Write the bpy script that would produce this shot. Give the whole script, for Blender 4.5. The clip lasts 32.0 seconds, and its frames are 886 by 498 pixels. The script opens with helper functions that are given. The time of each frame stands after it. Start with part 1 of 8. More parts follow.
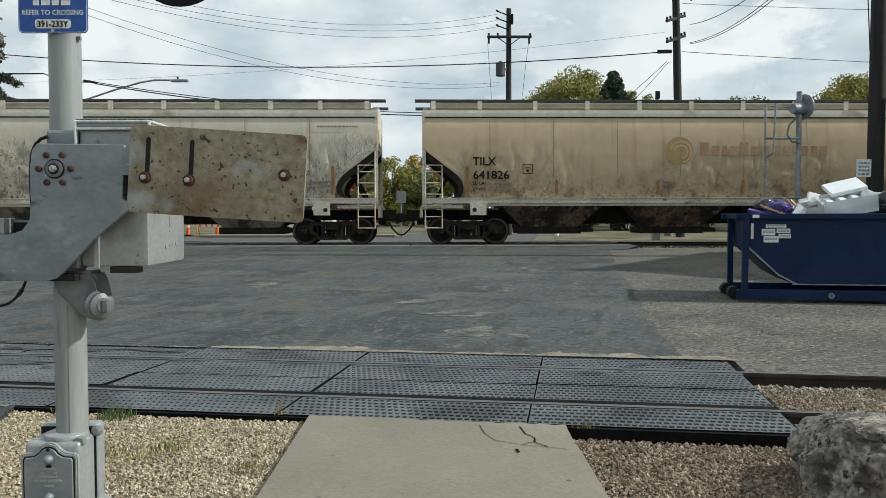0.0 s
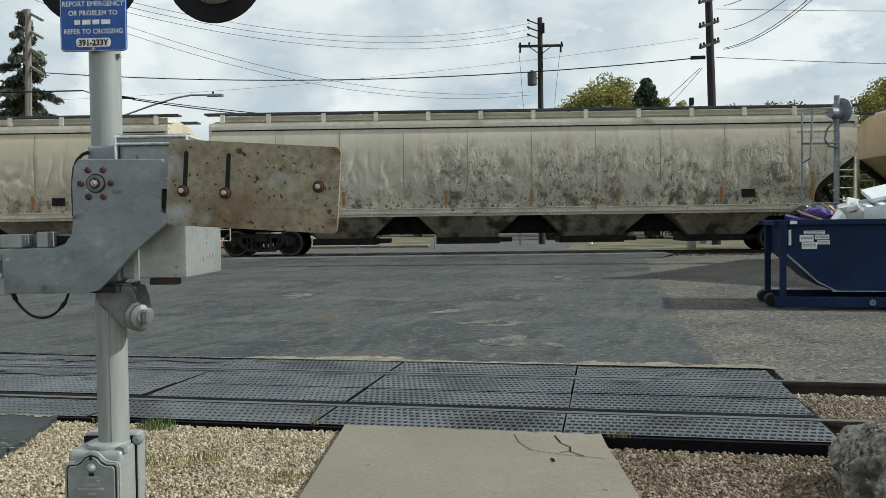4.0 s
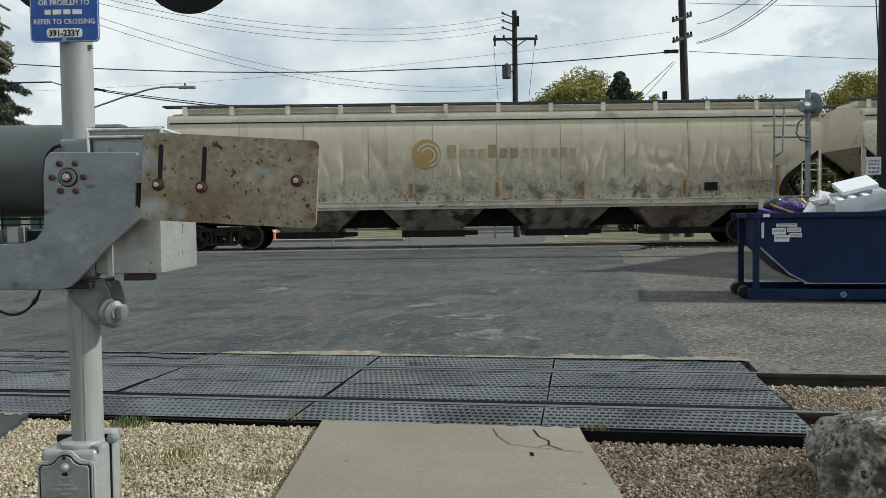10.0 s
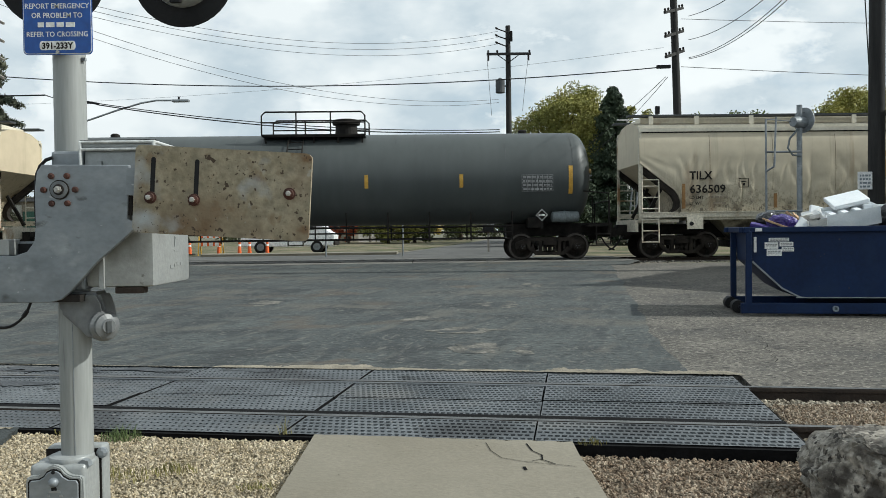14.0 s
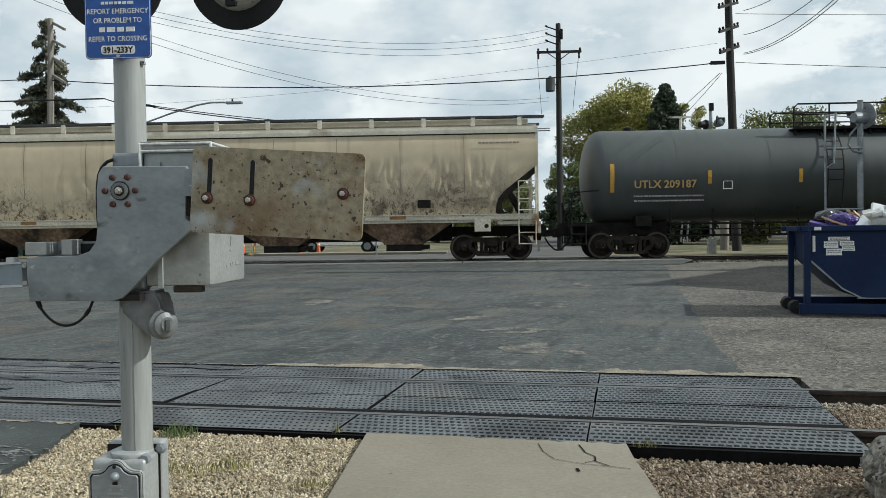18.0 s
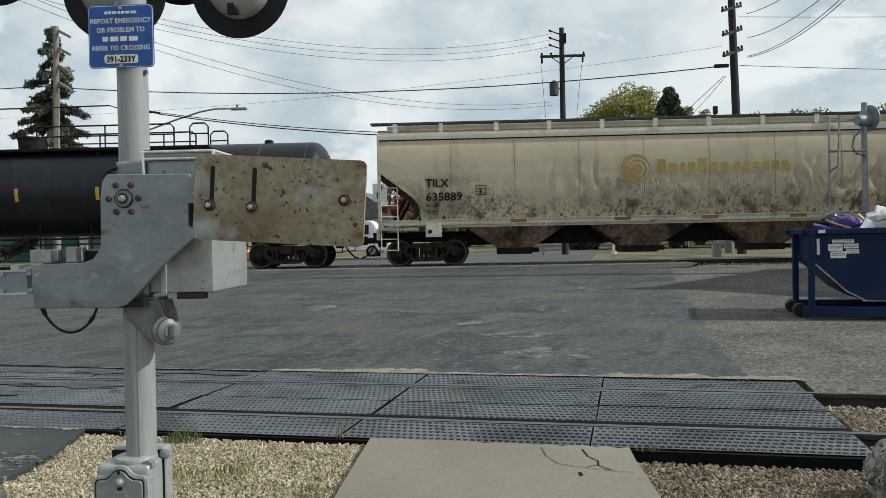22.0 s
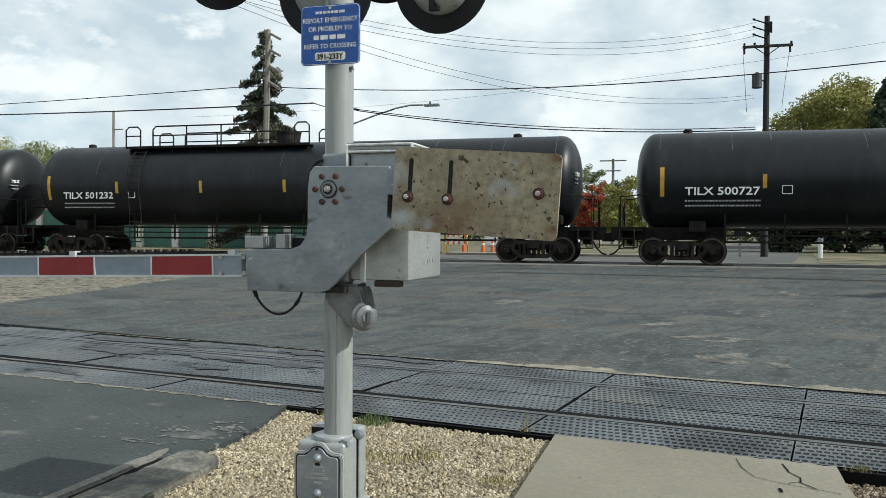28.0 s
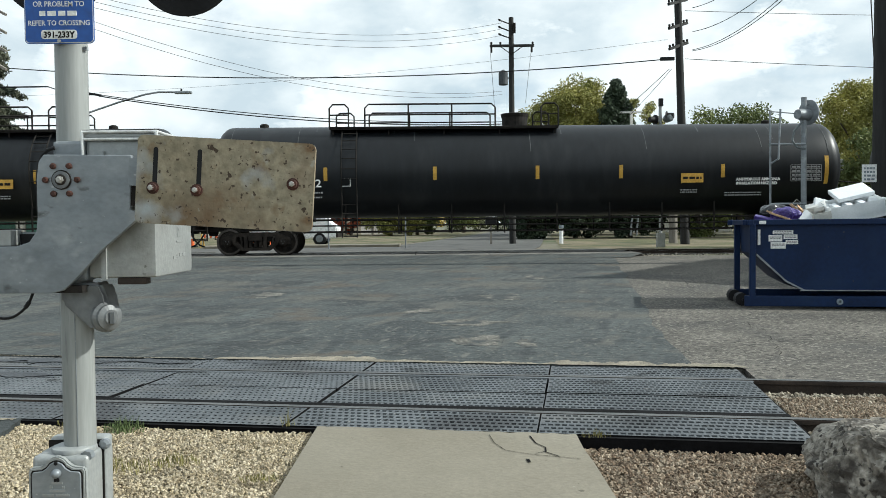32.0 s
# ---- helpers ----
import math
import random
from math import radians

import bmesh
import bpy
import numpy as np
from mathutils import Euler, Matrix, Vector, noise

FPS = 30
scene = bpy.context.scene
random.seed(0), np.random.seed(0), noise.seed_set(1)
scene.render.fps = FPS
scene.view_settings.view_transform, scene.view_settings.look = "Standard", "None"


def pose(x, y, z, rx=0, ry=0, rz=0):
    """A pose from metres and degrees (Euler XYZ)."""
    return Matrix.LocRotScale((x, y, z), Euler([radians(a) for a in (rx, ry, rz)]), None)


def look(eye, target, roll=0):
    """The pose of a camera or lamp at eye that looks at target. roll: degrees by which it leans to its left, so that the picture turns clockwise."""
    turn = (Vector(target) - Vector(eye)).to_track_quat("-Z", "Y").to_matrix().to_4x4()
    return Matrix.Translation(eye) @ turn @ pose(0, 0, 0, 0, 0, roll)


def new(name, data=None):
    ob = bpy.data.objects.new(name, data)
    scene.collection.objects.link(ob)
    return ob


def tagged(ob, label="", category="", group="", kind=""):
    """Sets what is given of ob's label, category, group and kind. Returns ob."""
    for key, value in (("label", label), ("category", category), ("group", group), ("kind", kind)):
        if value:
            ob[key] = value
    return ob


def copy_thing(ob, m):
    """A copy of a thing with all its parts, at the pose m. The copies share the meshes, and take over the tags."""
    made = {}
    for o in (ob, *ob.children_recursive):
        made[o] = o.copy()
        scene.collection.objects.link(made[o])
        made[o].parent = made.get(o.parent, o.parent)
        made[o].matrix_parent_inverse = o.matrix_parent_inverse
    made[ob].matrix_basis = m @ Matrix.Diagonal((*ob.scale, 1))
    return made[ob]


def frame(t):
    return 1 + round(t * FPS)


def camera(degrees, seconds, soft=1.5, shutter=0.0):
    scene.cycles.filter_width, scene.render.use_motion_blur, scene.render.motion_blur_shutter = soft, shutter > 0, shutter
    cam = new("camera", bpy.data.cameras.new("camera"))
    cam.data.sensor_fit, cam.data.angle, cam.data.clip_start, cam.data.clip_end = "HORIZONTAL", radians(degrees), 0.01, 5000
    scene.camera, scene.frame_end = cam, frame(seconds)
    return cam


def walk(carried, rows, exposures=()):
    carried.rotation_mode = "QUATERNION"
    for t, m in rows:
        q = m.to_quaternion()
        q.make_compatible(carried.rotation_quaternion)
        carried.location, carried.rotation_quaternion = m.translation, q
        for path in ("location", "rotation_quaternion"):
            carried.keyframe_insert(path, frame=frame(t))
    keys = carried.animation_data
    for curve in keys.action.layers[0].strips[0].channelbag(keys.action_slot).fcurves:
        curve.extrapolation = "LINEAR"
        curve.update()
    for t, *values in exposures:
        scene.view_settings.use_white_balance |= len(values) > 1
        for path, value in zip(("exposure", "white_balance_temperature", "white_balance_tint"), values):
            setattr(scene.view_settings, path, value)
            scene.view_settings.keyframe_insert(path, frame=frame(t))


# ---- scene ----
cam = camera(55.8, 32.0, soft=0.8)
PATH = [
    (0, (-0.004, 0.002, 1.453), (0.002, 2.0, 1.37), -0.1),
    (0.5, (-0.003, 0.005, 1.455), (-0.001, 2.004, 1.369), -0.1),
    (1, (-0.005, 0.006, 1.452), (-0.012, 2.005, 1.367), -0.3),
    (1.5, (-0.003, 0.006, 1.45), (-0.016, 2.004, 1.368), -0.4),
    (2, (-0.007, 0.009, 1.454), (-0.039, 2.007, 1.374), -0.4),
    (2.5, (-0.005, 0.011, 1.451), (-0.081, 2.009, 1.379), -0.7),
    (4.5, (-0.002, -0.025, 1.451), (-0.073, 1.972, 1.393), -0.8),
    (5, (-0.005, -0.002, 1.46), (-0.061, 1.996, 1.392), -1.5),
    (5.5, (-0.012, -0.005, 1.456), (-0.103, 1.99, 1.355), -2.1),
    (6, (-0.003, 0.011, 1.464), (-0.099, 2.005, 1.333), -2.7),
    (6.5, (0.007, 0.001, 1.459), (-0.081, 1.994, 1.313), -3.3),
    (7, (-0.003, 0.01, 1.459), (-0.076, 2.002, 1.298), -3.5),
    (7.5, (-0.008, 0.003, 1.452), (-0.091, 1.995, 1.289), -3.2),
    (8, (-0.002, -0.003, 1.451), (-0.065, 1.99, 1.3), -2.9),
    (8.5, (-0.008, 0.004, 1.449), (-0.055, 1.999, 1.318), -1.8),
    (9, (-0.01, 0.008, 1.451), (-0.038, 2.005, 1.345), -1.2),
    (9.5, (-0.027, 0.008, 1.453), (-0.053, 2.006, 1.364), -0.9),
    (10, (-0.027, 0.01, 1.457), (-0.04, 2.008, 1.381), -0.8),
    (10.5, (-0.025, 0.009, 1.453), (-0.017, 2.008, 1.383), -0.9),
    (11, (-0.026, 0.012, 1.453), (-0.006, 2.011, 1.379), -0.9),
    (11.5, (-0.022, 0.014, 1.45), (0.008, 2.012, 1.378), -0.9),
    (12, (-0.026, 0.02, 1.455), (0.01, 2.019, 1.396), -0.8),
    (12.5, (-0.031, 0.016, 1.457), (0.003, 2.015, 1.407), -0.8),
    (13, (-0.028, 0.016, 1.454), (-0.005, 2.016, 1.408), -0.8),
    (13.5, (-0.023, 0.006, 1.45), (-0.008, 2.005, 1.407), -0.7),
    (14, (-0.024, 0.013, 1.454), (-0.021, 2.012, 1.411), -0.7),
    (14.5, (-0.021, 0.004, 1.454), (-0.02, 2.003, 1.413), -0.8),
    (16.5, (-0.024, 0.013, 1.454), (-0.036, 2.013, 1.409), -0.7),
    (17, (-0.029, 0.019, 1.453), (-0.055, 2.019, 1.41), -0.8),
    (17.5, (-0.033, 0.023, 1.453), (-0.113, 2.021, 1.412), -0.9),
    (18, (-0.039, 0.022, 1.455), (-0.154, 2.018, 1.412), -0.8),
    (18.5, (-0.041, 0.018, 1.456), (-0.148, 2.014, 1.411), -0.7),
    (19, (-0.036, 0.014, 1.449), (-0.133, 2.011, 1.393), -0.8),
    (19.5, (-0.032, 0.023, 1.454), (-0.112, 2.02, 1.383), -1.0),
    (20, (-0.03, 0.023, 1.454), (-0.116, 2.02, 1.387), -0.9),
    (20.5, (-0.031, 0.019, 1.456), (-0.133, 2.016, 1.404), -0.8),
    (21, (-0.029, 0.012, 1.455), (-0.151, 2.008, 1.414), -0.9),
    (21.5, (-0.023, 0.008, 1.456), (-0.156, 2.003, 1.422), -1.0),
    (22, (-0.019, 0.0, 1.46), (-0.146, 1.996, 1.428), -1.1),
    (22.5, (-0.024, 0.002, 1.459), (-0.153, 1.998, 1.431), -1.0),
    (23, (-0.028, 0.001, 1.46), (-0.161, 1.996, 1.434), -0.7),
    (23.5, (-0.028, 0.004, 1.456), (-0.164, 1.999, 1.429), -0.6),
    (24, (-0.033, 0.013, 1.458), (-0.184, 2.007, 1.426), -0.5),
    (24.5, (-0.03, 0.011, 1.456), (-0.193, 2.004, 1.42), -0.6),
    (25, (-0.039, 0.025, 1.456), (-0.221, 2.016, 1.422), -0.6),
    (25.5, (-0.05, 0.033, 1.453), (-0.326, 2.014, 1.437), -0.5),
    (26, (-0.054, 0.039, 1.455), (-0.426, 2.004, 1.449), -0.3),
    (26.5, (-0.056, 0.031, 1.455), (-0.51, 1.979, 1.448), -0.0),
    (28.5, (-0.055, 0.017, 1.451), (-0.619, 1.935, 1.402), 0.3),
    (29, (-0.055, 0.026, 1.462), (-0.508, 1.973, 1.408), 0.5),
    (29.5, (-0.04, 0.009, 1.455), (-0.289, 1.993, 1.404), 0.1),
    (30, (-0.038, 0.012, 1.453), (-0.13, 2.009, 1.399), -0.2),
    (30.5, (-0.044, 0.033, 1.451), (-0.06, 2.032, 1.404), -0.3),
    (31, (-0.041, 0.028, 1.451), (-0.047, 2.027, 1.408), -0.4),
    (31.5, (-0.036, 0.024, 1.452), (-0.035, 2.024, 1.399), -0.5),
    (32, (-0.032, 0.038, 1.448), (-0.035, 2.037, 1.387), -0.6),
]
walk(cam, [(t, look(eye, target, roll)) for t, eye, target, roll in PATH], exposures=[(0, -0.37, 6240, 4), (4.4, -0.41, 6240, 4), (5, -0.46, 6240, 4), (6, -0.37, 6240, 4), (8, -0.28, 6240, 4), (9, -0.33, 6240, 4), (11, -0.43, 6200, 4), (13.8, -0.29, 6200, 4), (17, -0.35, 6200, 4), (20, -0.37, 6200, 4), (21, -0.46, 6200, 4), (22.2, -0.46, 6200, 4), (23.2, -0.37, 6170, 3), (25, -0.09, 6170, 3), (26, -0.19, 6170, 3), (29, -0.23, 6170, 3), (30, -0.07, 6170, 3), (32, -0.07, 6170, 3)])

# ---- light ----
SUN_EL, SUN_FROM = 38.0, Vector((0.9988, -0.048, 0.0))
sun = new("sun", bpy.data.lights.new("sun", "SUN"))
sun.data.energy, sun.data.angle, sun.data.color = 5.6, radians(0.6), (1.0, 0.96, 0.89)
sun_dir = SUN_FROM.normalized() * math.cos(radians(SUN_EL)) + Vector((0, 0, math.sin(radians(SUN_EL))))
sun.matrix_world = look(sun_dir * 60, (0, 0, 0))

world = bpy.data.worlds.new("sky")
scene.world = world
world.use_nodes = True
wt = world.node_tree
wt.nodes.clear()
w_out = wt.nodes.new("ShaderNodeOutputWorld")
w_bg = wt.nodes.new("ShaderNodeBackground")
w_sky = wt.nodes.new("ShaderNodeTexSky")
w_sky.sky_type, w_sky.sun_disc = "NISHITA", False
w_sky.sun_elevation, w_sky.sun_rotation = radians(SUN_EL), math.atan2(SUN_FROM.x, SUN_FROM.y)
w_co = wt.nodes.new("ShaderNodeTexCoord")
w_map = wt.nodes.new("ShaderNodeMapping")
w_map.inputs["Scale"].default_value = (1.0, 1.0, 1.8)
w_map.inputs["Location"].default_value = (0.35, 0.1, 0.22)
w_n = wt.nodes.new("ShaderNodeTexNoise")
w_n.inputs["Scale"].default_value, w_n.inputs["Detail"].default_value, w_n.inputs["Roughness"].default_value = 3.4, 7.0, 0.55
w_ramp = wt.nodes.new("ShaderNodeValToRGB")
w_ramp.color_ramp.elements[0].position, w_ramp.color_ramp.elements[0].color = 0.28, (0.0, 0.0, 0.0, 1)
w_ramp.color_ramp.elements[1].position, w_ramp.color_ramp.elements[1].color = 0.45, (1, 1, 1, 1)
w_n2 = wt.nodes.new("ShaderNodeTexNoise")
w_n2.inputs["Scale"].default_value, w_n2.inputs["Detail"].default_value, w_n2.inputs["Roughness"].default_value = 6.2, 8.0, 0.52
w_ramp2 = wt.nodes.new("ShaderNodeValToRGB")
w_ramp2.color_ramp.elements[0].position, w_ramp2.color_ramp.elements[0].color = 0.42, (0.61, 0.685, 0.745, 1)
w_ramp2.color_ramp.elements[1].position, w_ramp2.color_ramp.elements[1].color = 0.64, (0.955, 0.97, 0.975, 1)
w_gain = wt.nodes.new("ShaderNodeMix")
w_gain.data_type, w_gain.blend_type = "RGBA", "MULTIPLY"
w_gain.inputs[0].default_value = 1.0
w_gain.inputs[7].default_value = (0.125, 0.125, 0.125, 1)
w_mix = wt.nodes.new("ShaderNodeMix")
w_mix.data_type = "RGBA"
wt.links.new(w_co.outputs["Generated"], w_map.inputs["Vector"])
wt.links.new(w_map.outputs[0], w_n.inputs["Vector"])
wt.links.new(w_map.outputs[0], w_n2.inputs["Vector"])
wt.links.new(w_n.outputs[0], w_ramp.inputs[0])
wt.links.new(w_n2.outputs[0], w_ramp2.inputs[0])
wt.links.new(w_sky.outputs[0], w_gain.inputs[6])
wt.links.new(w_ramp.outputs[0], w_mix.inputs[0])
wt.links.new(w_gain.outputs[2], w_mix.inputs[6])
wt.links.new(w_ramp2.outputs[0], w_mix.inputs[7])
w_n3 = wt.nodes.new("ShaderNodeTexNoise")
w_n3.inputs["Scale"].default_value, w_n3.inputs["Detail"].default_value, w_n3.inputs["Roughness"].default_value = 4.6, 9.0, 0.58
w_map3 = wt.nodes.new("ShaderNodeMapping")
w_map3.inputs["Scale"].default_value, w_map3.inputs["Location"].default_value = (1.0, 1.0, 1.9), (4.1, 2.3, 0.6)
w_ramp3 = wt.nodes.new("ShaderNodeValToRGB")
w_ramp3.color_ramp.elements[0].position, w_ramp3.color_ramp.elements[0].color = 0.545, (0, 0, 0, 1)
w_ramp3.color_ramp.elements[1].position, w_ramp3.color_ramp.elements[1].color = 0.60, (0.85, 0.85, 0.85, 1)
w_mix3 = wt.nodes.new("ShaderNodeMix")
w_mix3.data_type = "RGBA"
w_mix3.inputs[7].default_value = (1.04, 1.045, 1.04, 1)
wt.links.new(w_co.outputs["Generated"], w_map3.inputs["Vector"])
wt.links.new(w_map3.outputs[0], w_n3.inputs["Vector"])
wt.links.new(w_n3.outputs[0], w_ramp3.inputs[0])
wt.links.new(w_ramp3.outputs[0], w_mix3.inputs[0])
wt.links.new(w_mix.outputs[2], w_mix3.inputs[6])
wt.links.new(w_mix3.outputs[2], w_bg.inputs[0])
w_bg.inputs[1].default_value = 1.16
wt.links.new(w_bg.outputs[0], w_out.inputs[0])


# ---- materials ----
def mat(name, c1, c2, scale=4.0, rough=0.8, metal=0.0, bump=0.15, fine=None, stain=None, stain_scale=0.8,
        stain_at=(0.55, 0.7), stretch=(1, 1, 1), spread=0.0, spec=0.5, bump_scale=None, grain=0.22, chips=None, layers=(), world=False):
    """A surface with two scales of variation, an optional stain colour and fine relief."""
    m = bpy.data.materials.new(name)
    m.use_nodes = True
    nt = m.node_tree
    b = nt.nodes["Principled BSDF"]
    b.inputs["Roughness"].default_value, b.inputs["Metallic"].default_value = rough, metal
    b.inputs["Specular IOR Level"].default_value = spec
    co = nt.nodes.new("ShaderNodeTexCoord")
    mp = nt.nodes.new("ShaderNodeMapping")
    mp.inputs["Scale"].default_value = stretch
    nt.links.new(nt.nodes.new("ShaderNodeNewGeometry").outputs["Position"] if world else co.outputs["Object"], mp.inputs["Vector"])

    def noise_node(s, detail=6.0):
        n = nt.nodes.new("ShaderNodeTexNoise")
        n.inputs["Scale"].default_value, n.inputs["Detail"].default_value = s, detail
        nt.links.new(mp.outputs[0], n.inputs["Vector"])
        return n

    def ramp(a, ca, z, cz, src):
        r = nt.nodes.new("ShaderNodeValToRGB")
        r.color_ramp.elements[0].position, r.color_ramp.elements[0].color = a, (*ca, 1)
        r.color_ramp.elements[1].position, r.color_ramp.elements[1].color = z, (*cz, 1)
        nt.links.new(src, r.inputs[0])
        return r.outputs[0]

    def blend(fac, a, bb, kind="MIX"):
        x = nt.nodes.new("ShaderNodeMix")
        x.data_type, x.blend_type = "RGBA", kind
        for slot, v in ((0, fac), (6, a), (7, bb)):
            if isinstance(v, (int, float)):
                x.inputs[slot].default_value = v
            elif isinstance(v, tuple):
                x.inputs[slot].default_value = (*v, 1)
            else:
                nt.links.new(v, x.inputs[slot])
        return x.outputs[2]

    n1 = noise_node(scale)
    n2 = noise_node(fine or scale * 11)
    col = ramp(0.34, c1, 0.66, c2, n1.outputs[0])
    col = blend(1.0, col, ramp(0.32, (1 - grain,) * 3, 0.68, (1 + grain,) * 3, n2.outputs[0]), "MULTIPLY")
    if stain:
        n3 = noise_node(stain_scale, 8.0)
        col = blend(ramp(stain_at[0], (0, 0, 0), stain_at[1], (1, 1, 1), n3.outputs[0]), col, stain)
    if chips:
        n4 = noise_node(chips[1], 5.0)
        col = blend(ramp(chips[2], (0, 0, 0), chips[3], (1, 1, 1), n4.outputs[0]), col, chips[0])
    for k, (colour, s, lo, hi) in enumerate(layers):
        n5 = noise_node(s, 9.0)
        n5.noise_dimensions = "4D"
        n5.inputs["W"].default_value = 3.7 * (k + 1)
        col = blend(ramp(lo, (0, 0, 0), hi, (1, 1, 1), n5.outputs[0]), col, colour)
    if spread:
        oi = nt.nodes.new("ShaderNodeObjectInfo")
        col = blend(1.0, col, ramp(0, (1 - spread,) * 3, 1, (1 + spread,) * 3, oi.outputs["Random"]), "MULTIPLY")
    nt.links.new(col, b.inputs["Base Color"])
    if bump:
        bp = nt.nodes.new("ShaderNodeBump")
        bp.inputs["Strength"].default_value, bp.inputs["Distance"].default_value = bump, 0.02
        src = noise_node(bump_scale) if bump_scale else n2
        nt.links.new(src.outputs[0], bp.inputs["Height"])
        nt.links.new(bp.outputs[0], b.inputs["Normal"])
    return m


def hopper_paint(name, clean, shade, grime, rust, scuff=0.3, dirt=0.6, reach=0.0):
    """Old pale paint with upright drips and a grimy, scuffed band along the foot."""
    m = mat(name, shade, clean, 0.5, 0.6, bump=0.0, fine=3.0, spec=0.3, grain=0.05)
    nt = m.node_tree
    b = nt.nodes["Principled BSDF"]
    base = b.inputs["Base Color"].links[0].from_socket
    co = nt.nodes.new("ShaderNodeTexCoord")

    def field(scale3, s, detail=8.0, twist=0.0):
        mp = nt.nodes.new("ShaderNodeMapping")
        mp.inputs["Scale"].default_value = scale3
        nt.links.new(co.outputs["Object"], mp.inputs["Vector"])
        n = nt.nodes.new("ShaderNodeTexNoise")
        n.inputs["Scale"].default_value, n.inputs["Detail"].default_value, n.inputs["Distortion"].default_value = s, detail, twist
        nt.links.new(mp.outputs[0], n.inputs["Vector"])
        return n.outputs[0]

    def span(src, lo, hi):
        r = nt.nodes.new("ShaderNodeMapRange")
        r.inputs[1].default_value, r.inputs[2].default_value = lo, hi
        nt.links.new(src, r.inputs[0])
        return r.outputs[0]

    def calc(op, a, c=0.0):
        x = nt.nodes.new("ShaderNodeMath")
        x.operation, x.use_clamp = op, op != "SUBTRACT"
        for k, v in ((0, a), (1, c)):
            if isinstance(v, float):
                x.inputs[k].default_value = v
            else:
                nt.links.new(v, x.inputs[k])
        return x.outputs[0]

    def times(*fs):
        out = fs[0]
        for f in fs[1:]:
            out = calc("MULTIPLY", out, f)
        return out

    sep = nt.nodes.new("ShaderNodeSeparateXYZ")
    nt.links.new(co.outputs["Object"], sep.inputs[0])
    z = sep.outputs["Z"]
    low = times(span(z, 3.0 + reach, 1.9 + reach), span(field((0.7, 1, 0.4), 0.9), 0.36, 0.60))
    foot = span(z, 2.25, 1.55)
    # short torn scuffs, a cloudy dirty band and fine speckle near the sill
    lines = span(calc("ABSOLUTE", calc("SUBTRACT", field((1.7, 1.0, 1.1), 2.6, 5.0, 1.6), 0.5)), 0.034, 0.008)
    broken = span(field((1.3, 1.0, 1.3), 4.0, 5.0), 0.42, 0.54)
    smear = span(field((1.1, 1.0, 1.0), 2.4, 10.0, 0.4), 0.50, 0.66)
    flecks = span(field((1.4, 1.0, 1.0), 9.0, 6.0, 0.8), 0.55, 0.62)
    haze = span(field((0.6, 1.0, 0.5), 0.8, 6.0), 0.40, 0.66)
    drip = span(field((3.4, 1.0, 0.13), 1.5, 8.0), 0.58, 0.78)
    rusty = span(field((1.2, 1.0, 0.16), 0.9, 8.0), 0.63, 0.74)
    for fac, colour in ((times(haze, span(z, 3.4, 1.6), 0.30 * dirt), grime), (times(smear, low, 0.75 * dirt), grime), (times(flecks, foot, dirt), grime), (times(smear, foot, 0.70 * dirt), grime),
                        (times(lines, broken, low, scuff), grime), (times(drip, 0.26), grime), (times(rusty, 0.55), rust)):
        x = nt.nodes.new("ShaderNodeMix")
        x.data_type = "RGBA"
        nt.links.new(fac, x.inputs[0])
        nt.links.new(base, x.inputs[6])
        x.inputs[7].default_value = (*colour, 1)
        base = x.outputs[2]
    nt.links.new(base, b.inputs["Base Color"])
    bp = nt.nodes.new("ShaderNodeBump")
    bp.inputs["Strength"].default_value, bp.inputs["Distance"].default_value = 0.8, 0.06
    nt.links.new(calc("MULTIPLY", field((1.5, 1.0, 0.6), 3.2, 5.0, 1.0), low), bp.inputs["Height"])
    nt.links.new(bp.outputs[0], b.inputs["Normal"])
    return m


M = {}
M["asphalt"] = mat("dark_asphalt", (0.028, 0.034, 0.035), (0.058, 0.066, 0.064), 0.7, 0.85, fine=14, bump=1.0, grain=0.42, bump_scale=11.0,
                   stain=(0.080, 0.076, 0.064), stain_scale=0.42, stain_at=(0.55, 0.68), stretch=(0.75, 1.1, 1),
                   layers=(((0.020, 0.024, 0.025), 1.3, 0.54, 0.62), ((0.066, 0.056, 0.044), 0.9, 0.58, 0.66), ((0.115, 0.110, 0.098), 12.0, 0.62, 0.66), ((0.115, 0.115, 0.106), 30.0, 0.585, 0.635), ((0.011, 0.013, 0.013), 26.0, 0.59, 0.64), ((0.011, 0.013, 0.013), 10.0, 0.63, 0.66)))


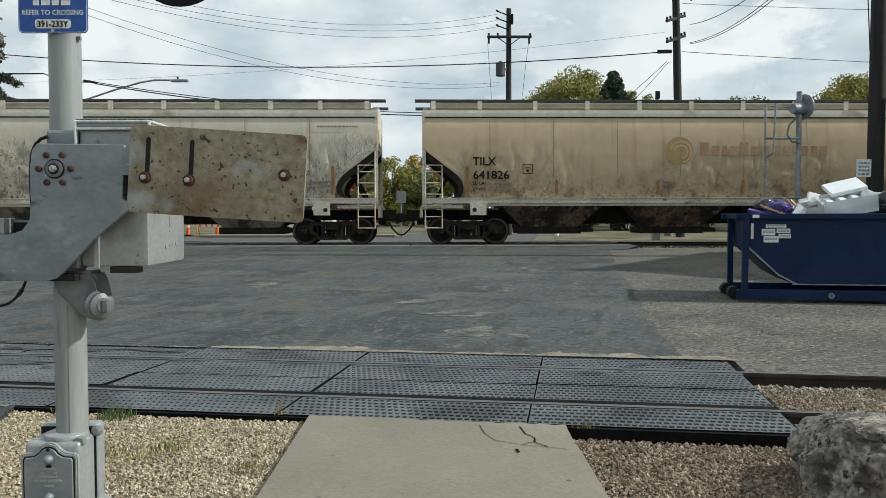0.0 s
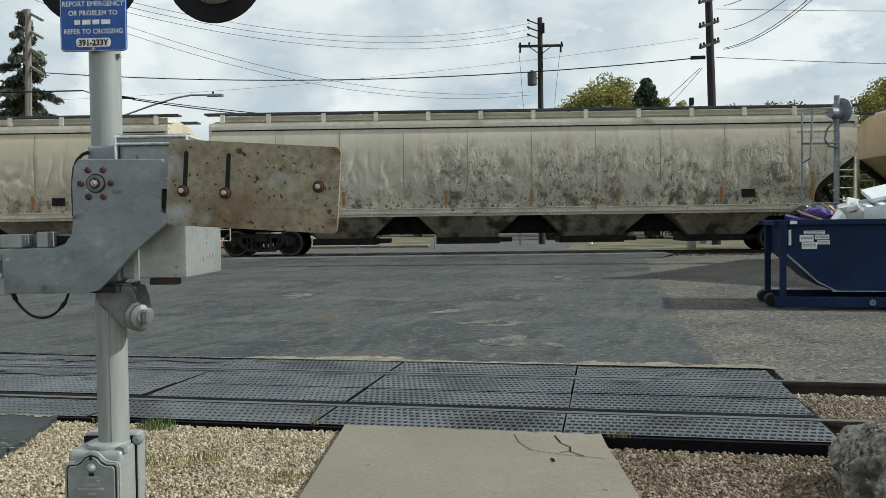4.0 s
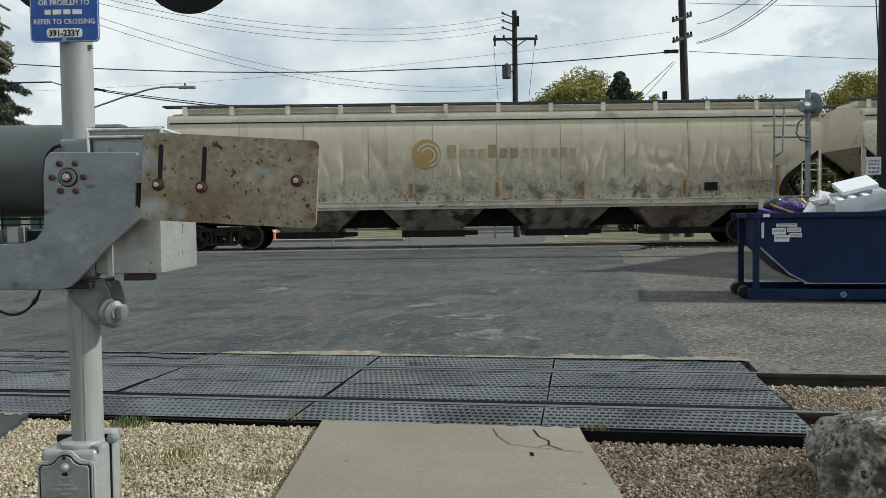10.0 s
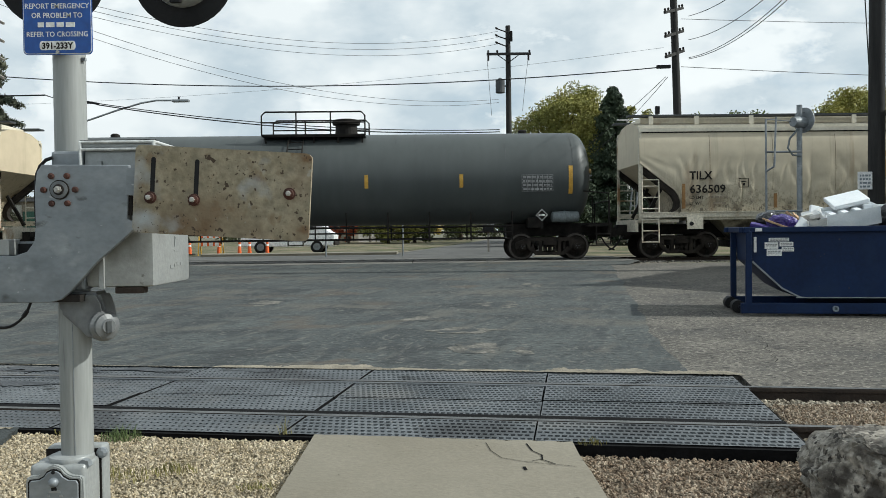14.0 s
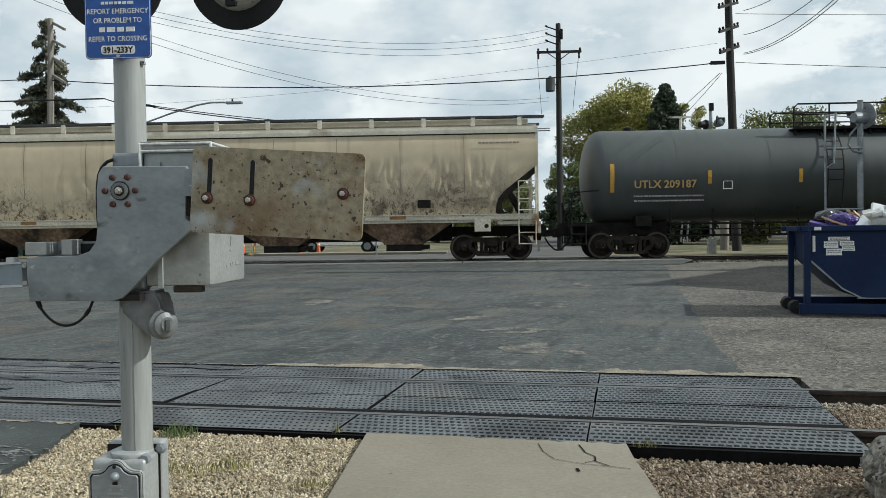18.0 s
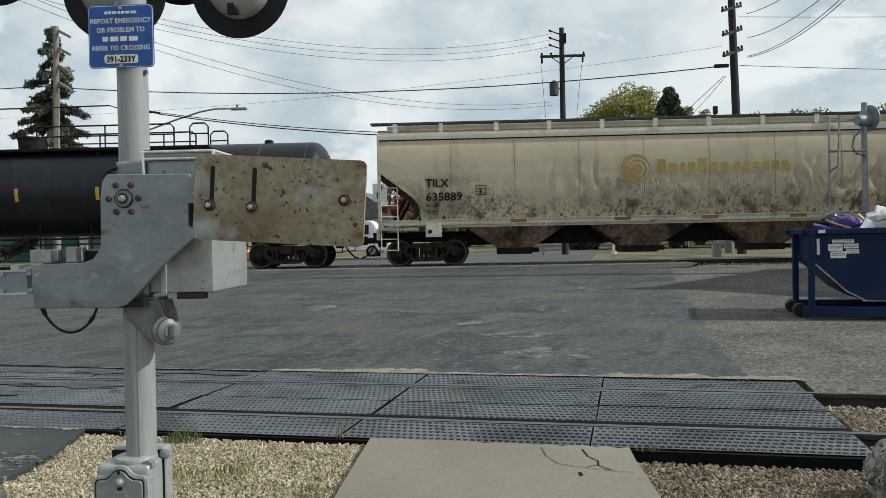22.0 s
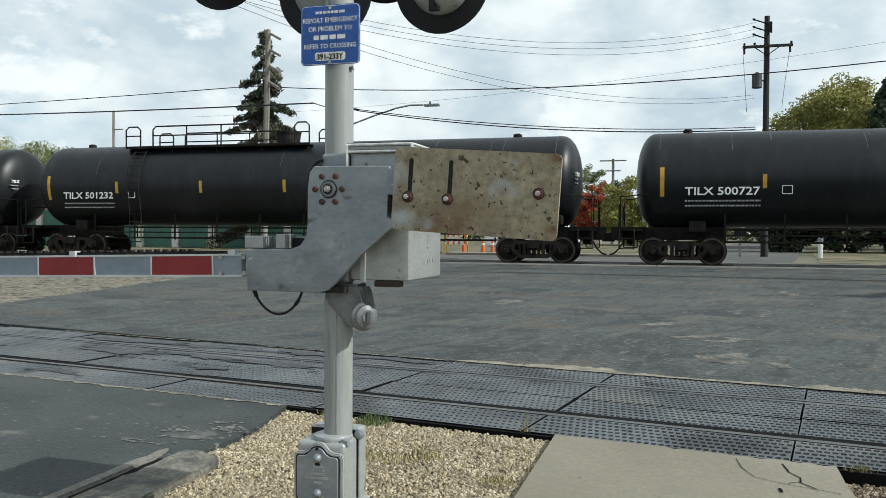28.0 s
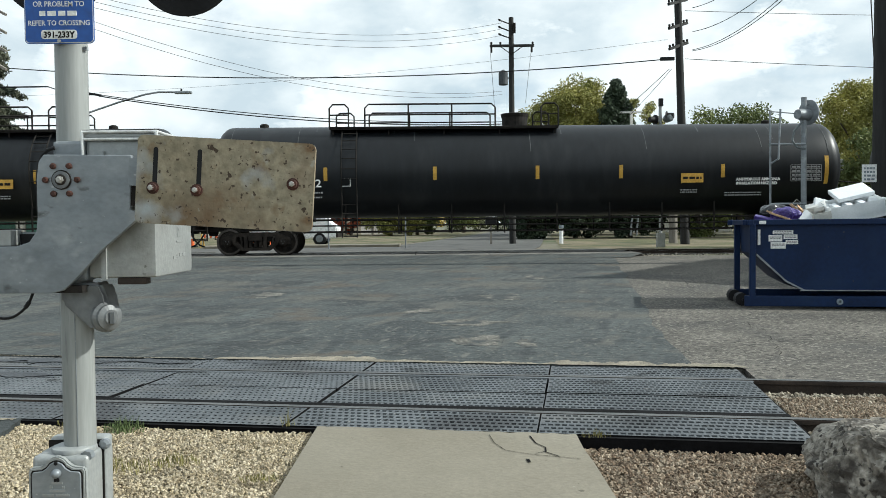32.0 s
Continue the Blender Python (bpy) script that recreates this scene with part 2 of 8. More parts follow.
def streaks(m, turn, colours, long=14.0, s=3.0):
    """Long scuffs drawn out along the way that traffic takes."""
    nt = m.node_tree
    b = nt.nodes["Principled BSDF"]
    src = b.inputs["Base Color"].links[0].from_socket
    co = nt.nodes.new("ShaderNodeTexCoord")
    turned = nt.nodes.new("ShaderNodeMapping")
    turned.inputs["Rotation"].default_value = (0, 0, radians(turn))
    mp = nt.nodes.new("ShaderNodeMapping")
    mp.inputs["Scale"].default_value = (1.0 / long * 3, 1.0, 1.0)
    nt.links.new(co.outputs["Object"], turned.inputs["Vector"])
    nt.links.new(turned.outputs[0], mp.inputs["Vector"])
    for k, (colour, lo, hi, scale) in enumerate(colours):
        n = nt.nodes.new("ShaderNodeTexNoise")
        n.noise_dimensions = "4D"
        n.inputs["W"].default_value, n.inputs["Scale"].default_value, n.inputs["Detail"].default_value = 2.3 * k + 1, s * scale, 7.0
        nt.links.new(mp.outputs[0], n.inputs["Vector"])
        r = nt.nodes.new("ShaderNodeMapRange")
        r.inputs[1].default_value, r.inputs[2].default_value, r.inputs[4].default_value = lo, hi, 0.75
        nt.links.new(n.outputs[0], r.inputs[0])
        x = nt.nodes.new("ShaderNodeMix")
        x.data_type = "RGBA"
        nt.links.new(r.outputs[0], x.inputs[0])
        nt.links.new(src, x.inputs[6])
        x.inputs[7].default_value = (*colour, 1)
        src = x.outputs[2]
    nt.links.new(src, b.inputs["Base Color"])


streaks(M["asphalt"], -72, (((0.082, 0.080, 0.070), 0.56, 0.68, 1.0), ((0.020, 0.024, 0.026), 0.55, 0.66, 1.6), ((0.120, 0.116, 0.104), 0.63, 0.70, 4.0)))
M["asphalt_new"] = mat("near_asphalt", (0.028, 0.034, 0.034), (0.046, 0.053, 0.052), 0.9, 0.85, fine=40, bump=0.6, grain=0.3,
                       stain=(0.026, 0.031, 0.031), stain_scale=0.5, stain_at=(0.5, 0.58), layers=(((0.11, 0.108, 0.098), 2.6, 0.63, 0.70), ((0.15, 0.148, 0.135), 14.0, 0.66, 0.70), ((0.012, 0.014, 0.014), 11.0, 0.64, 0.68)))
M["lot"] = mat("weathered_lot_asphalt", (0.058, 0.053, 0.045), (0.105, 0.096, 0.082), 0.9, 0.92, fine=22, bump=1.0, grain=0.6, bump_scale=16.0,
               stain=(0.045, 0.043, 0.039), stain_scale=0.7, stain_at=(0.50, 0.64), stretch=(0.8, 1.1, 1),
               layers=(((0.19, 0.175, 0.15), 24.0, 0.57, 0.63), ((0.020, 0.018, 0.016), 21.0, 0.57, 0.63), ((0.024, 0.022, 0.02), 5.0, 0.62, 0.68), ((0.25, 0.235, 0.20), 34.0, 0.62, 0.66)))
M["tar"] = mat("old_tar", (0.014, 0.016, 0.017), (0.024, 0.027, 0.028), 4.0, 0.8, bump=0.2)
M["ground"] = mat("dry_ground", (0.105, 0.094, 0.066), (0.160, 0.143, 0.104), 0.5, 0.95, fine=25, bump=0.6, stain=(0.052, 0.064, 0.024), stain_scale=0.12, stain_at=(0.45, 0.6))
M["grass"] = mat("mown_grass", (0.045, 0.052, 0.018), (0.095, 0.090, 0.036), 0.8, 0.95, fine=30, bump=0.6, grain=0.4, stain=(0.150, 0.122, 0.074), stain_scale=0.35, stain_at=(0.46, 0.58), layers=(((0.03, 0.036, 0.014), 0.9, 0.56, 0.64),))
M["ballast"] = mat("grey_ballast", (0.028, 0.025, 0.022), (0.065, 0.058, 0.050), 3.0, 0.95, fine=14, bump=0.9)
M["bed_cream"] = mat("cream_gravel_bed", (0.238, 0.196, 0.126), (0.350, 0.294, 0.203), 6.0, 0.95, fine=50, bump=0.9)
M["bed_brown"] = mat("brown_gravel_bed", (0.130, 0.098, 0.066), (0.210, 0.162, 0.115), 6.0, 0.95, fine=50, bump=0.9)
M["sand"] = mat("sandy_grit", (0.150, 0.133, 0.102), (0.270, 0.240, 0.185), 5.0, 0.95, fine=60, bump=0.8)
M["kerb"] = mat("kerb_concrete", (0.105, 0.098, 0.080), (0.165, 0.154, 0.128), 3.0, 0.9, fine=40, bump=0.5, grain=0.4, stain=(0.055, 0.054, 0.050), stain_scale=4.0, stain_at=(0.50, 0.62))
M["flake"] = mat("pale_flake", (0.09, 0.092, 0.086), (0.17, 0.168, 0.155), 8.0, 0.9, bump=0.2)
M["concrete"] = mat("slab_concrete", (0.170, 0.151, 0.114), (0.206, 0.186, 0.145), 1.0, 0.85, fine=40, bump=0.15, grain=0.10, stain=(0.150, 0.134, 0.10), stain_scale=0.8, stain_at=(0.5, 0.8),
                    layers=(((0.29, 0.275, 0.23), 7.0, 0.70, 0.73), ((0.09, 0.08, 0.06), 16.0, 0.70, 0.73)))
M["concrete_old"] = mat("worn_concrete", (0.115, 0.110, 0.098), (0.172, 0.163, 0.144), 1.5, 0.9, fine=40, bump=0.35, grain=0.3, stain=(0.065, 0.062, 0.056), stain_scale=1.2, stain_at=(0.50, 0.68), world=True)
M["rubber"] = mat("grey_rubber", (0.050, 0.056, 0.062), (0.098, 0.107, 0.115), 1.1, 0.62, fine=26, bump=0.3, grain=0.35, stain=(0.125, 0.122, 0.115), stain_scale=0.9, stain_at=(0.55, 0.75),
                  world=True, layers=(((0.034, 0.036, 0.039), 0.9, 0.57, 0.66), ((0.024, 0.026, 0.028), 3.2, 0.60, 0.68), ((0.15, 0.147, 0.138), 18.0, 0.66, 0.70)))
# black of rubber edges, cracks, open joints and shaded dimple floors
M["dark_rubber_and_recess"] = mat("black_rubber_and_recess", (0.004, 0.004, 0.004), (0.009, 0.009, 0.010), 2.0, 0.95, bump=0.2, spec=0.1)
M["rail_top"] = mat("worn_rail_head", (0.10, 0.10, 0.098), (0.16, 0.16, 0.155), 2.0, 0.5, 0.6, bump=0.05)
M["rail_rust"] = mat("rusty_rail", (0.026, 0.019, 0.015), (0.056, 0.040, 0.030), 3.0, 0.85, 0.2, bump=0.3)
M["galv"] = mat("galvanised_steel", (0.185, 0.205, 0.222), (0.268, 0.288, 0.302), 4.0, 0.5, 0.3, fine=30, bump=0.05, grain=0.08, stain=(0.125, 0.137, 0.146), stain_scale=3.2, stain_at=(0.5, 0.72), stretch=(1, 1, 1.6),
                layers=(((0.37, 0.38, 0.385), 24.0, 0.66, 0.70), ((0.09, 0.095, 0.098), 9.0, 0.62, 0.70), ((0.33, 0.35, 0.36), 5.0, 0.60, 0.72)))
M["alu"] = mat("cast_aluminium", (0.27, 0.283, 0.28), (0.345, 0.355, 0.35), 4.0, 0.45, 0.25, fine=50, bump=0.08, grain=0.08, stain=(0.20, 0.205, 0.195), stain_scale=4.0, stain_at=(0.54, 0.72),
               layers=(((0.11, 0.11, 0.10), 14.0, 0.67, 0.72),))
# lighter than the cast aluminium, for the lid rim
M["rim_bright"] = mat("bright_aluminium", (0.42, 0.43, 0.43), (0.60, 0.61, 0.60), 9.0, 0.45, 0.2, fine=50, bump=0.05)
M["mast"] = mat("aluminium_mast", (0.22, 0.23, 0.225), (0.30, 0.31, 0.30), 3.0, 0.5, 0.08, fine=26, bump=0.03, grain=0.08, stretch=(3, 3, 0.3),
                layers=(((0.12, 0.125, 0.13), 6.0, 0.66, 0.72), ((0.36, 0.37, 0.36), 9.0, 0.66, 0.72)))
M["plate"] = mat("rusted_plate", (0.195, 0.163, 0.105), (0.285, 0.252, 0.180), 5.0, 0.72, 0.1, fine=38, bump=0.09, grain=0.24,
                 stain=(0.135, 0.088, 0.046), stain_scale=2.6, stain_at=(0.49, 0.66),
                 layers=(((0.145, 0.088, 0.042), 11.0, 0.57, 0.69), ((0.32, 0.345, 0.355), 4.2, 0.55, 0.69), ((0.045, 0.028, 0.015), 30.0, 0.635, 0.665), ((0.30, 0.285, 0.235), 20.0, 0.66, 0.72), ((0.05, 0.032, 0.018), 55.0, 0.635, 0.67)))
M["rust_bolt"] = mat("rusty_bolt", (0.035, 0.014, 0.010), (0.085, 0.032, 0.021), 20.0, 0.8, 0.2, bump=0.2)
M["steel"] = mat("bright_bolt", (0.30, 0.29, 0.27), (0.45, 0.44, 0.41), 20.0, 0.45, 0.6, bump=0.1)
M["black"] = mat("matt_black", (0.006, 0.006, 0.007), (0.012, 0.012, 0.013), 4.0, 0.6, bump=0.05, spec=0.25)
M["dark_steel"] = mat("grimy_black_steel", (0.007, 0.0065, 0.006), (0.023, 0.0195, 0.017), 4.0, 0.8, 0.0, spec=0.2, bump=0.2)
# paler colour for the outer rim faces of the wheels
M["wheel_rim"] = mat("pale_wheel_rim", (0.045, 0.037, 0.031), (0.085, 0.073, 0.062), 6.0, 0.7, 0.2, bump=0.1)
M["wheel"] = mat("grimy_wheel_steel", (0.009, 0.008, 0.007), (0.028, 0.022, 0.018), 5.0, 0.8, 0.1, spec=0.2, bump=0.2)
# dusty truck castings; also the shaded flange at the hopper ends
M["frame_grime_and_shade"] = mat("dusty_casting_and_shade", (0.013, 0.011, 0.0095), (0.034, 0.028, 0.023), 5.0, 0.9, 0.0, spec=0.2, bump=0.3)
M["tank_black"] = mat("black_tank_paint", (0.0046, 0.0056, 0.0070), (0.0078, 0.0094, 0.0115), 0.5, 0.42, 0.0, bump=0.03, fine=4, spec=0.33, stain=(0.024, 0.026, 0.028), stain_scale=0.8, stain_at=(0.58, 0.78), stretch=(1.5, 1, 0.3))
M["tank_grey"] = mat("dark_grey_tank_paint", (0.050, 0.057, 0.057), (0.064, 0.072, 0.071), 0.4, 0.5, 0.0, bump=0.02, fine=3, spec=0.4, grain=0.06, stain=(0.075, 0.082, 0.081), stain_scale=0.8, stain_at=(0.58, 0.8), stretch=(1.5, 1, 0.3))
M["seam"] = mat("grimy_seam", (0.17, 0.14, 0.10), (0.26, 0.22, 0.16), 2.0, 0.7, bump=0.0)
M["weld"] = mat("scuffed_band", (0.045, 0.048, 0.05), (0.095, 0.10, 0.10), 3.0, 0.6, 0.0, bump=0.1, stretch=(1, 1, 0.3))
M["yellow"] = mat("amber_reflector", (0.46, 0.25, 0.03), (0.58, 0.34, 0.05), 4.0, 0.55, bump=0.05)
M["rust_strip"] = mat("faded_orange_strip", (0.19, 0.095, 0.028), (0.28, 0.15, 0.05), 4.0, 0.7, bump=0.05)
M["white"] = mat("white_marking", (0.66, 0.66, 0.64), (0.78, 0.78, 0.76), 4.0, 0.6, bump=0.03)
M["grey_mark"] = mat("grey_marking", (0.20, 0.20, 0.20), (0.27, 0.27, 0.27), 4.0, 0.6, bump=0.03)
M["ink"] = mat("black_marking", (0.014, 0.013, 0.012), (0.024, 0.023, 0.021), 4.0, 0.8, bump=0.0, spec=0.08)
M["gold"] = mat("faded_gold_marking", (0.31, 0.205, 0.075), (0.40, 0.275, 0.115), 1.6, 0.7, bump=0.03, grain=0.08)
M["gold_grey"] = mat("faded_grey_marking", (0.20, 0.175, 0.125), (0.27, 0.24, 0.175), 1.0, 0.7, bump=0.03)
M["blue_sign"] = mat("blue_sign_face", (0.008, 0.060, 0.27), (0.013, 0.080, 0.33), 2.0, 0.45, bump=0.02)
M["bin_blue"] = mat("dark_blue_bin_paint", (0.0022, 0.0115, 0.044), (0.0042, 0.0175, 0.062), 1.5, 0.55, 0.0, bump=0.06, grain=0.15, spec=0.22, stain=(0.007, 0.021, 0.060), stain_scale=1.8, stain_at=(0.55, 0.75), layers=(((0.03, 0.035, 0.05), 12.0, 0.68, 0.73),))
M["arm_grey"] = mat("grey_reflective_band", (0.17, 0.205, 0.24), (0.22, 0.26, 0.295), 2.0, 0.5, bump=0.03, grain=0.08)
M["arm_edge"] = mat("pale_band_edge", (0.42, 0.43, 0.44), (0.50, 0.51, 0.52), 3.0, 0.5, bump=0.02, grain=0.05)
M["arm_red"] = mat("red_reflective_band", (0.17, 0.008, 0.010), (0.21, 0.012, 0.013), 3.0, 0.5, bump=0.03, grain=0.08)
M["wood_pole"] = mat("weathered_pole_timber", (0.012, 0.012, 0.012), (0.027, 0.026, 0.025), 2.0, 0.9, bump=0.4, stretch=(4, 4, 0.25))
M["wood_grey"] = mat("grey_pole_timber", (0.16, 0.145, 0.125), (0.24, 0.22, 0.19), 2.0, 0.9, bump=0.4, stretch=(4, 4, 0.25))
M["bark"] = mat("tree_bark", (0.06, 0.045, 0.033), (0.12, 0.095, 0.07), 3.0, 0.95, bump=0.6, stretch=(3, 3, 0.4))
M["leaf_green"] = mat("autumn_green_leaves", (0.15, 0.158, 0.036), (0.30, 0.275, 0.066), 0.45, 0.8, bump=0.0, fine=3.0, grain=0.35)
M["leaf_mid"] = mat("mid_green_leaves", (0.070, 0.098, 0.030), (0.155, 0.172, 0.050), 0.45, 0.8, bump=0.0, fine=3.0, grain=0.35)
M["leaf_far"] = mat("far_bush_leaves", (0.050, 0.062, 0.028), (0.125, 0.125, 0.055), 0.12, 0.85, bump=0.0, fine=1.0, grain=0.3)
M["leaf_dark"] = mat("dark_cedar_foliage", (0.022, 0.038, 0.022), (0.052, 0.072, 0.036), 0.6, 0.85, bump=0.0, fine=3.0)
M["leaf_yellow"] = mat("yellowing_leaves", (0.28, 0.22, 0.05), (0.44, 0.33, 0.08), 0.5, 0.8, bump=0.0, fine=3.0)
M["needle"] = mat("spruce_needles", (0.034, 0.044, 0.030), (0.110, 0.112, 0.072), 0.8, 0.85, bump=0.0, fine=4.0, grain=0.4)
M["rock"] = mat("limestone_boulder", (0.115, 0.102, 0.084), (0.270, 0.248, 0.212), 5.0, 0.95, fine=30, bump=1.0, grain=0.55, bump_scale=22.0, stain=(0.050, 0.043, 0.036), stain_scale=4.0, stain_at=(0.50, 0.60),
                layers=(((0.30, 0.28, 0.245), 17.0, 0.58, 0.66), ((0.030, 0.026, 0.022), 24.0, 0.58, 0.64)))
M["styro"] = mat("white_foam", (0.66, 0.69, 0.71), (0.74, 0.765, 0.78), 3.0, 0.7, bump=0.05, grain=0.04)
M["verge"] = mat("verge_gravel", (0.085, 0.074, 0.054), (0.19, 0.168, 0.128), 5.0, 0.95, fine=16, bump=1.0, grain=0.5, layers=(((0.028, 0.025, 0.02), 4.0, 0.56, 0.62), ((0.25, 0.225, 0.175), 9.0, 0.60, 0.66)))
M["leaf_red"] = mat("red_autumn_leaves", (0.26, 0.05, 0.02), (0.40, 0.10, 0.035), 0.6, 0.8, bump=0.0, fine=3.0)
M["carton"] = mat("pale_carton", (0.56, 0.56, 0.54), (0.66, 0.66, 0.63), 3.0, 0.8, bump=0.05, grain=0.06)
M["board"] = mat("brown_board", (0.34, 0.22, 0.12), (0.46, 0.31, 0.18), 3.0, 0.8, bump=0.1)
M["purple"] = mat("purple_plastic", (0.030, 0.017, 0.13), (0.055, 0.032, 0.19), 5.0, 0.4, bump=0.15, grain=0.3)
M["bag"] = mat("black_bin_bag", (0.012, 0.012, 0.014), (0.02, 0.02, 0.023), 4.0, 0.28, bump=0.5, bump_scale=7.0)
M["green_wall"] = mat("green_cladding", (0.04, 0.11, 0.085), (0.06, 0.15, 0.115), 1.0, 0.7, bump=0.1)
M["wall_pale"] = mat("pale_siding", (0.52, 0.50, 0.46), (0.62, 0.60, 0.56), 1.0, 0.8, bump=0.1)
M["wall_tan"] = mat("tan_block_wall", (0.30, 0.26, 0.20), (0.38, 0.34, 0.27), 1.0, 0.85, bump=0.2)
M["roof"] = mat("grey_shingles", (0.10, 0.10, 0.105), (0.16, 0.16, 0.165), 3.0, 0.9, bump=0.4)
M["dark_glass"] = mat("dark_window", (0.02, 0.025, 0.03), (0.04, 0.045, 0.05), 1.0, 0.12, bump=0.0)
M["orange"] = mat("orange_plastic", (0.62, 0.10, 0.02), (0.72, 0.14, 0.03), 3.0, 0.5, bump=0.05)
M["van_white"] = mat("white_paint", (0.72, 0.73, 0.74), (0.8, 0.8, 0.8), 1.0, 0.3, bump=0.0)
M["weed"] = mat("weed_green", (0.060, 0.095, 0.03), (0.12, 0.155, 0.055), 5.0, 0.8, bump=0.0)
M["weed_dry"] = mat("dry_weed", (0.13, 0.120, 0.036), (0.23, 0.205, 0.075), 5.0, 0.85, bump=0.0)
M["gold_red"] = mat("faded_red_brown_marking", (0.29, 0.175, 0.095), (0.40, 0.265, 0.16), 1.4, 0.7, bump=0.03)
M["gold_dark"] = mat("brown_gold_marking", (0.235, 0.175, 0.09), (0.31, 0.24, 0.135), 1.4, 0.7, bump=0.03)
M["gold_thin"] = mat("worn_gold_marking", (0.33, 0.235, 0.055), (0.42, 0.31, 0.10), 1.4, 0.7, bump=0.03)
M["gold_pale"] = mat("worn_pale_gold_marking", (0.33, 0.27, 0.16), (0.40, 0.335, 0.21), 1.4, 0.7, bump=0.03)
M["bay"] = mat("rusty_hopper_steel", (0.058, 0.038, 0.026), (0.135, 0.092, 0.062), 1.6, 0.9, 0.0, bump=0.5, fine=9, grain=0.5, stain=(0.018, 0.014, 0.012), stain_scale=1.4, stain_at=(0.50, 0.62), stretch=(1, 1, 0.7),
               layers=(((0.20, 0.155, 0.11), 5.0, 0.60, 0.66), ((0.014, 0.011, 0.009), 6.0, 0.58, 0.64)))
M["bay_pale"] = mat("grimy_tan_hopper_steel", (0.15, 0.125, 0.095), (0.27, 0.235, 0.185), 1.4, 0.9, 0.0, bump=0.3, fine=12, stain=(0.045, 0.036, 0.03), stain_scale=1.6, stain_at=(0.48, 0.62))
M["bay_brown"] = mat("brown_hopper_steel", (0.14, 0.092, 0.062), (0.28, 0.195, 0.132), 1.6, 0.9, 0.0, bump=0.5, fine=9, grain=0.5, stain=(0.04, 0.03, 0.024), stain_scale=1.4, stain_at=(0.54, 0.66), stretch=(1, 1, 0.7))
M["trim_cream"] = mat("grimy_cream_trim", (0.46, 0.425, 0.345), (0.60, 0.555, 0.455), 1.5, 0.7, bump=0.1, stain=(0.26, 0.15, 0.07), stain_scale=0.9, stain_at=(0.60, 0.70),
                      layers=(((0.12, 0.09, 0.065), 4.0, 0.64, 0.70),))
M["walk_grey"] = mat("grey_roof_walk", (0.10, 0.12, 0.125), (0.17, 0.19, 0.195), 2.0, 0.7, 0.2, bump=0.1)
M["walk_dark"] = mat("dark_roof_walk", (0.035, 0.041, 0.046), (0.070, 0.077, 0.083), 2.0, 0.7, 0.2, bump=0.1)
M["trim_clean"] = mat("pale_eave_paint", (0.50, 0.47, 0.385), (0.62, 0.585, 0.49), 1.2, 0.7, bump=0.05, grain=0.08, stain=(0.30, 0.24, 0.17), stain_scale=0.9, stain_at=(0.60, 0.75))
M["dark_cast"] = mat("weathered_zinc_casting", (0.125, 0.133, 0.138), (0.185, 0.193, 0.195), 5.0, 0.5, 0.3, fine=30, bump=0.1, grain=0.12, stain=(0.09, 0.093, 0.095), stain_scale=5.0, stain_at=(0.52, 0.70))
M["hop_tan"] = hopper_paint("tan_hopper_paint", (0.53, 0.415, 0.27), (0.46, 0.355, 0.23), (0.070, 0.053, 0.037), (0.26, 0.125, 0.055), 0.45, 0.65)
M["hop_grey"] = hopper_paint("pale_grey_hopper_paint", (0.55, 0.505, 0.41), (0.49, 0.445, 0.355), (0.040, 0.033, 0.027), (0.32, 0.165, 0.065), 0.98, 0.85, 0.9)
M["hop_cream"] = hopper_paint("cream_hopper_paint", (0.56, 0.50, 0.38), (0.50, 0.44, 0.33), (0.060, 0.050, 0.038), (0.29, 0.16, 0.07), 0.55, 0.70)
M["hop_buff"] = hopper_paint("buff_hopper_paint", (0.54, 0.46, 0.325), (0.47, 0.395, 0.28), (0.05, 0.038, 0.028), (0.22, 0.12, 0.06), 0.95, 0.95, 0.15)


# ---- mesh helpers ----
def part(name, bm, material, parent=None, label="", smooth=False):
    me = bpy.data.meshes.new(name)
    bm.to_mesh(me)
    bm.free()
    me.materials.append(material)
    if smooth:
        for p in me.polygons:
            p.use_smooth = True
        me.set_sharp_from_angle(angle=radians(35))
    ob = new(name, me)
    if parent:
        ob.parent = parent
    if label:
        ob["label"] = label
    return ob


def thing(name, m, label, category, group="", kind=""):
    ob = new(name)
    ob.empty_display_size = 0.1
    ob.matrix_world = m
    return tagged(ob, label, category, group, kind)


def box(bm, c, s, rot=None, taper=1.0):
    hx, hy, hz = s[0] / 2, s[1] / 2, s[2] / 2
    vs = []
    for z in (-1, 1):
        k = taper if z > 0 else 1.0
        for x, y in ((-1, -1), (1, -1), (1, 1), (-1, 1)):
            p = Vector((x * hx * k, y * hy * k, z * hz))
            if rot is not None:
                p = rot @ p
            vs.append(bm.verts.new(Vector(c) + p))
    for f in ((3, 2, 1, 0), (4, 5, 6, 7), (0, 1, 5, 4), (1, 2, 6, 5), (2, 3, 7, 6), (3, 0, 4, 7)):
        bm.faces.new([vs[i] for i in f])
    return bm


def rbox(c, s, bevel=0.01, rot=None, taper=1.0, seg=2):
    bm = box(bmesh.new(), c, s, rot, taper)
    bmesh.ops.bevel(bm, geom=bm.edges[:], offset=bevel, segments=seg, profile=0.6, affect="EDGES")
    return bm


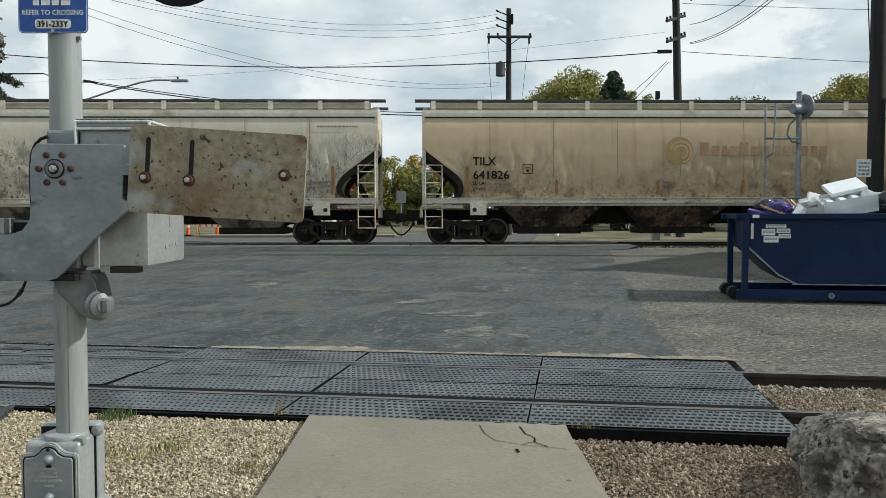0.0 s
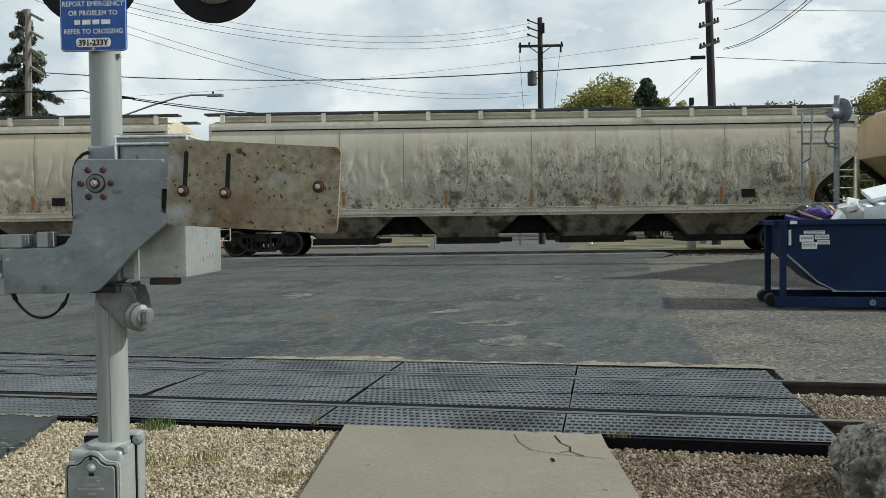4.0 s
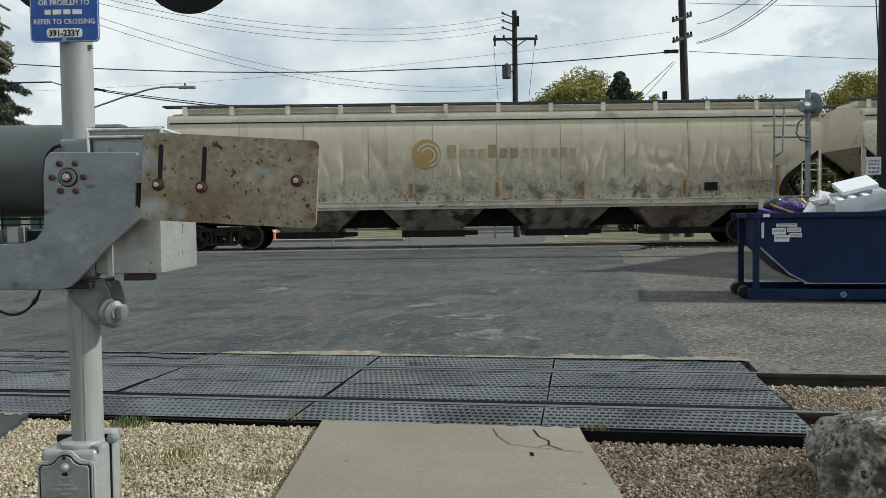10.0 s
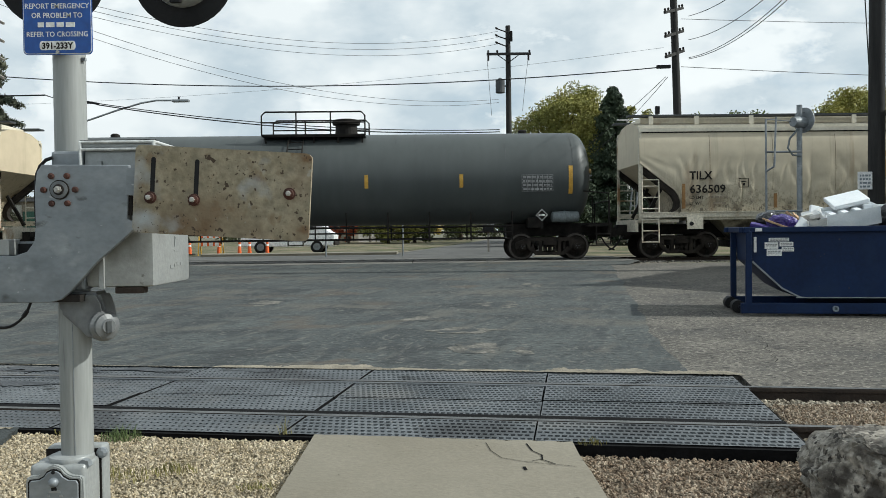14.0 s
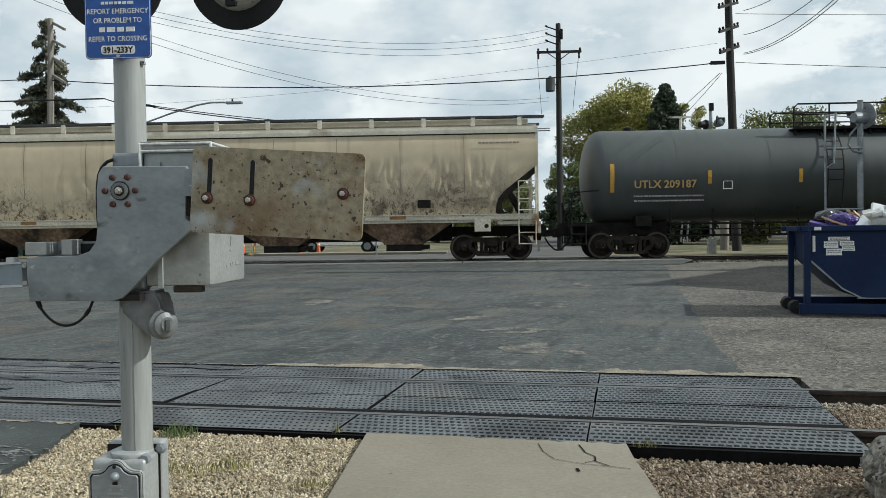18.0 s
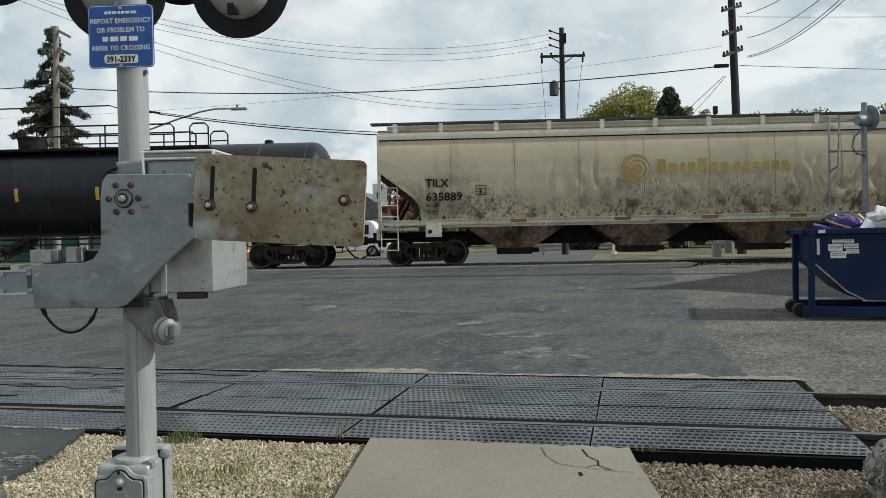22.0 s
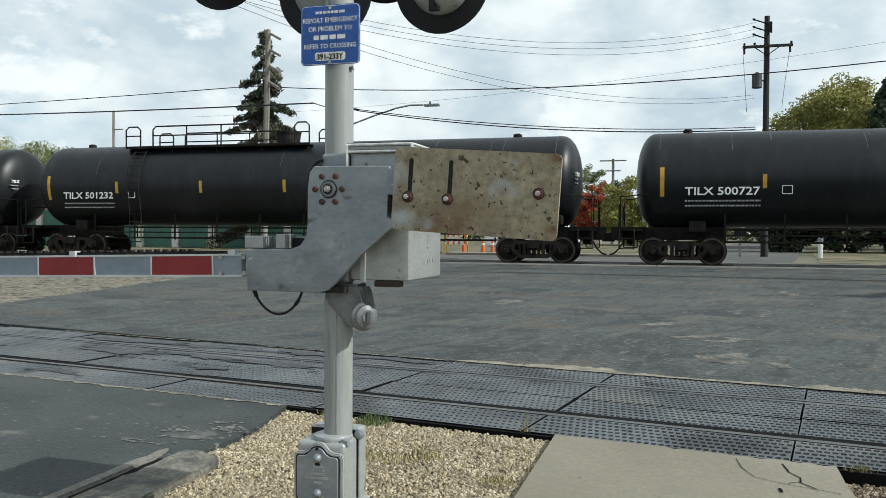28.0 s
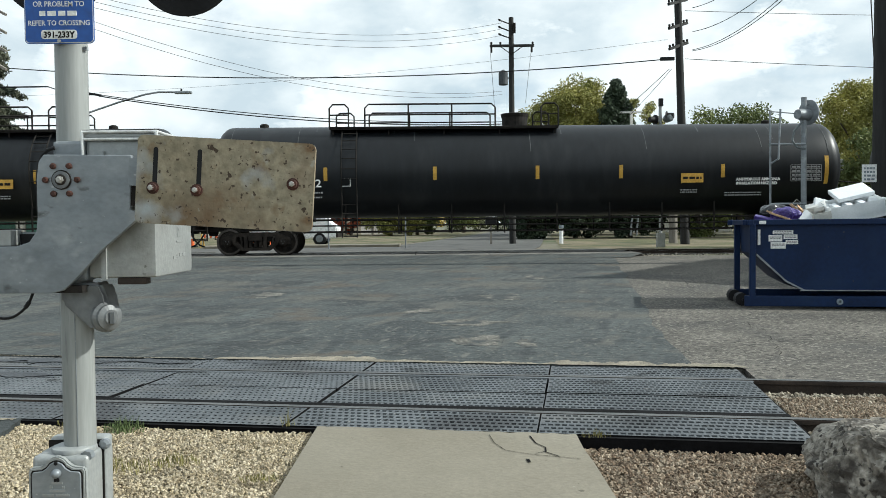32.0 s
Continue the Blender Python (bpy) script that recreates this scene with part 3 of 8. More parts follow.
def cyl(bm, p, q, r, seg=10, r2=None):
    p, q = Vector(p), Vector(q)
    w = (q - p).normalized()
    a = w.orthogonal().normalized()
    b = w.cross(a)
    r2 = r if r2 is None else r2
    rings = []
    for c, rr in ((p, r), (q, r2)):
        rings.append([bm.verts.new(c + (a * math.cos(2 * math.pi * i / seg) + b * math.sin(2 * math.pi * i / seg)) * rr) for i in range(seg)])
    for i in range(seg):
        j = (i + 1) % seg
        bm.faces.new((rings[0][i], rings[0][j], rings[1][j], rings[1][i]))
    bm.faces.new(rings[0][::-1])
    bm.faces.new(rings[1])
    return bm


def tube(bm, pts, r, seg=8):
    """A bent round bar through the points, in one piece."""
    pts = [Vector(q) for q in pts]
    rings, a = [], None
    for i, c in enumerate(pts):
        w = (pts[min(i + 1, len(pts) - 1)] - pts[max(i - 1, 0)]).normalized()
        a = w.orthogonal().normalized() if a is None else (a - w * a.dot(w)).normalized()
        b = w.cross(a)
        rings.append([bm.verts.new(c + (a * math.cos(2 * math.pi * k / seg) + b * math.sin(2 * math.pi * k / seg)) * r) for k in range(seg)])
    for u, v in zip(rings, rings[1:]):
        for k in range(seg):
            m = (k + 1) % seg
            bm.faces.new((u[k], u[m], v[m], v[k]))
    bm.faces.new(rings[0][::-1])
    bm.faces.new(rings[-1])
    return bm


def lathe(bm, prof, seg, axis=(0, 0, 1), at=(0, 0, 0)):
    """Rings of (along, radius) about an axis through at; both ends closed."""
    w = Vector(axis).normalized()
    a = w.orthogonal().normalized()
    b = w.cross(a)
    rings = []
    for h, r in prof:
        rings.append([bm.verts.new(Vector(at) + w * h + (a * math.cos(2 * math.pi * i / seg) + b * math.sin(2 * math.pi * i / seg)) * max(r, 0.001)) for i in range(seg)])
    for u, v in zip(rings, rings[1:]):
        for i in range(seg):
            j = (i + 1) % seg
            bm.faces.new((u[i], u[j], v[j], v[i]))
    bm.faces.new(rings[0][::-1])
    bm.faces.new(rings[-1])
    return bm


def prism(bm, pts, y0, y1):
    """A polygon in x and z, pulled from y0 to y1."""
    f = [bm.verts.new((x, y0, z)) for x, z in pts]
    g = [bm.verts.new((x, y1, z)) for x, z in pts]
    n = len(pts)
    bm.faces.new(f)
    bm.faces.new(g[::-1])
    for i in range(n):
        j = (i + 1) % n
        bm.faces.new((f[j], f[i], g[i], g[j]))
    bmesh.ops.recalc_face_normals(bm, faces=bm.faces[:])
    return bm


def writing(name, text, size, m, material, parent=None, align="LEFT", depth=0.002, label="", bold=0.0, stretch=1.0):
    """Words as a mesh, on the local x-y plane of m."""
    cu = bpy.data.curves.new(name, "FONT")
    cu.body, cu.size, cu.extrude, cu.align_x, cu.offset, cu.resolution_u = text, size, depth, align, bold, 2
    tmp = bpy.data.objects.new(name, cu)
    scene.collection.objects.link(tmp)
    me = bpy.data.meshes.new_from_object(tmp)
    bpy.data.objects.remove(tmp)
    bpy.data.curves.remove(cu)
    me.materials.clear()
    me.materials.append(material)
    for v in me.vertices:
        v.co.x *= stretch
    ob = new(name, me)
    ob.parent = parent
    ob.matrix_local = m
    if label:
        ob["label"] = label
    return ob


FRONT = (90, 0, 0)


# ---- the plan ----
M["far_asphalt"] = mat("grey_street_asphalt", (0.055, 0.054, 0.051), (0.085, 0.083, 0.077), 0.8, 0.9, fine=20, bump=0.4, grain=0.25)


def rise(y):
    """Height of the ground: level by the near track, then up a gentle ramp to the main line."""
    return 0.0 if y < 8.9 else min(0.40, (y - 8.9) / 15.6 * 0.40)


def sheet(name, outline, material, lift, label="", category="", kind="structure", drop=0.0, far=None):
    """A flat patch of ground that follows the ramp, with a thin edge."""
    bm = bmesh.new()
    face = bm.faces.new([bm.verts.new((x, y, 0)) for x, y in outline])
    for cut in (8.9, 24.5):
        bmesh.ops.bisect_plane(bm, geom=bm.verts[:] + bm.edges[:] + bm.faces[:], plane_co=(0, cut, 0), plane_no=(0, 1, 0))
    for v in bm.verts:
        v.co.z = rise(v.co.y) + (far if far is not None and v.co.y > 24 else lift)
    bmesh.ops.recalc_face_normals(bm, faces=bm.faces[:])
    for f in bm.faces:
        if f.normal.z < 0:
            f.normal_flip()
    if drop:
        r = bmesh.ops.extrude_face_region(bm, geom=bm.faces[:])
        for v in [g for g in r["geom"] if isinstance(g, bmesh.types.BMVert)]:
            v.co.z -= drop
        bmesh.ops.recalc_face_normals(bm, faces=bm.faces[:])
    return tagged(part(name, bm, material), label, category, kind=kind)


TRACK = -9.1
TU = Vector((math.cos(radians(TRACK)), math.sin(radians(TRACK)), 0))
TV = Vector((-TU.y, TU.x, 0))
TO = Vector((0.0, 7.25, 0.0))


def on_track(u, v, z=0.0):
    return TO + TU * u + TV * v + Vector((0, 0, z))


sheet("ground", [(-2400, -60), (2400, -60), (2400, 8.9), (2400, 24.5), (2400, 2600), (-2400, 2600), (-2400, 24.5), (-2400, 8.9)], M["ground"], -0.16, "dry tan earth and thin grass reaching the horizon", "ground", far=-0.03)


def mat_edge(x, v):
    """y of a line beside the near track at x."""
    return TO.y + (v - (x * TV.x)) / TV.y


def wavy(a, b, n, amp, seed):
    rng = random.Random(seed)
    a, b = Vector(a), Vector(b)
    side = Vector((-(b - a).y, (b - a).x)).normalized()
    return [tuple((a + (b - a) * i / n + side * rng.uniform(-amp, amp) * (0 < i < n))) for i in range(n + 1)]


road_right = wavy((2.46, mat_edge(2.46, 1.42)), (2.73, 11.1), 6, 0.05, 3) + wavy((2.75, 11.3), (3.35, 14.4), 8, 0.05, 4) + wavy((3.4, 14.7), (5.1, 25.6), 16, 0.06, 5)
sheet("road", [(-12.2, mat_edge(-12.2, 1.42)), *road_right, (-12.6, 26.3)], M["asphalt"], 0.0, "dark patched asphalt roadway climbing to the main line", "road", drop=0.05)
lot_left = [(x - 0.5, y) for x, y in road_right]
sheet("parking_lot", [*lot_left, (60, 25.0), (60, mat_edge(60, 0.84)), (2.82, 7.66), (2.91, 8.22)], M["lot"], -0.012, "pale weathered asphalt lot with cracks", "pavement", drop=0.15)
sheet("near_road", [(-13.5, -40), (-3.3, -40), (-3.3, 4.6), *wavy((-3.10, 4.84), (-3.11, 5.58), 7, 0.02, 6), *wavy((-3.14, 5.7), (-3.26, mat_edge(-3.26, -1.40)), 6, 0.02, 7), (-13.5, mat_edge(-13.5, -1.40))], M["asphalt_new"], 0.0, "dark smooth asphalt road before the crossing", "road", drop=0.05)
sheet("gravel_bed", [(-3.32, -3), (-0.93, -3), (-0.93, mat_edge(-0.93, -1.40)), (-3.32, mat_edge(-3.32, -1.40))], M["bed_cream"], -0.05, "bed of cream crushed stone round the mast", "gravel", kind="stuff")
sheet("gravel_verge", [(0.85, -3), (14, -3), (14, mat_edge(14, -1.4)), (2.66, mat_edge(2.66, -1.40)), (0.85, mat_edge(0.85, -1.40))], M["bed_brown"], -0.10, "brown gravel beside the path and the track", "gravel", kind="stuff")
sheet("left_verge", [(-60, mat_edge(-60, 2.0)), (-12.25, mat_edge(-12.25, 1.42)), (-12.65, 26), (-60, 24.0)], M["verge"], -0.02, "pale gravel verge beside the road", "gravel", kind="stuff")


# ---- path slab ----
def slab():
    root = thing("pavement", pose(0, 0, 0), "worn concrete path slab with cracked far edge", "pavement", kind="structure")
    rng = random.Random(8)
    far = [(-0.95 + 1.80 * i / 24, 0) for i in range(25)]
    pts = [(-0.93, -3.0), (0.85, -3.0), (0.85, 4.95), (0.84, 5.3)]
    for x, _ in reversed(far):
        chip = rng.uniform(0, 0.035) if x > -0.2 else rng.uniform(0, 0.012)
        pts.append((x, mat_edge(x, -1.40) - 0.012 - chip))
    bm = bmesh.new()
    f = bm.faces.new([bm.verts.new((x, y, 0.012)) for x, y in pts])
    r = bmesh.ops.extrude_face_region(bm, geom=[f])
    for v in [g for g in r["geom"] if isinstance(g, bmesh.types.BMVert)]:
        v.co.z -= 0.14
    bmesh.ops.recalc_face_normals(bm, faces=bm.faces[:])
    part("slab", bm, M["concrete"], root)

    def crack(pts, w):
        bm = bmesh.new()
        for (x0, y0), (x1, y1) in zip(pts, pts[1:]):
            d = Vector((x1 - x0, y1 - y0, 0)).normalized()
            s = Vector((-d.y, d.x, 0)) * w
            a, b = Vector((x0, y0, 0.0165)), Vector((x1, y1, 0.0165))
            bm.faces.new([bm.verts.new(p) for p in (a - s, b - s, b + s, a + s)])
        part("crack", bm, M["dark_rubber_and_recess"], root, "dark crack")
    crack([(0.26, 5.66), (0.28, 5.45), (0.34, 5.27), (0.50, 5.17), (0.66, 5.11), (0.78, 5.06)], 0.0025)
    crack([(0.53, 5.62), (0.55, 5.43), (0.60, 5.33), (0.59, 5.22), (0.66, 5.12)], 0.0045)
    crack([(0.59, 5.24), (0.52, 5.19)], 0.003)
    crack([(0.46, 5.07), (0.465, 5.00)], 0.010)


slab()


# ---- kerb end by the near road ----
def kerb():
    root = thing("kerb", pose(0, 0, 0), "worn concrete kerb and gutter beside the road", "kerb", kind="structure")
    rng = random.Random(17)

    def block(outline, top):
        bm = bmesh.new()
        f = bm.faces.new([bm.verts.new((x, y, top + rng.uniform(-0.003, 0.003))) for x, y in outline])
        if f.normal.z < 0:
            f.normal_flip()
        r = bmesh.ops.extrude_face_region(bm, geom=[f])
        low = [g for g in r["geom"] if isinstance(g, bmesh.types.BMVert)]
        for v in low:
            v.co.z = -0.14
        bmesh.ops.recalc_face_normals(bm, faces=bm.faces[:])
        edges = [e for e in bm.edges if not any(v in low for v in e.verts)]
        bmesh.ops.bevel(bm, geom=edges, offset=0.012, segments=2, affect="EDGES")
        return bm

    # the dark joint between gutter and kerb stone
    bm = box(bmesh.new(), (-3.265, 0.85, -0.05), (0.10, 7.7, 0.09))
    part("joint", bm, M["dark_rubber_and_recess"], root, "dark open joint")
    part("gutter", block([(-3.40, -3), (-3.30, -3), *wavy((-3.285, 4.3), (-3.30, 4.74), 5, 0.012, 1), (-3.34, 4.83), (-3.36, 4.84), *wavy((-3.39, 4.75), (-3.39, 4.0), 6, 0.01, 2)], 0.012), M["concrete_old"], root)
    part("kerb_stone", block([(-3.235, -3), (-2.86, -3), *wavy((-2.86, 3.9), (-2.87, 4.58), 7, 0.015, 3), (-2.89, 4.68), *wavy((-2.95, 4.75), (-3.12, 4.82), 5, 0.015, 4), (-3.20, 4.83), *wavy((-3.238, 4.76), (-3.235, 4.0), 8, 0.012, 5)], 0.012), M["kerb"], root)


kerb()


# ---- rails ----
def rail_line(name, origin, u, u0, u1, top, label):
    """One rail: foot, web and head, with a worn running band."""
    root = thing(name, pose(0, 0, 0), label, "rail", kind="structure")
    v = Vector((-u.y, u.x, 0))
    h = 0.165
    prof = [(-0.07, -h), (0.07, -h), (0.07, -h + 0.018), (0.012, -h + 0.035), (0.012, -0.042), (0.036, -0.034), (0.036, -0.005), (0.03, 0), (-0.03, 0), (-0.036, -0.005), (-0.036, -0.034), (-0.012, -0.042), (-0.012, -h + 0.035), (-0.07, -h + 0.018)]
    bm = bmesh.new()
    rings = []
    for k in (u0, u1):
        c = origin + u * k
        rings.append([bm.verts.new(c + v * a + Vector((0, 0, top + b))) for a, b in prof])
    n = len(prof)
    for i in range(n):
        j = (i + 1) % n
        bm.faces.new((rings[0][i], rings[0][j], rings[1][j], rings[1][i]))
    bm.faces.new(rings[0][::-1])
    bm.faces.new(rings[1])
    bmesh.ops.recalc_face_normals(bm, faces=bm.faces[:])
    part("rail", bm, M["rail_rust"], root)
    bm = bmesh.new()
    a, b = origin + u * u0, origin + u * u1
    z = Vector((0, 0, top + 0.0035))
    bm.faces.new([bm.verts.new(p) for p in (a - v * 0.0335 + z, b - v * 0.0335 + z, b + v * 0.0335 + z, a + v * 0.0335 + z)])
    part("running_band", bm, M["rail_top"], root, "shiny worn running surface")


GAUGE = 0.765
for side in (-1, 1):
    rail_line("rail_near" if side < 0 else "rail_far", TO + TV * side * GAUGE, TU, -60, 60, 0.004, "worn steel rail in the near track")


# ---- rubber crossing panels ----
PANEL = 1.829
STRIPS = ((-1.385, -0.812), (-0.585, -0.008), (0.008, 0.655), (0.812, 1.40))


def crossing_panels():
    root = thing("crossing_surface", pose(0, 0, 0), "grey rubber grade crossing panels with staggered rows of dimples", "crossing panel", kind="structure")
    meshes = {}
    # the two newest columns of panels are less worn, with wider dimples
    for k, (v0, v1), wide in [(k, st, o) for k, st in enumerate(STRIPS) for o in (0, 1)]:
        bm = bmesh.new()
        w, l = v1 - v0, PANEL - 0.030
        box(bm, (l / 2, w / 2, -0.06), (l, w, 0.08))
        # top skin with staggered rows of dimples
        nu, nv = 36, max(4, round(w / 0.098))
        cu, cv = l / nu, w / nv
        for j in range(nv):
            edges = [0.0] + [(i + (0.5 if j % 2 else 1.0)) * cu for i in range(nu - (0 if j % 2 else 1))] + [l]
            for x0, x1 in zip(edges, edges[1:]):
                y0, y1 = j * cv, (j + 1) * cv
                rim = [bm.verts.new(p) for p in ((x0, y0, 0.020), (x1, y0, 0.020), (x1, y1, 0.020), (x0, y1, 0.020))]
                if x1 - x0 < cu * 0.9:
                    bm.faces.new(rim)
                    continue
                mx, my, hx, hy = (x0 + x1) / 2, (y0 + y1) / 2, cu * (0.36 if wide else 0.26), cv * (0.25 if wide else 0.20)
                lip = [bm.verts.new((mx + a * hx, my + b * hy, 0.020)) for a, b in ((-1, -1), (1, -1), (1, 1), (-1, 1))]
                low = [bm.verts.new((mx + a * hx * 0.7, my + b * hy * 0.75, -0.008)) for a, b in ((-1, -1), (1, -1), (1, 1), (-1, 1))]
                for a in range(4):
                    c = (a + 1) % 4
                    bm.faces.new((rim[a], rim[c], lip[c], lip[a]))
                    bm.faces.new((lip[a], lip[c], low[c], low[a]))
                # black floor puts the shade of the recess into the colour
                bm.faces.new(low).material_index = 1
        # skirt down to the body; it and the body sides are black for dark joints
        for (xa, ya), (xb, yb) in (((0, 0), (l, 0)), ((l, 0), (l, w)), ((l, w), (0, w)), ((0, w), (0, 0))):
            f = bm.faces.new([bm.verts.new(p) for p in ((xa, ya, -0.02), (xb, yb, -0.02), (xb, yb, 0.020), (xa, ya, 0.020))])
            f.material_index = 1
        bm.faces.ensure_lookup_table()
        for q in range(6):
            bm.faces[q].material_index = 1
        me = bpy.data.meshes.new("panel")
        bm.to_mesh(me)
        bm.free()
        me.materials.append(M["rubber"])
        me.materials.append(M["dark_rubber_and_recess"])
        meshes[k, wide] = me
    rng = random.Random(4)
    for n in range(-8, 2):
        u0 = -1.0 + n * PANEL
        for k, (v0, v1) in enumerate(STRIPS):
            ob = new("panel", meshes[k, 1 if n >= 0 else 0])
            ob.parent = root
            sag = rng.uniform(-0.006, 0.004)
            ob.matrix_local = Matrix.Translation(on_track(u0 + 0.015 + {1: -0.009, 0: 0.009, -1: 0.006, -2: -0.004}.get(n, 0.0) + rng.uniform(-0.005, 0.005), v0, -0.020 + sag)) @ pose(0, 0, 0, rng.uniform(-0.25, 0.25), rng.uniform(-0.1, 0.1), TRACK + rng.uniform(-0.12, 0.12))
    # black sheet below the panels, so that open joints read dark
    for v0, v1 in ((-1.38, 1.38),):
        bm = bmesh.new()
        a = [on_track(-15.6, v0, -0.068), on_track(2.66, v0, -0.068), on_track(2.66, v1, -0.068), on_track(-15.6, v1, -0.068)]
        bm.faces.new([bm.verts.new(p) for p in a])
        part("flangeway", bm, M["dark_rubber_and_recess"], root, "black sheet under the crossing panels")
    # strip over the gap beside each rail; near one black for the gap's shade
    for v in (-0.655, 0.69):
        bm = box(bmesh.new(), on_track(-6.47, v, -0.027 if v < 0 else -0.023), (18.25, 0.138 if v < 0 else 0.070, 0.05), Euler((0, 0, radians(TRACK))).to_matrix())
        part("flange_filler", bm, M["dark_rubber_and_recess"] if v < 0 else M["rubber"], root, "strip added over the gap beside the rail")
    bm = bmesh.new()
    box(bm, on_track(-6.47, -1.40, -0.075), (18.3, 0.05, 0.13), Euler((0, 0, radians(TRACK))).to_matrix())
    part("edge_strip", bm, M["dark_rubber_and_recess"], root, "black rubber edge")
    bm = bmesh.new()
    box(bm, on_track(2.672, 0, -0.10), (0.02, 2.7, 0.13), Euler((0, 0, radians(TRACK))).to_matrix())
    part("edge_strip", bm, M["dark_rubber_and_recess"], root)


crossing_panels()


def mud_smears():
    """Dried mud that fills the dimples of the panels in long smears."""
    mud = mat("dried_mud", (0.026, 0.029, 0.034), (0.058, 0.063, 0.070), 3.0, 0.7, fine=30, bump=0.5, grain=0.4, stain=(0.075, 0.078, 0.08), stain_scale=5.0, stain_at=(0.56, 0.66))
    rng = random.Random(31)
    for k, (u, v, a, b) in enumerate(((-5.9, 1.08, 0.9, 0.16), (-4.6, 1.12, 0.7, 0.15), (-3.5, 1.20, 0.55, 0.10), (-5.6, 0.42, 0.8, 0.13), (-4.4, 0.30, 0.7, 0.14), (-6.9, 0.35, 0.8, 0.18), (-4.9, -0.22, 0.35, 0.06), (-7.4, 1.10, 0.9, 0.18), (-6.2, -1.10, 0.5, 0.06), (-2.3, 1.22, 0.4, 0.06), (-8.4, -0.3, 0.8, 0.15))):
        bm = bmesh.new()
        n = 72
        ring = []
        for i in range(n):
            t = 2 * math.pi * i / n
            q = 0.85 + 0.7 * noise.noise((math.cos(t) * 1.7 + k * 7, math.sin(t) * 1.7, 4.0)) + 0.45 * noise.noise((math.cos(t) * 6 + k, math.sin(t) * 6, 3.0))
            ring.append(bm.verts.new(on_track(u + a * q * math.cos(t), v + b * q * math.sin(t) + 0.05 * math.sin(3 * math.cos(t) + k), 0.0035)))
        bm.faces.new(ring)
        tagged(part("mud_smear", bm, mud), "dark dried mud smeared over the crossing panels", "mud", kind="stuff")


mud_smears()


def grit_strip():
    """Sandy grit gathered along the far edge of the panels."""
    rng = random.Random(12)
    bm = bmesh.new()
    for u0, u1, w in ((-2.80, -0.9, 0.46), (-1.05, 0.4, 0.14), (0.2, 2.75, 0.30), (-9, -6.5, 0.2), (-5.4, -2.9, 0.12)):
        n = 150
        low, high = [], []
        for i in range(n + 1):
            u = u0 + (u1 - u0) * i / n
            k = math.sin(math.pi * i / n) ** 0.5
            low.append(bm.verts.new(on_track(u, 1.40 - 0.03 * rng.random(), 0.010)))
            high.append(bm.verts.new(on_track(u, 1.41 + w * k * max(0.08, 0.75 + 0.9 * noise.noise((u * 2.1, w, 0)) + 0.5 * noise.noise((u * 9, w, 1)) + rng.uniform(-0.12, 0.12)), 0.006)))
        for i in range(n):
            bm.faces.new((low[i], low[i + 1], high[i + 1], high[i]))
    # a pale crust where the near asphalt meets the panels
    n = 120
    low = [bm.verts.new(on_track(-8.0 + 4.9 * i / n, -1.425, 0.006)) for i in range(n + 1)]
    high = [bm.verts.new(on_track(-8.0 + 4.9 * i / n, -1.43 - max(0.004, 0.03 + 0.05 * noise.noise((i * 0.13, 5, 0)) + 0.03 * rng.uniform(-1, 1)), 0.005)) for i in range(n + 1)]
    for i in range(n):
        bm.faces.new((low[i], high[i], high[i + 1], low[i + 1]))
    tagged(part("grit", bm, M["sand"]), "pale sandy grit along the crossing panels", "grit", kind="stuff")
    worn = mat("worn_patch", (0.072, 0.069, 0.060), (0.150, 0.141, 0.122), 4.0, 0.95, fine=24, bump=0.9, grain=0.6, stain=(0.036, 0.041, 0.042), stain_scale=3.0, stain_at=(0.46, 0.56))
    for k, (cx, cy, rx, ry) in enumerate(((0.38, 10.1, 0.36, 0.48), (0.94, 9.9, 0.15, 0.34), (1.97, 18.3, 0.30, 0.55), (1.05, 14.7, 0.40, 0.55), (0.25, 11.6, 0.55, 0.30), (-3.3, 15.4, 0.30, 0.5), (-0.35, 12.9, 0.3, 0.4))):
        bm = bmesh.new()
        n = 48
        ring = []
        for i in range(n):
            a = 2 * math.pi * i / n
            q = 0.85 + 0.55 * noise.noise((math.cos(a) * 1.6 + k * 9, math.sin(a) * 1.6, 1.0)) + 0.25 * noise.noise((math.cos(a) * 5 + k, math.sin(a) * 5, 2.0))
            ring.append((cx + rx * q * math.cos(a), cy + ry * q * math.sin(a)))
        bm.faces.new([bm.verts.new((x, y, rise(y) + 0.004)) for x, y in ring])
        tagged(part("worn_patch", bm, worn), "pale worn patch of asphalt with exposed stone", "road patch", kind="stuff")
    # flakes of pale paint or mortar trodden into the near road
    for cx, cy, rx, ry, n in ((-3.29, 5.44, 0.17, 0.10, 46), (-3.63, 5.34, 0.13, 0.06, 26), (-3.40, 5.62, 0.10, 0.04, 8), (-3.42, 5.12, 0.22, 0.04, 26), (-3.75, 4.95, 0.3, 0.05, 20)):
        bm = bmesh.new()
        for i in range(n):
            x, y = rng.gauss(cx, rx * 0.5), rng.gauss(cy, ry * 0.6)
            a, b, tilt = rng.uniform(0.006, 0.030), rng.uniform(0.006, 0.020), rng.uniform(-0.3, 0.5)
            bm.faces.new([bm.verts.new((x + a * math.cos(q) * rng.uniform(0.7, 1.2) + tilt * b * math.sin(q), y + b * math.sin(q), 0.004 + 0.00002 * i)) for q in (0, 1.1, 2.0, 3.1, 4.3, 5.3)])
        tagged(part("pale_flakes", bm, M["flake"]), "pale flakes trodden into the asphalt", "flakes", kind="stuff")


grit_strip()


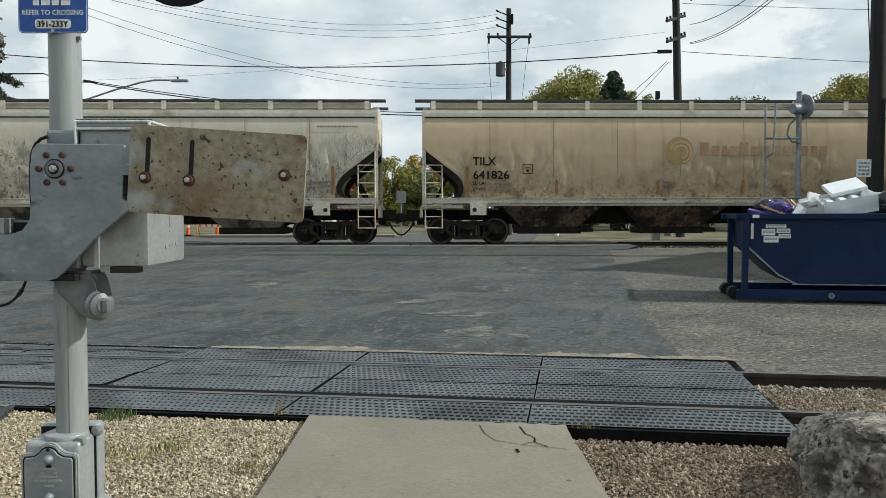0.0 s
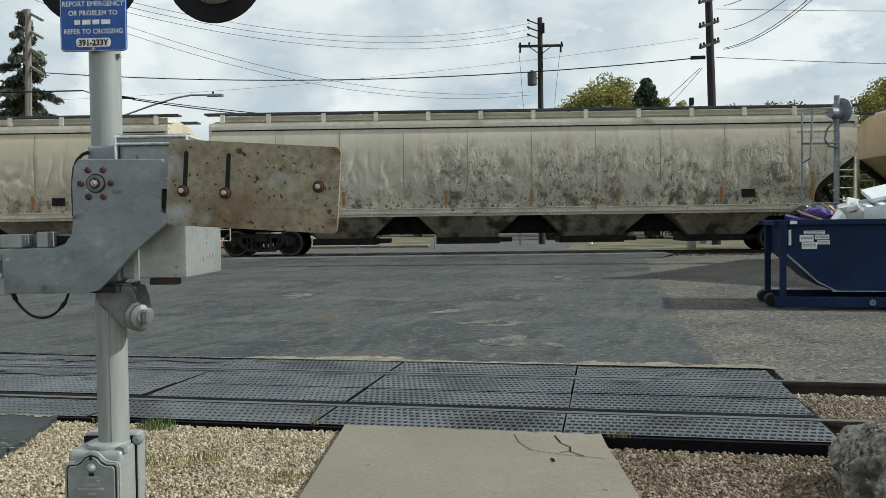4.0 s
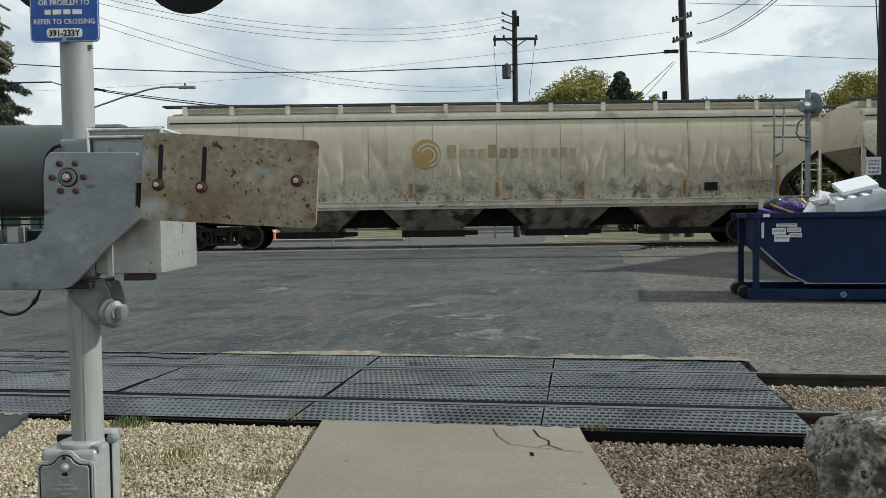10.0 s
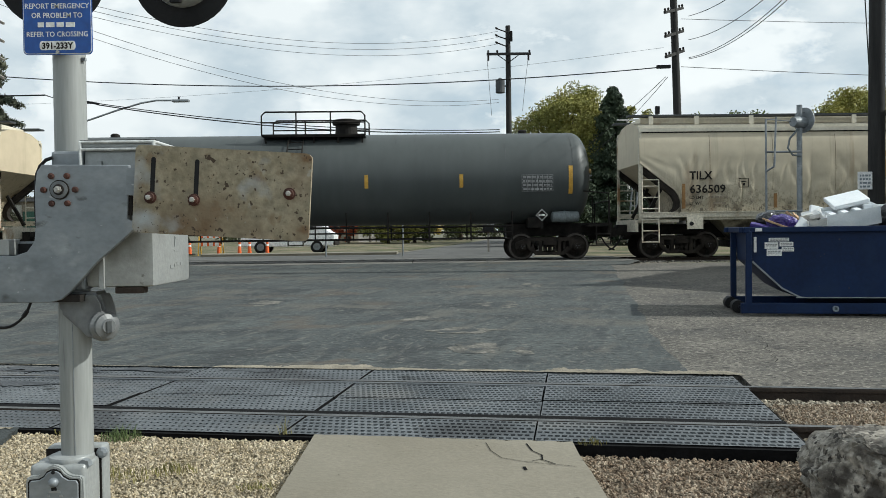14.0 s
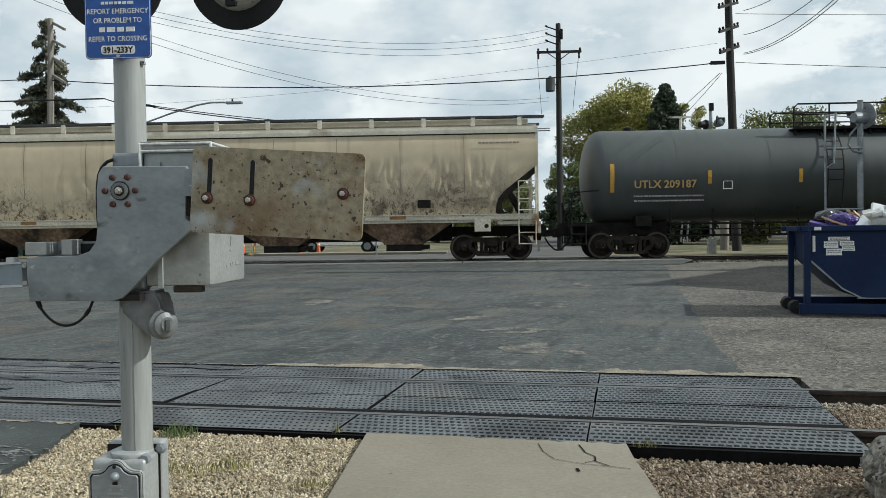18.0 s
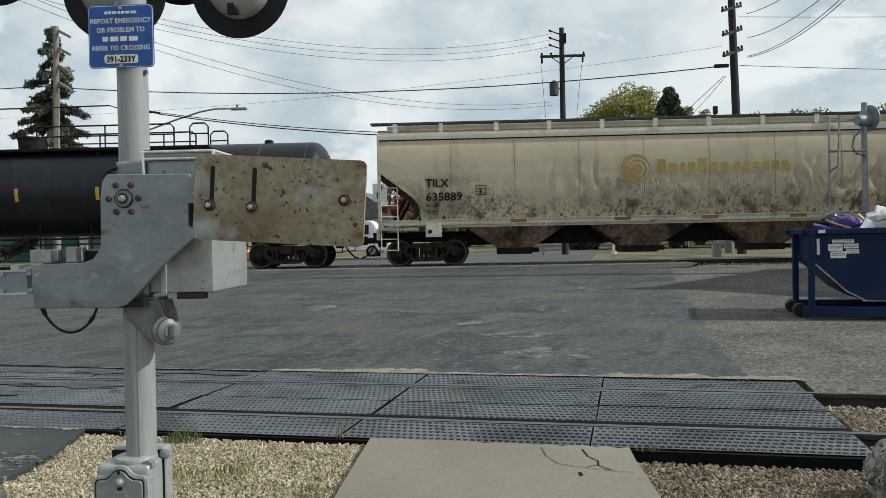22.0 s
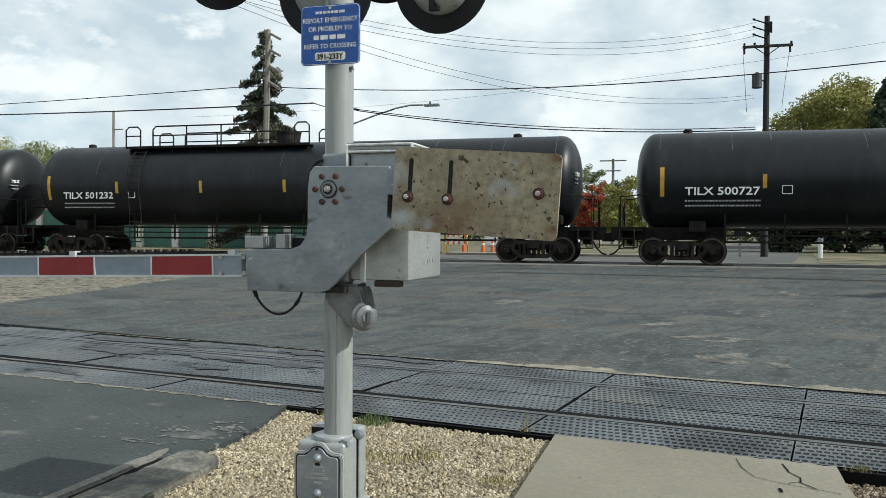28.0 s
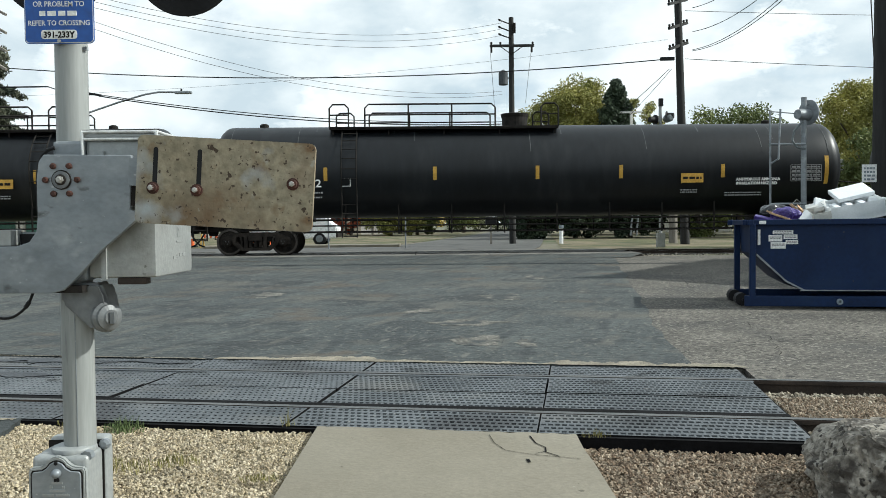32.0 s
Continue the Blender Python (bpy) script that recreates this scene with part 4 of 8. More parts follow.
def road_seam():
    """The joint where the lane was cut and paved again."""
    rng = random.Random(31)
    pts = [(0.44, 8.75), (0.52, 9.3), (0.66, 9.95), (0.80, 11.0), (0.98, 12.6), (1.06, 13.4)]
    bm = bmesh.new()
    fine = []
    for (x0, y0), (x1, y1) in zip(pts, pts[1:]):
        fine += [(x0 + (x1 - x0) * i / 10 + rng.uniform(-0.022, 0.022), y0 + (y1 - y0) * i / 10) for i in range(10)]
    for (x0, y0), (x1, y1) in zip(fine, fine[1:]):
        if rng.random() < 0.4:
            continue
        w = rng.uniform(0.0015, 0.006)
        bm.faces.new([bm.verts.new((x, y, rise(y) + 0.005)) for x, y in ((x0 - w, y0), (x0 + w, y0), (x1 + w, y1), (x1 - w, y1))])
    tagged(part("road_seam", bm, M["tar"]), "ragged dark paving joint in the road", "road joint", kind="stuff")


road_seam()

# ---- main line ----
YAW2, MAIN_Y, RAIL2 = 1.2, 28.45, 0.47
U2 = Vector((math.cos(radians(YAW2)), math.sin(radians(YAW2)), 0))
V2 = Vector((-U2.y, U2.x, 0))
O2 = Vector((0, MAIN_Y, 0))


def main_at(u, v, z):
    return O2 + U2 * u + V2 * v + Vector((0, 0, z))


for side in (-1, 1):
    rail_line("main_rail_near" if side < 0 else "main_rail_far", O2 + V2 * side * 0.755, U2, -220, 220, RAIL2, "worn steel rail of the main line")


def main_bed():
    for u0, u1 in ((-220, -13), (6.2, 220)):
        bm = bmesh.new()
        a = [main_at(u0, -2.6, 0.30), main_at(u1, -2.6, 0.30), main_at(u1, -1.7, 0.36), main_at(u0, -1.7, 0.36), main_at(u0, 1.8, 0.36), main_at(u1, 1.8, 0.36), main_at(u1, 3.0, 0.30), main_at(u0, 3.0, 0.30)]
        v = [bm.verts.new(p) for p in a]
        for q in ((0, 1, 2, 3), (3, 2, 5, 4), (4, 5, 6, 7)):
            bm.faces.new([v[i] for i in q])
        tagged(part("ballast", bm, M["ballast"]), "grey stone ballast under the main line", "ballast", kind="stuff")
    root = thing("main_crossing", pose(0, 0, 0), "pale concrete crossing panels set between the main line rails", "crossing panel", kind="structure")
    for v0, v1 in ((-2.35, -0.87), (-0.64, 0.64), (0.87, 2.3)):
        for k in range(8):
            u0 = -12.9 + k * 2.38
            bm = rbox((0, 0, 0), (2.36, v1 - v0, 0.2), 0.015)
            ob = part("panel", bm, M["concrete_old"], root)
            ob.matrix_local = Matrix.Translation(main_at(u0 + 1.19, (v0 + v1) / 2, RAIL2 - 0.105)) @ pose(0, 0, 0, 0, 0, YAW2)
    bm = bmesh.new()
    bm.faces.new([bm.verts.new(main_at(u, v, z)) for u, v, z in ((-12.95, -3.9, 0.404), (5.4, -3.9, 0.404), (6.15, -2.352, 0.461), (-12.95, -2.352, 0.461))])
    part("approach", bm, M["asphalt"], root, "asphalt ramped up to the panels")
    # sleepers where the bed is open
    me = bpy.data.meshes.new("sleeper")
    bm = box(bmesh.new(), (0, 0, 0), (0.22, 2.6, 0.12))
    bm.to_mesh(me)
    bm.free()
    me.materials.append(M["wood_pole"])
    ties = thing("sleepers", pose(0, 0, 0), "dark timber sleepers under the main line rails", "sleeper", kind="structure")
    for k in range(50):
        ob = new("sleeper", me)
        ob.parent = ties
        ob.matrix_local = Matrix.Translation(main_at(6.6 + k * 0.52, 0, 0.325)) @ pose(0, 0, 0, 0, 0, YAW2)


main_bed()
sheet("far_street", [(-9, 31.2), (3.2, 31.2), (4.2, 37), (8.5, 70), (25, 200), (18, 200), (2.0, 70), (-2.0, 42), (-5, 39), (-30, 38), (-30, 33.5), (-9, 33)], M["far_asphalt"], 0.0, "grey street running away beyond the main line", "road", drop=0.05)
sheet("far_lawn", [(4.6, 33.0), (60, 33.0), (90, 120), (16, 120), (8.9, 70)], M["grass"], -0.01, "mown grass beside the far street", "lawn", kind="stuff")
sheet("far_lawn", [(-4.5, 40.5), (-2.4, 43), (1.6, 70), (6, 120), (-90, 120), (-60, 40)], M["grass"], -0.01, "mown grass beside the far street", "lawn", kind="stuff")
bm = rbox((-6.6, 39.2, 0.43), (9.0, 1.6, 0.16), 0.02)
tagged(part("pavement", bm, M["concrete"]), "pale concrete pavement beyond the tracks", "pavement", kind="structure")


# ---- trains ----
def truck(parent, x, keyed):
    root = new("truck")
    root.parent = parent
    root.matrix_local = pose(x, 0, 0)
    for s in (-1, 1):
        bm = bmesh.new()
        y0, y1 = s * 1.03 - 0.07, s * 1.03 + 0.07
        # cast frame: top chord with pedestals, bottom chord, two columns
        prism(bm, [(-1.12, 0.36), (-1.12, 0.56), (-0.98, 0.62), (-0.70, 0.73), (0.70, 0.73), (0.98, 0.62), (1.12, 0.56), (1.12, 0.36), (1.03, 0.36), (1.03, 0.50), (0.77, 0.50), (0.72, 0.36), (0.66, 0.36), (0.62, 0.61), (-0.62, 0.61), (-0.66, 0.36), (-0.72, 0.36), (-0.77, 0.50), (-1.03, 0.50), (-1.03, 0.36)], y0, y1)
        prism(bm, [(-0.72, 0.36), (-0.60, 0.44), (-0.40, 0.25), (0.40, 0.25), (0.60, 0.44), (0.72, 0.36), (0.46, 0.15), (-0.46, 0.15)], y0, y1)
        box(bm, (-0.31, s * 1.03, 0.43), (0.11, 0.15, 0.40))
        box(bm, (0.31, s * 1.03, 0.43), (0.11, 0.15, 0.40))
        part("side_frame", bm, M["frame_grime_and_shade"], root, "dusty cast side frame")
        for k in (-0.16, 0.0, 0.16):
            bm = bmesh.new()
            lathe(bm, [(0.26 + q * 0.022, 0.070 if q % 2 else 0.052) for q in range(11)], 10, (0, 0, 1), (k, s * 1.06, 0))
            part("spring", bm, M["frame_grime_and_shade"], root)
        bm = box(bmesh.new(), (0, s * 1.09, 0.545), (0.44, 0.16, 0.13))
        part("bolster_end", bm, M["frame_grime_and_shade"], root)
        for k in (-0.9, 0.9):
            bm = bmesh.new()
            lathe(bm, [(0.0, 0.125), (0.11, 0.12), (0.12, 0.085), (0.16, 0.08), (0.165, 0.03)], 14, (0, s, 0), (k, s * 1.0, 0.43))
            cap = part("bearing", bm, M["frame_grime_and_shade"], root)
            for q in range(3):
                a = q * 2.094 + 0.5
                bm = bmesh.new()
                cyl(bm, (k + 0.05 * math.cos(a), s * 1.16, 0.43 + 0.05 * math.sin(a)), (k + 0.05 * math.cos(a), s * 1.18, 0.43 + 0.05 * math.sin(a)), 0.016, 6)
                part("cap_screw", bm, M["weld"], cap)
    bm = box(bmesh.new(), (0, 0, 0.55), (0.42, 1.9, 0.28))
    part("bolster", bm, M["dark_steel"], root)
    for k in (-0.9, 0.9):
        bm = bmesh.new()
        cyl(bm, (0, -1.0, 0), (0, 1.0, 0), 0.075, 8)
        for s in (-1, 1):
            lathe(bm, [(-0.075, 0.46), (-0.045, 0.455), (-0.045, 0.43), (0.055, 0.425), (0.06, 0.36), (0.03, 0.33), (0.035, 0.17), (0.07, 0.14), (0.07, 0.06)], 28, (0, s, 0), (0, s * 0.755, 0))
            for q in range(4):
                a = q * math.pi / 2 + 0.4
                box(bm, (0.25 * math.cos(a), s * 0.80, 0.25 * math.sin(a)), (0.07, 0.03, 0.07))
        bmesh.ops.recalc_face_normals(bm, faces=bm.faces[:])
        for f in bm.faces:
            c = f.calc_center_median()
            f.material_index = int(0.37 < math.hypot(c.x, c.z) < 0.45 and abs(c.y) > 0.79)
        ws = part("wheelset", bm, M["wheel"], root, smooth=True)
        ws.data.materials.append(M["wheel_rim"])
        ws.matrix_local = pose(k, 0, 0.43)
        keyed.append((ws, k))
    return root


def coupler(parent, x, s):
    bm = bmesh.new()
    box(bm, (x - s * 0.35, 0, 0.86), (0.75, 0.22, 0.2))
    box(bm, (x - s * 0.02, -0.03 * s, 0.86), (0.26, 0.34, 0.3))
    cyl(bm, (x - s * 0.55, 0, 0.86), (x - s * 0.8, 0, 0.86), 0.24, 10)
    part("coupler", bm, M["dark_steel"], parent)
    bm = bmesh.new()
    pts = [(x - s * 0.45, -0.3, 0.72), (x - s * 0.32, -0.32, 0.50), (x - s * 0.14, -0.33, 0.32), (x, -0.33, 0.28)]
    tube(bm, pts, 0.028)
    part("brake_hose", bm, M["black"], parent)


def rungs(bm, x0, x1, y, zs, r=0.014):
    for z in zs:
        cyl(bm, (x0, y, z), (x1, y, z), r, 6)


def stencil(parent, x, y, z, w, h, material, rows=1, gap=0.5, name="stencil", label="", seed=1):
    """Small writing that cannot be read, as bars."""
    rng = random.Random(seed)
    for r in range(rows):
        zz = z - r * h * (1 + gap)
        k = x
        while k < x + w:
            d = min(rng.uniform(0.5, 1.6) * h * 1.6, x + w - k)
            if d > h * 0.3:
                part(name, box(bmesh.new(), (k + d / 2, y, zz), (d, 0.006, h)), material, parent, label)
            k += d + h * 0.5


HOP_HALF = 10.35


def hopper_section(zb):
    prof = ((1.45, 1.47), (1.9, 1.555), (2.4, 1.60), (2.9, 1.615), (3.4, 1.60), (3.8, 1.56), (4.05, 1.50), (4.10, 1.50))

    def half(z):
        for (z0, w0), (z1, w1) in zip(prof, prof[1:]):
            if z0 <= z <= z1:
                return w0 + (w1 - w0) * (z - z0) / (z1 - z0)
        return prof[0][1]
    n = 22
    zs = [zb + (4.10 - zb) * i / n for i in range(n + 1)]
    left = [(-half(z), z) for z in zs]
    roof = [(-1.36, 4.14), (-1.30, 4.30), (-0.8, 4.46), (0, 4.52), (0.8, 4.46), (1.30, 4.30), (1.36, 4.14)]
    return left + roof + [(w, z) for (w, z) in ((-a, b) for a, b in reversed(left))]


def hopper_car(number, paint, bay, label, logo, keyed, seed, gates=2.1, dent=1.0, longer=0.0, mark_x=0.0, low_strips=False):
    root = thing("hopper_car", pose(0, 0, 0), label, "railway wagon", "wagons of the freight train")
    rng = random.Random(seed)
    H = HOP_HALF + longer
    bm = bmesh.new()
    end = [(-H, 3.08), (-H + 0.30, 2.85), (-H + 0.55, 2.66), (-H + 0.85, 2.43), (-H + 1.14, 2.20), (-H + 1.26, 2.03), (-H + 1.32, 1.85), (-H + 1.38, 1.45)]
    secs = end + [(x, 1.45) for x in np.linspace(-H + 1.45, H - 1.45, 390)] + [(-x, z) for x, z in reversed(end)]
    rings = [[bm.verts.new((x, y, z)) for y, z in hopper_section(zb)] for x, zb in secs]
    n = len(rings[0])
    for a, b in zip(rings, rings[1:]):
        for i in range(n):
            j = (i + 1) % n
            bm.faces.new((a[i], a[j], b[j], b[i]))
    bm.faces.new(rings[0][::-1])
    bm.faces.new(rings[-1])
    # sheet metal pushed out of shape: upright creases, deepest below the middle
    for v in bm.verts:
        if v.co.z < 4.0 and abs(v.co.y) > 1.4:
            x, z = v.co.x + seed * 13.7, v.co.z
            mask = min(1.0, max(0.0, (3.45 - z) / 0.9)) * min(1.0, max(0.0, (z - 1.5) / 0.15))
            patch = min(1.0, max(0.0, 0.75 + 1.9 * noise.noise((x * 0.33, z * 0.3, v.co.y))))
            bend = 0.55 * noise.noise((x * 0.9, z * 0.9, 3.0))
            w = noise.noise((x * 2.1 + bend * 1.8, z * 0.75 + bend, 7.0))
            crease = max(0.0, 1 - abs(w) / 0.17) ** 1.6
            fold = max(0.0, 1 - abs(noise.noise((x * 0.8 + z * 0.9, z * 0.8 - x * 0.3, 11.0))) / 0.12) ** 1.5
            d = dent * mask * patch * (0.050 * crease + 0.030 * fold) + 0.016 * mask * max(0.0, noise.noise((x * 1.6, z * 1.2, 5.0)))
            v.co.y -= math.copysign(d, v.co.y)
    bmesh.ops.recalc_face_normals(bm, faces=bm.faces[:])
    part("body", bm, paint, root, smooth=True)
    # flange round the open end below the slope; its dark colour stands for shade
    for e in (-1, 1):
        for s in (-1, 1):
            edge = [(H - 0.02, 3.06), (H - 0.55, 2.65), (H - 1.10, 2.22), (H - 1.24, 2.04), (H - 1.31, 1.84), (H - 1.30, 1.66), (H - 1.20, 1.55), (H - 1.02, 1.50)]
            inner = [(H - 0.02, 2.84), (H - 0.42, 2.53), (H - 0.97, 2.10), (H - 1.08, 1.98), (H - 1.15, 1.82), (H - 1.15, 1.70), (H - 1.10, 1.60), (H - 1.00, 1.53)]
            bm = bmesh.new()
            for y in (s * 1.535, s * 1.30):
                a = [bm.verts.new((e * x, y, z)) for x, z in edge]
                b = [bm.verts.new((e * x, y, z)) for x, z in inner]
                for k in range(len(a) - 1):
                    bm.faces.new((a[k], a[k + 1], b[k + 1], b[k]))
            bm.verts.ensure_lookup_table()
            m = len(edge)
            for k in range(m - 1):
                bm.faces.new([bm.verts[q] for q in (m + k, m + k + 1, 3 * m + k + 1, 3 * m + k)])
            bmesh.ops.recalc_face_normals(bm, faces=bm.faces[:])
            part("slope_flange", bm, M["frame_grime_and_shade"], root, "flange round the end opening, its shade put into the colour")
    # eave moulding, seams
    for s in (-1, 1):
        bm = box(bmesh.new(), (0, s * 1.50, 4.155), (2 * H + 0.02, 0.10, 0.12))
        box(bm, (0, s * 1.40, 4.27), (2 * H + 0.02, 0.16, 0.10))
        part("eave_rail", bm, M["trim_clean"], root, "pale eave rail")
        # thin dark strip just below the eave rail
        bm = box(bmesh.new(), (0, s * 1.505, 4.075), (2 * H - 0.1, 0.03, 0.03))
        part("eave_gap", bm, M["dark_steel"], root)
        for x in [-8.2 + 2.05 * i for i in range(9)]:
            bm = bmesh.new()
            line = [(w, z) for w, z in hopper_section(1.45)[:23] if 2.1 < z < 4.06]
            a, b = ([bm.verts.new((x + d, s * (0.008 - w), z)) for w, z in line] for d in (-0.009, 0.009))
            for k in range(len(line) - 1):
                bm.faces.new((a[k], b[k], b[k + 1], a[k + 1]))
            part("panel_seam", bm, M["seam"], root)
    # roof walk on brackets, hatch line
    for s in (-1, 1):
        bm = bmesh.new()
        box(bm, (0, s * 1.02, 4.66), (2 * H + 0.5, 0.42, 0.055))
        part("roof_walk", bm, M["walk_dark"], root)
        for x in [-10.0, -8.5, -6.7, -5.0, -3.3, -1.6, 0.1, 1.8, 3.5, 5.2, 6.9, 8.5, 10.0]:
            bm = box(bmesh.new(), (x, s * 1.22, 4.50), (0.14, 0.05, 0.27))
            part("walk_bracket", bm, M["trim_clean"], root)
    bm = box(bmesh.new(), (0, 0, 4.50), (2 * H - 0.5, 1.5, 0.26))
    part("roof_coaming", bm, M["trim_clean"], root)
    for i in range(14):
        bm = box(bmesh.new(), (-9.1 + 1.4 * i, 0, 4.69), (1.25, 0.66, 0.12))
        part("roof_hatch", bm, M["trim_clean"], root)
    # side sills and end platforms
    for s in (-1, 1):
        part("side_sill", box(bmesh.new(), (0, s * 1.50, 1.405), (2 * H, 0.16, 0.15)), M["trim_cream"], root, "grimy pale side sill")
        part("sill_lip", box(bmesh.new(), (0, s * 1.575, 1.493), (2 * H, 0.08, 0.024)), M["trim_cream"], root)
        part("sill_web", box(bmesh.new(), (0, s * 1.46, 1.287), (2 * H - 3.4, 0.10, 0.085)), M["trim_cream"], root)
    for e in (-1, 1):
        bm = box(bmesh.new(), (e * (H - 0.62), 0, 1.22), (1.35, 2.9, 0.10))
        box(bm, (e * (H + 0.05), 0, 1.05), (0.10, 2.7, 0.35))
        part("end_platform", bm, M["trim_cream"], root)
        bm = box(bmesh.new(), (e * 8.6, 0, 0.95), (4.6, 0.5, 0.34))
        part("centre_sill", bm, M["dark_steel"], root)
        for s in (-1, 1):
            bm = bmesh.new()
            box(bm, (e * (H - 0.03), s * 1.50, 2.75), (0.09, 0.09, 3.0))
            part("corner_post", bm, M["trim_cream"], root)
            bm = bmesh.new()
            xa, xb = e * (H - 0.08), e * (H - 0.62)
            for x in (xa, xb):
                cyl(bm, (x, s * 1.56, 0.52), (x, s * 1.56, 3.0 if x == xa else 2.55), 0.022, 6)
            rungs(bm, xa, xb, s * 1.56, [0.54, 0.90, 1.26, 1.62, 1.98, 2.34, 2.55], 0.018)
            part("ladder", bm, M["trim_cream"], root)
            bm = box(bmesh.new(), (e * (H - 1.78), s * 1.60, 1.16), (0.52, 0.04, 0.42))
            part("jacking_pad", bm, M["trim_cream"], root)
            cyl(b2 := bmesh.new(), (e * (H - 1.66), s * 1.625, 1.12), (e * (H - 1.66), s * 1.632, 1.12), 0.07, 12)
            part("jacking_hole", b2, M["black"], root)
            if not low_strips:
                bm = box(bmesh.new(), (e * (H - 1.42), s * 1.575, 2.06), (0.10, 0.05, 0.90))
                part("reflector", bm, M["rust_strip"], root, "faded orange reflector strip")
            bm = bmesh.new()
            box(bm, (e * (H - 0.75), s * 0.9, 2.05), (0.10, 0.10, 1.6), Euler((0, -e * 0.5, 0)).to_matrix())
            part("slope_brace", bm, M["dark_steel"], root)
        coupler(root, e * (H + 0.75), e)
        truck(root, e * (H - 1.5), keyed)
    for x in (-6.05, -2.75, 0.0, 2.75, 6.05):
        for s in (-1, 1):
            if low_strips:
                bm = box(bmesh.new(), (x, s * 1.582, 1.42), (0.52, 0.012, 0.10))
            else:
                bm = box(bmesh.new(), (x, s * 1.550, 1.84), (0.09, 0.04, 0.46))
            part("reflector", bm, M["rust_strip"], root)
    # hopper bays and outlet gates
    for x in (-6.15, -2.05, 2.05, 6.15):
        bm = bmesh.new()
        top = [(-1.72, -1.42), (1.72, -1.42), (1.72, 1.42), (-1.72, 1.42)]
        foot = 0.92 if gates > 1.5 else 0.58
        low = [(-foot, -0.72), (foot, -0.72), (foot, 0.72), (-foot, 0.72)]
        a = [bm.verts.new((x + p, q, 1.32)) for p, q in top]
        b = [bm.verts.new((x + p, q, 0.54)) for p, q in low]
        bm.faces.new(a)
        bm.faces.new(b[::-1])
        for i in range(4):
            j = (i + 1) % 4
            bm.faces.new((b[i], b[j], a[j], a[i]))
        bmesh.ops.recalc_face_normals(bm, faces=bm.faces[:])
        part("hopper_bay", bm, bay, root, "grimy rusted hopper bay")
        bm = box(bmesh.new(), (x, 0, 0.44), (gates, 1.5, 0.22))
        box(bm, (x + gates / 2, 0, 0.45), (gates * 0.4, 1.35, 0.14))
        part("outlet_gate", bm, M["dark_steel"], root)
        bm = box(bmesh.new(), (x, -1.03, 1.0), (0.5, 0.05, 0.14), Euler((radians(-47), 0, 0)).to_matrix())
        part("access_plate", bm, bay, root)
    bm = box(bmesh.new(), (0, 0, 0.96), (15.5, 0.40, 0.62))
    part("centre_sill", bm, M["dark_steel"], root)
    # writing
    y = -1.622
    tx = -H + 1.60 + mark_x
    writing("reporting_mark", "TILX", 0.37, pose(tx, y - 0.003, 2.545, *FRONT), M["ink"], root, bold=0.007, stretch=0.97)
    writing("car_number", number, 0.37, pose(tx, y - 0.003, 2.11, *FRONT), M["ink"], root, bold=0.007, stretch=1.06)
    for k, (word, dx) in enumerate((("LD LMT", 0.70), ("LT WT", 0.78))):
        writing("limit_mark", word, 0.13, pose(tx, -1.606, 1.92 - k * 0.19, *FRONT), M["ink"], root, bold=0.002, stretch=1.05)
        stencil(root, tx + dx, -1.600, 1.965 - k * 0.19, 0.55 - k * 0.08, 0.07, M["seam"], 1, seed=seed + k)
    bm = bmesh.new()
    for dx, dz, w, h in ((0, 0.14, 0.32, 0.02), (0, -0.14, 0.32, 0.02), (0.15, 0, 0.02, 0.28), (-0.15, 0, 0.02, 0.28), (0, 0.04, 0.16, 0.03), (0, -0.05, 0.07, 0.08)):
        box(bm, (tx + 1.76 + dx, y - 0.004, 2.42 + dz), (w, 0.006, h))
    part("stencil_box", bm, M["ink"], root)
    stencil(root, 8.0, -1.600, 2.02, 0.95, 0.055, M["seam"], 2, 1.6, seed=seed + 5)
    bm = box(bmesh.new(), (6.9, -1.575, 1.86), (0.42, 0.03, 0.26))
    part("data_plate", bm, M["ink"], root, "dark stencilled panel")
    stencil(root, H - 1.9, -1.60, 3.78, 1.3, 0.05, M["gold_grey"], 1, seed=seed + 9)
    # painted emblem as plain shapes
    if logo:
        lx, inks, size = logo
        bm = bmesh.new()
        n = 26
        bm.faces.new([bm.verts.new((lx + 0.42 * size * math.cos(2 * math.pi * i / n), -1.6185, 3.0 + 0.42 * size * math.sin(2 * math.pi * i / n))) for i in range(n)])
        part("emblem_disc", bm, M["gold"], root, "faded gold sun disc")
        for r in (0.17, 0.29):
            bm = bmesh.new()
            for i in range(16):
                a, b = math.pi * (0.9 - i / 12), math.pi * (0.9 - (i + 1) / 12)
                bm.faces.new([bm.verts.new((lx + 0.05 + q * size * math.cos(t), -1.6215, 2.97 + q * size * math.sin(t))) for q, t in ((r, a), (r + 0.05, a), (r + 0.05, b), (r, b))])
            part("emblem_ring", bm, paint, root)
        k = lx + 0.68
        for i, w in enumerate((0.25, 0.21, 0.13, 0.20, 0.23, 0.21, 0.21, 0.17, 0.19, 0.17, 0.17, 0.19, 0.18)):
            h = 0.42 if i in (0, 4) else 0.30
            w *= 1.14
            if i == 7:
                k += 0.06
            part("emblem_bar", rbox((k + w / 2, -1.6165, 2.86 + h / 2), (w, 0.006, h), 0.0025, seg=1), inks[(i > 3) + (i > 6)], root, "worn painted lettering bar")
            k += w + 0.10
    return root


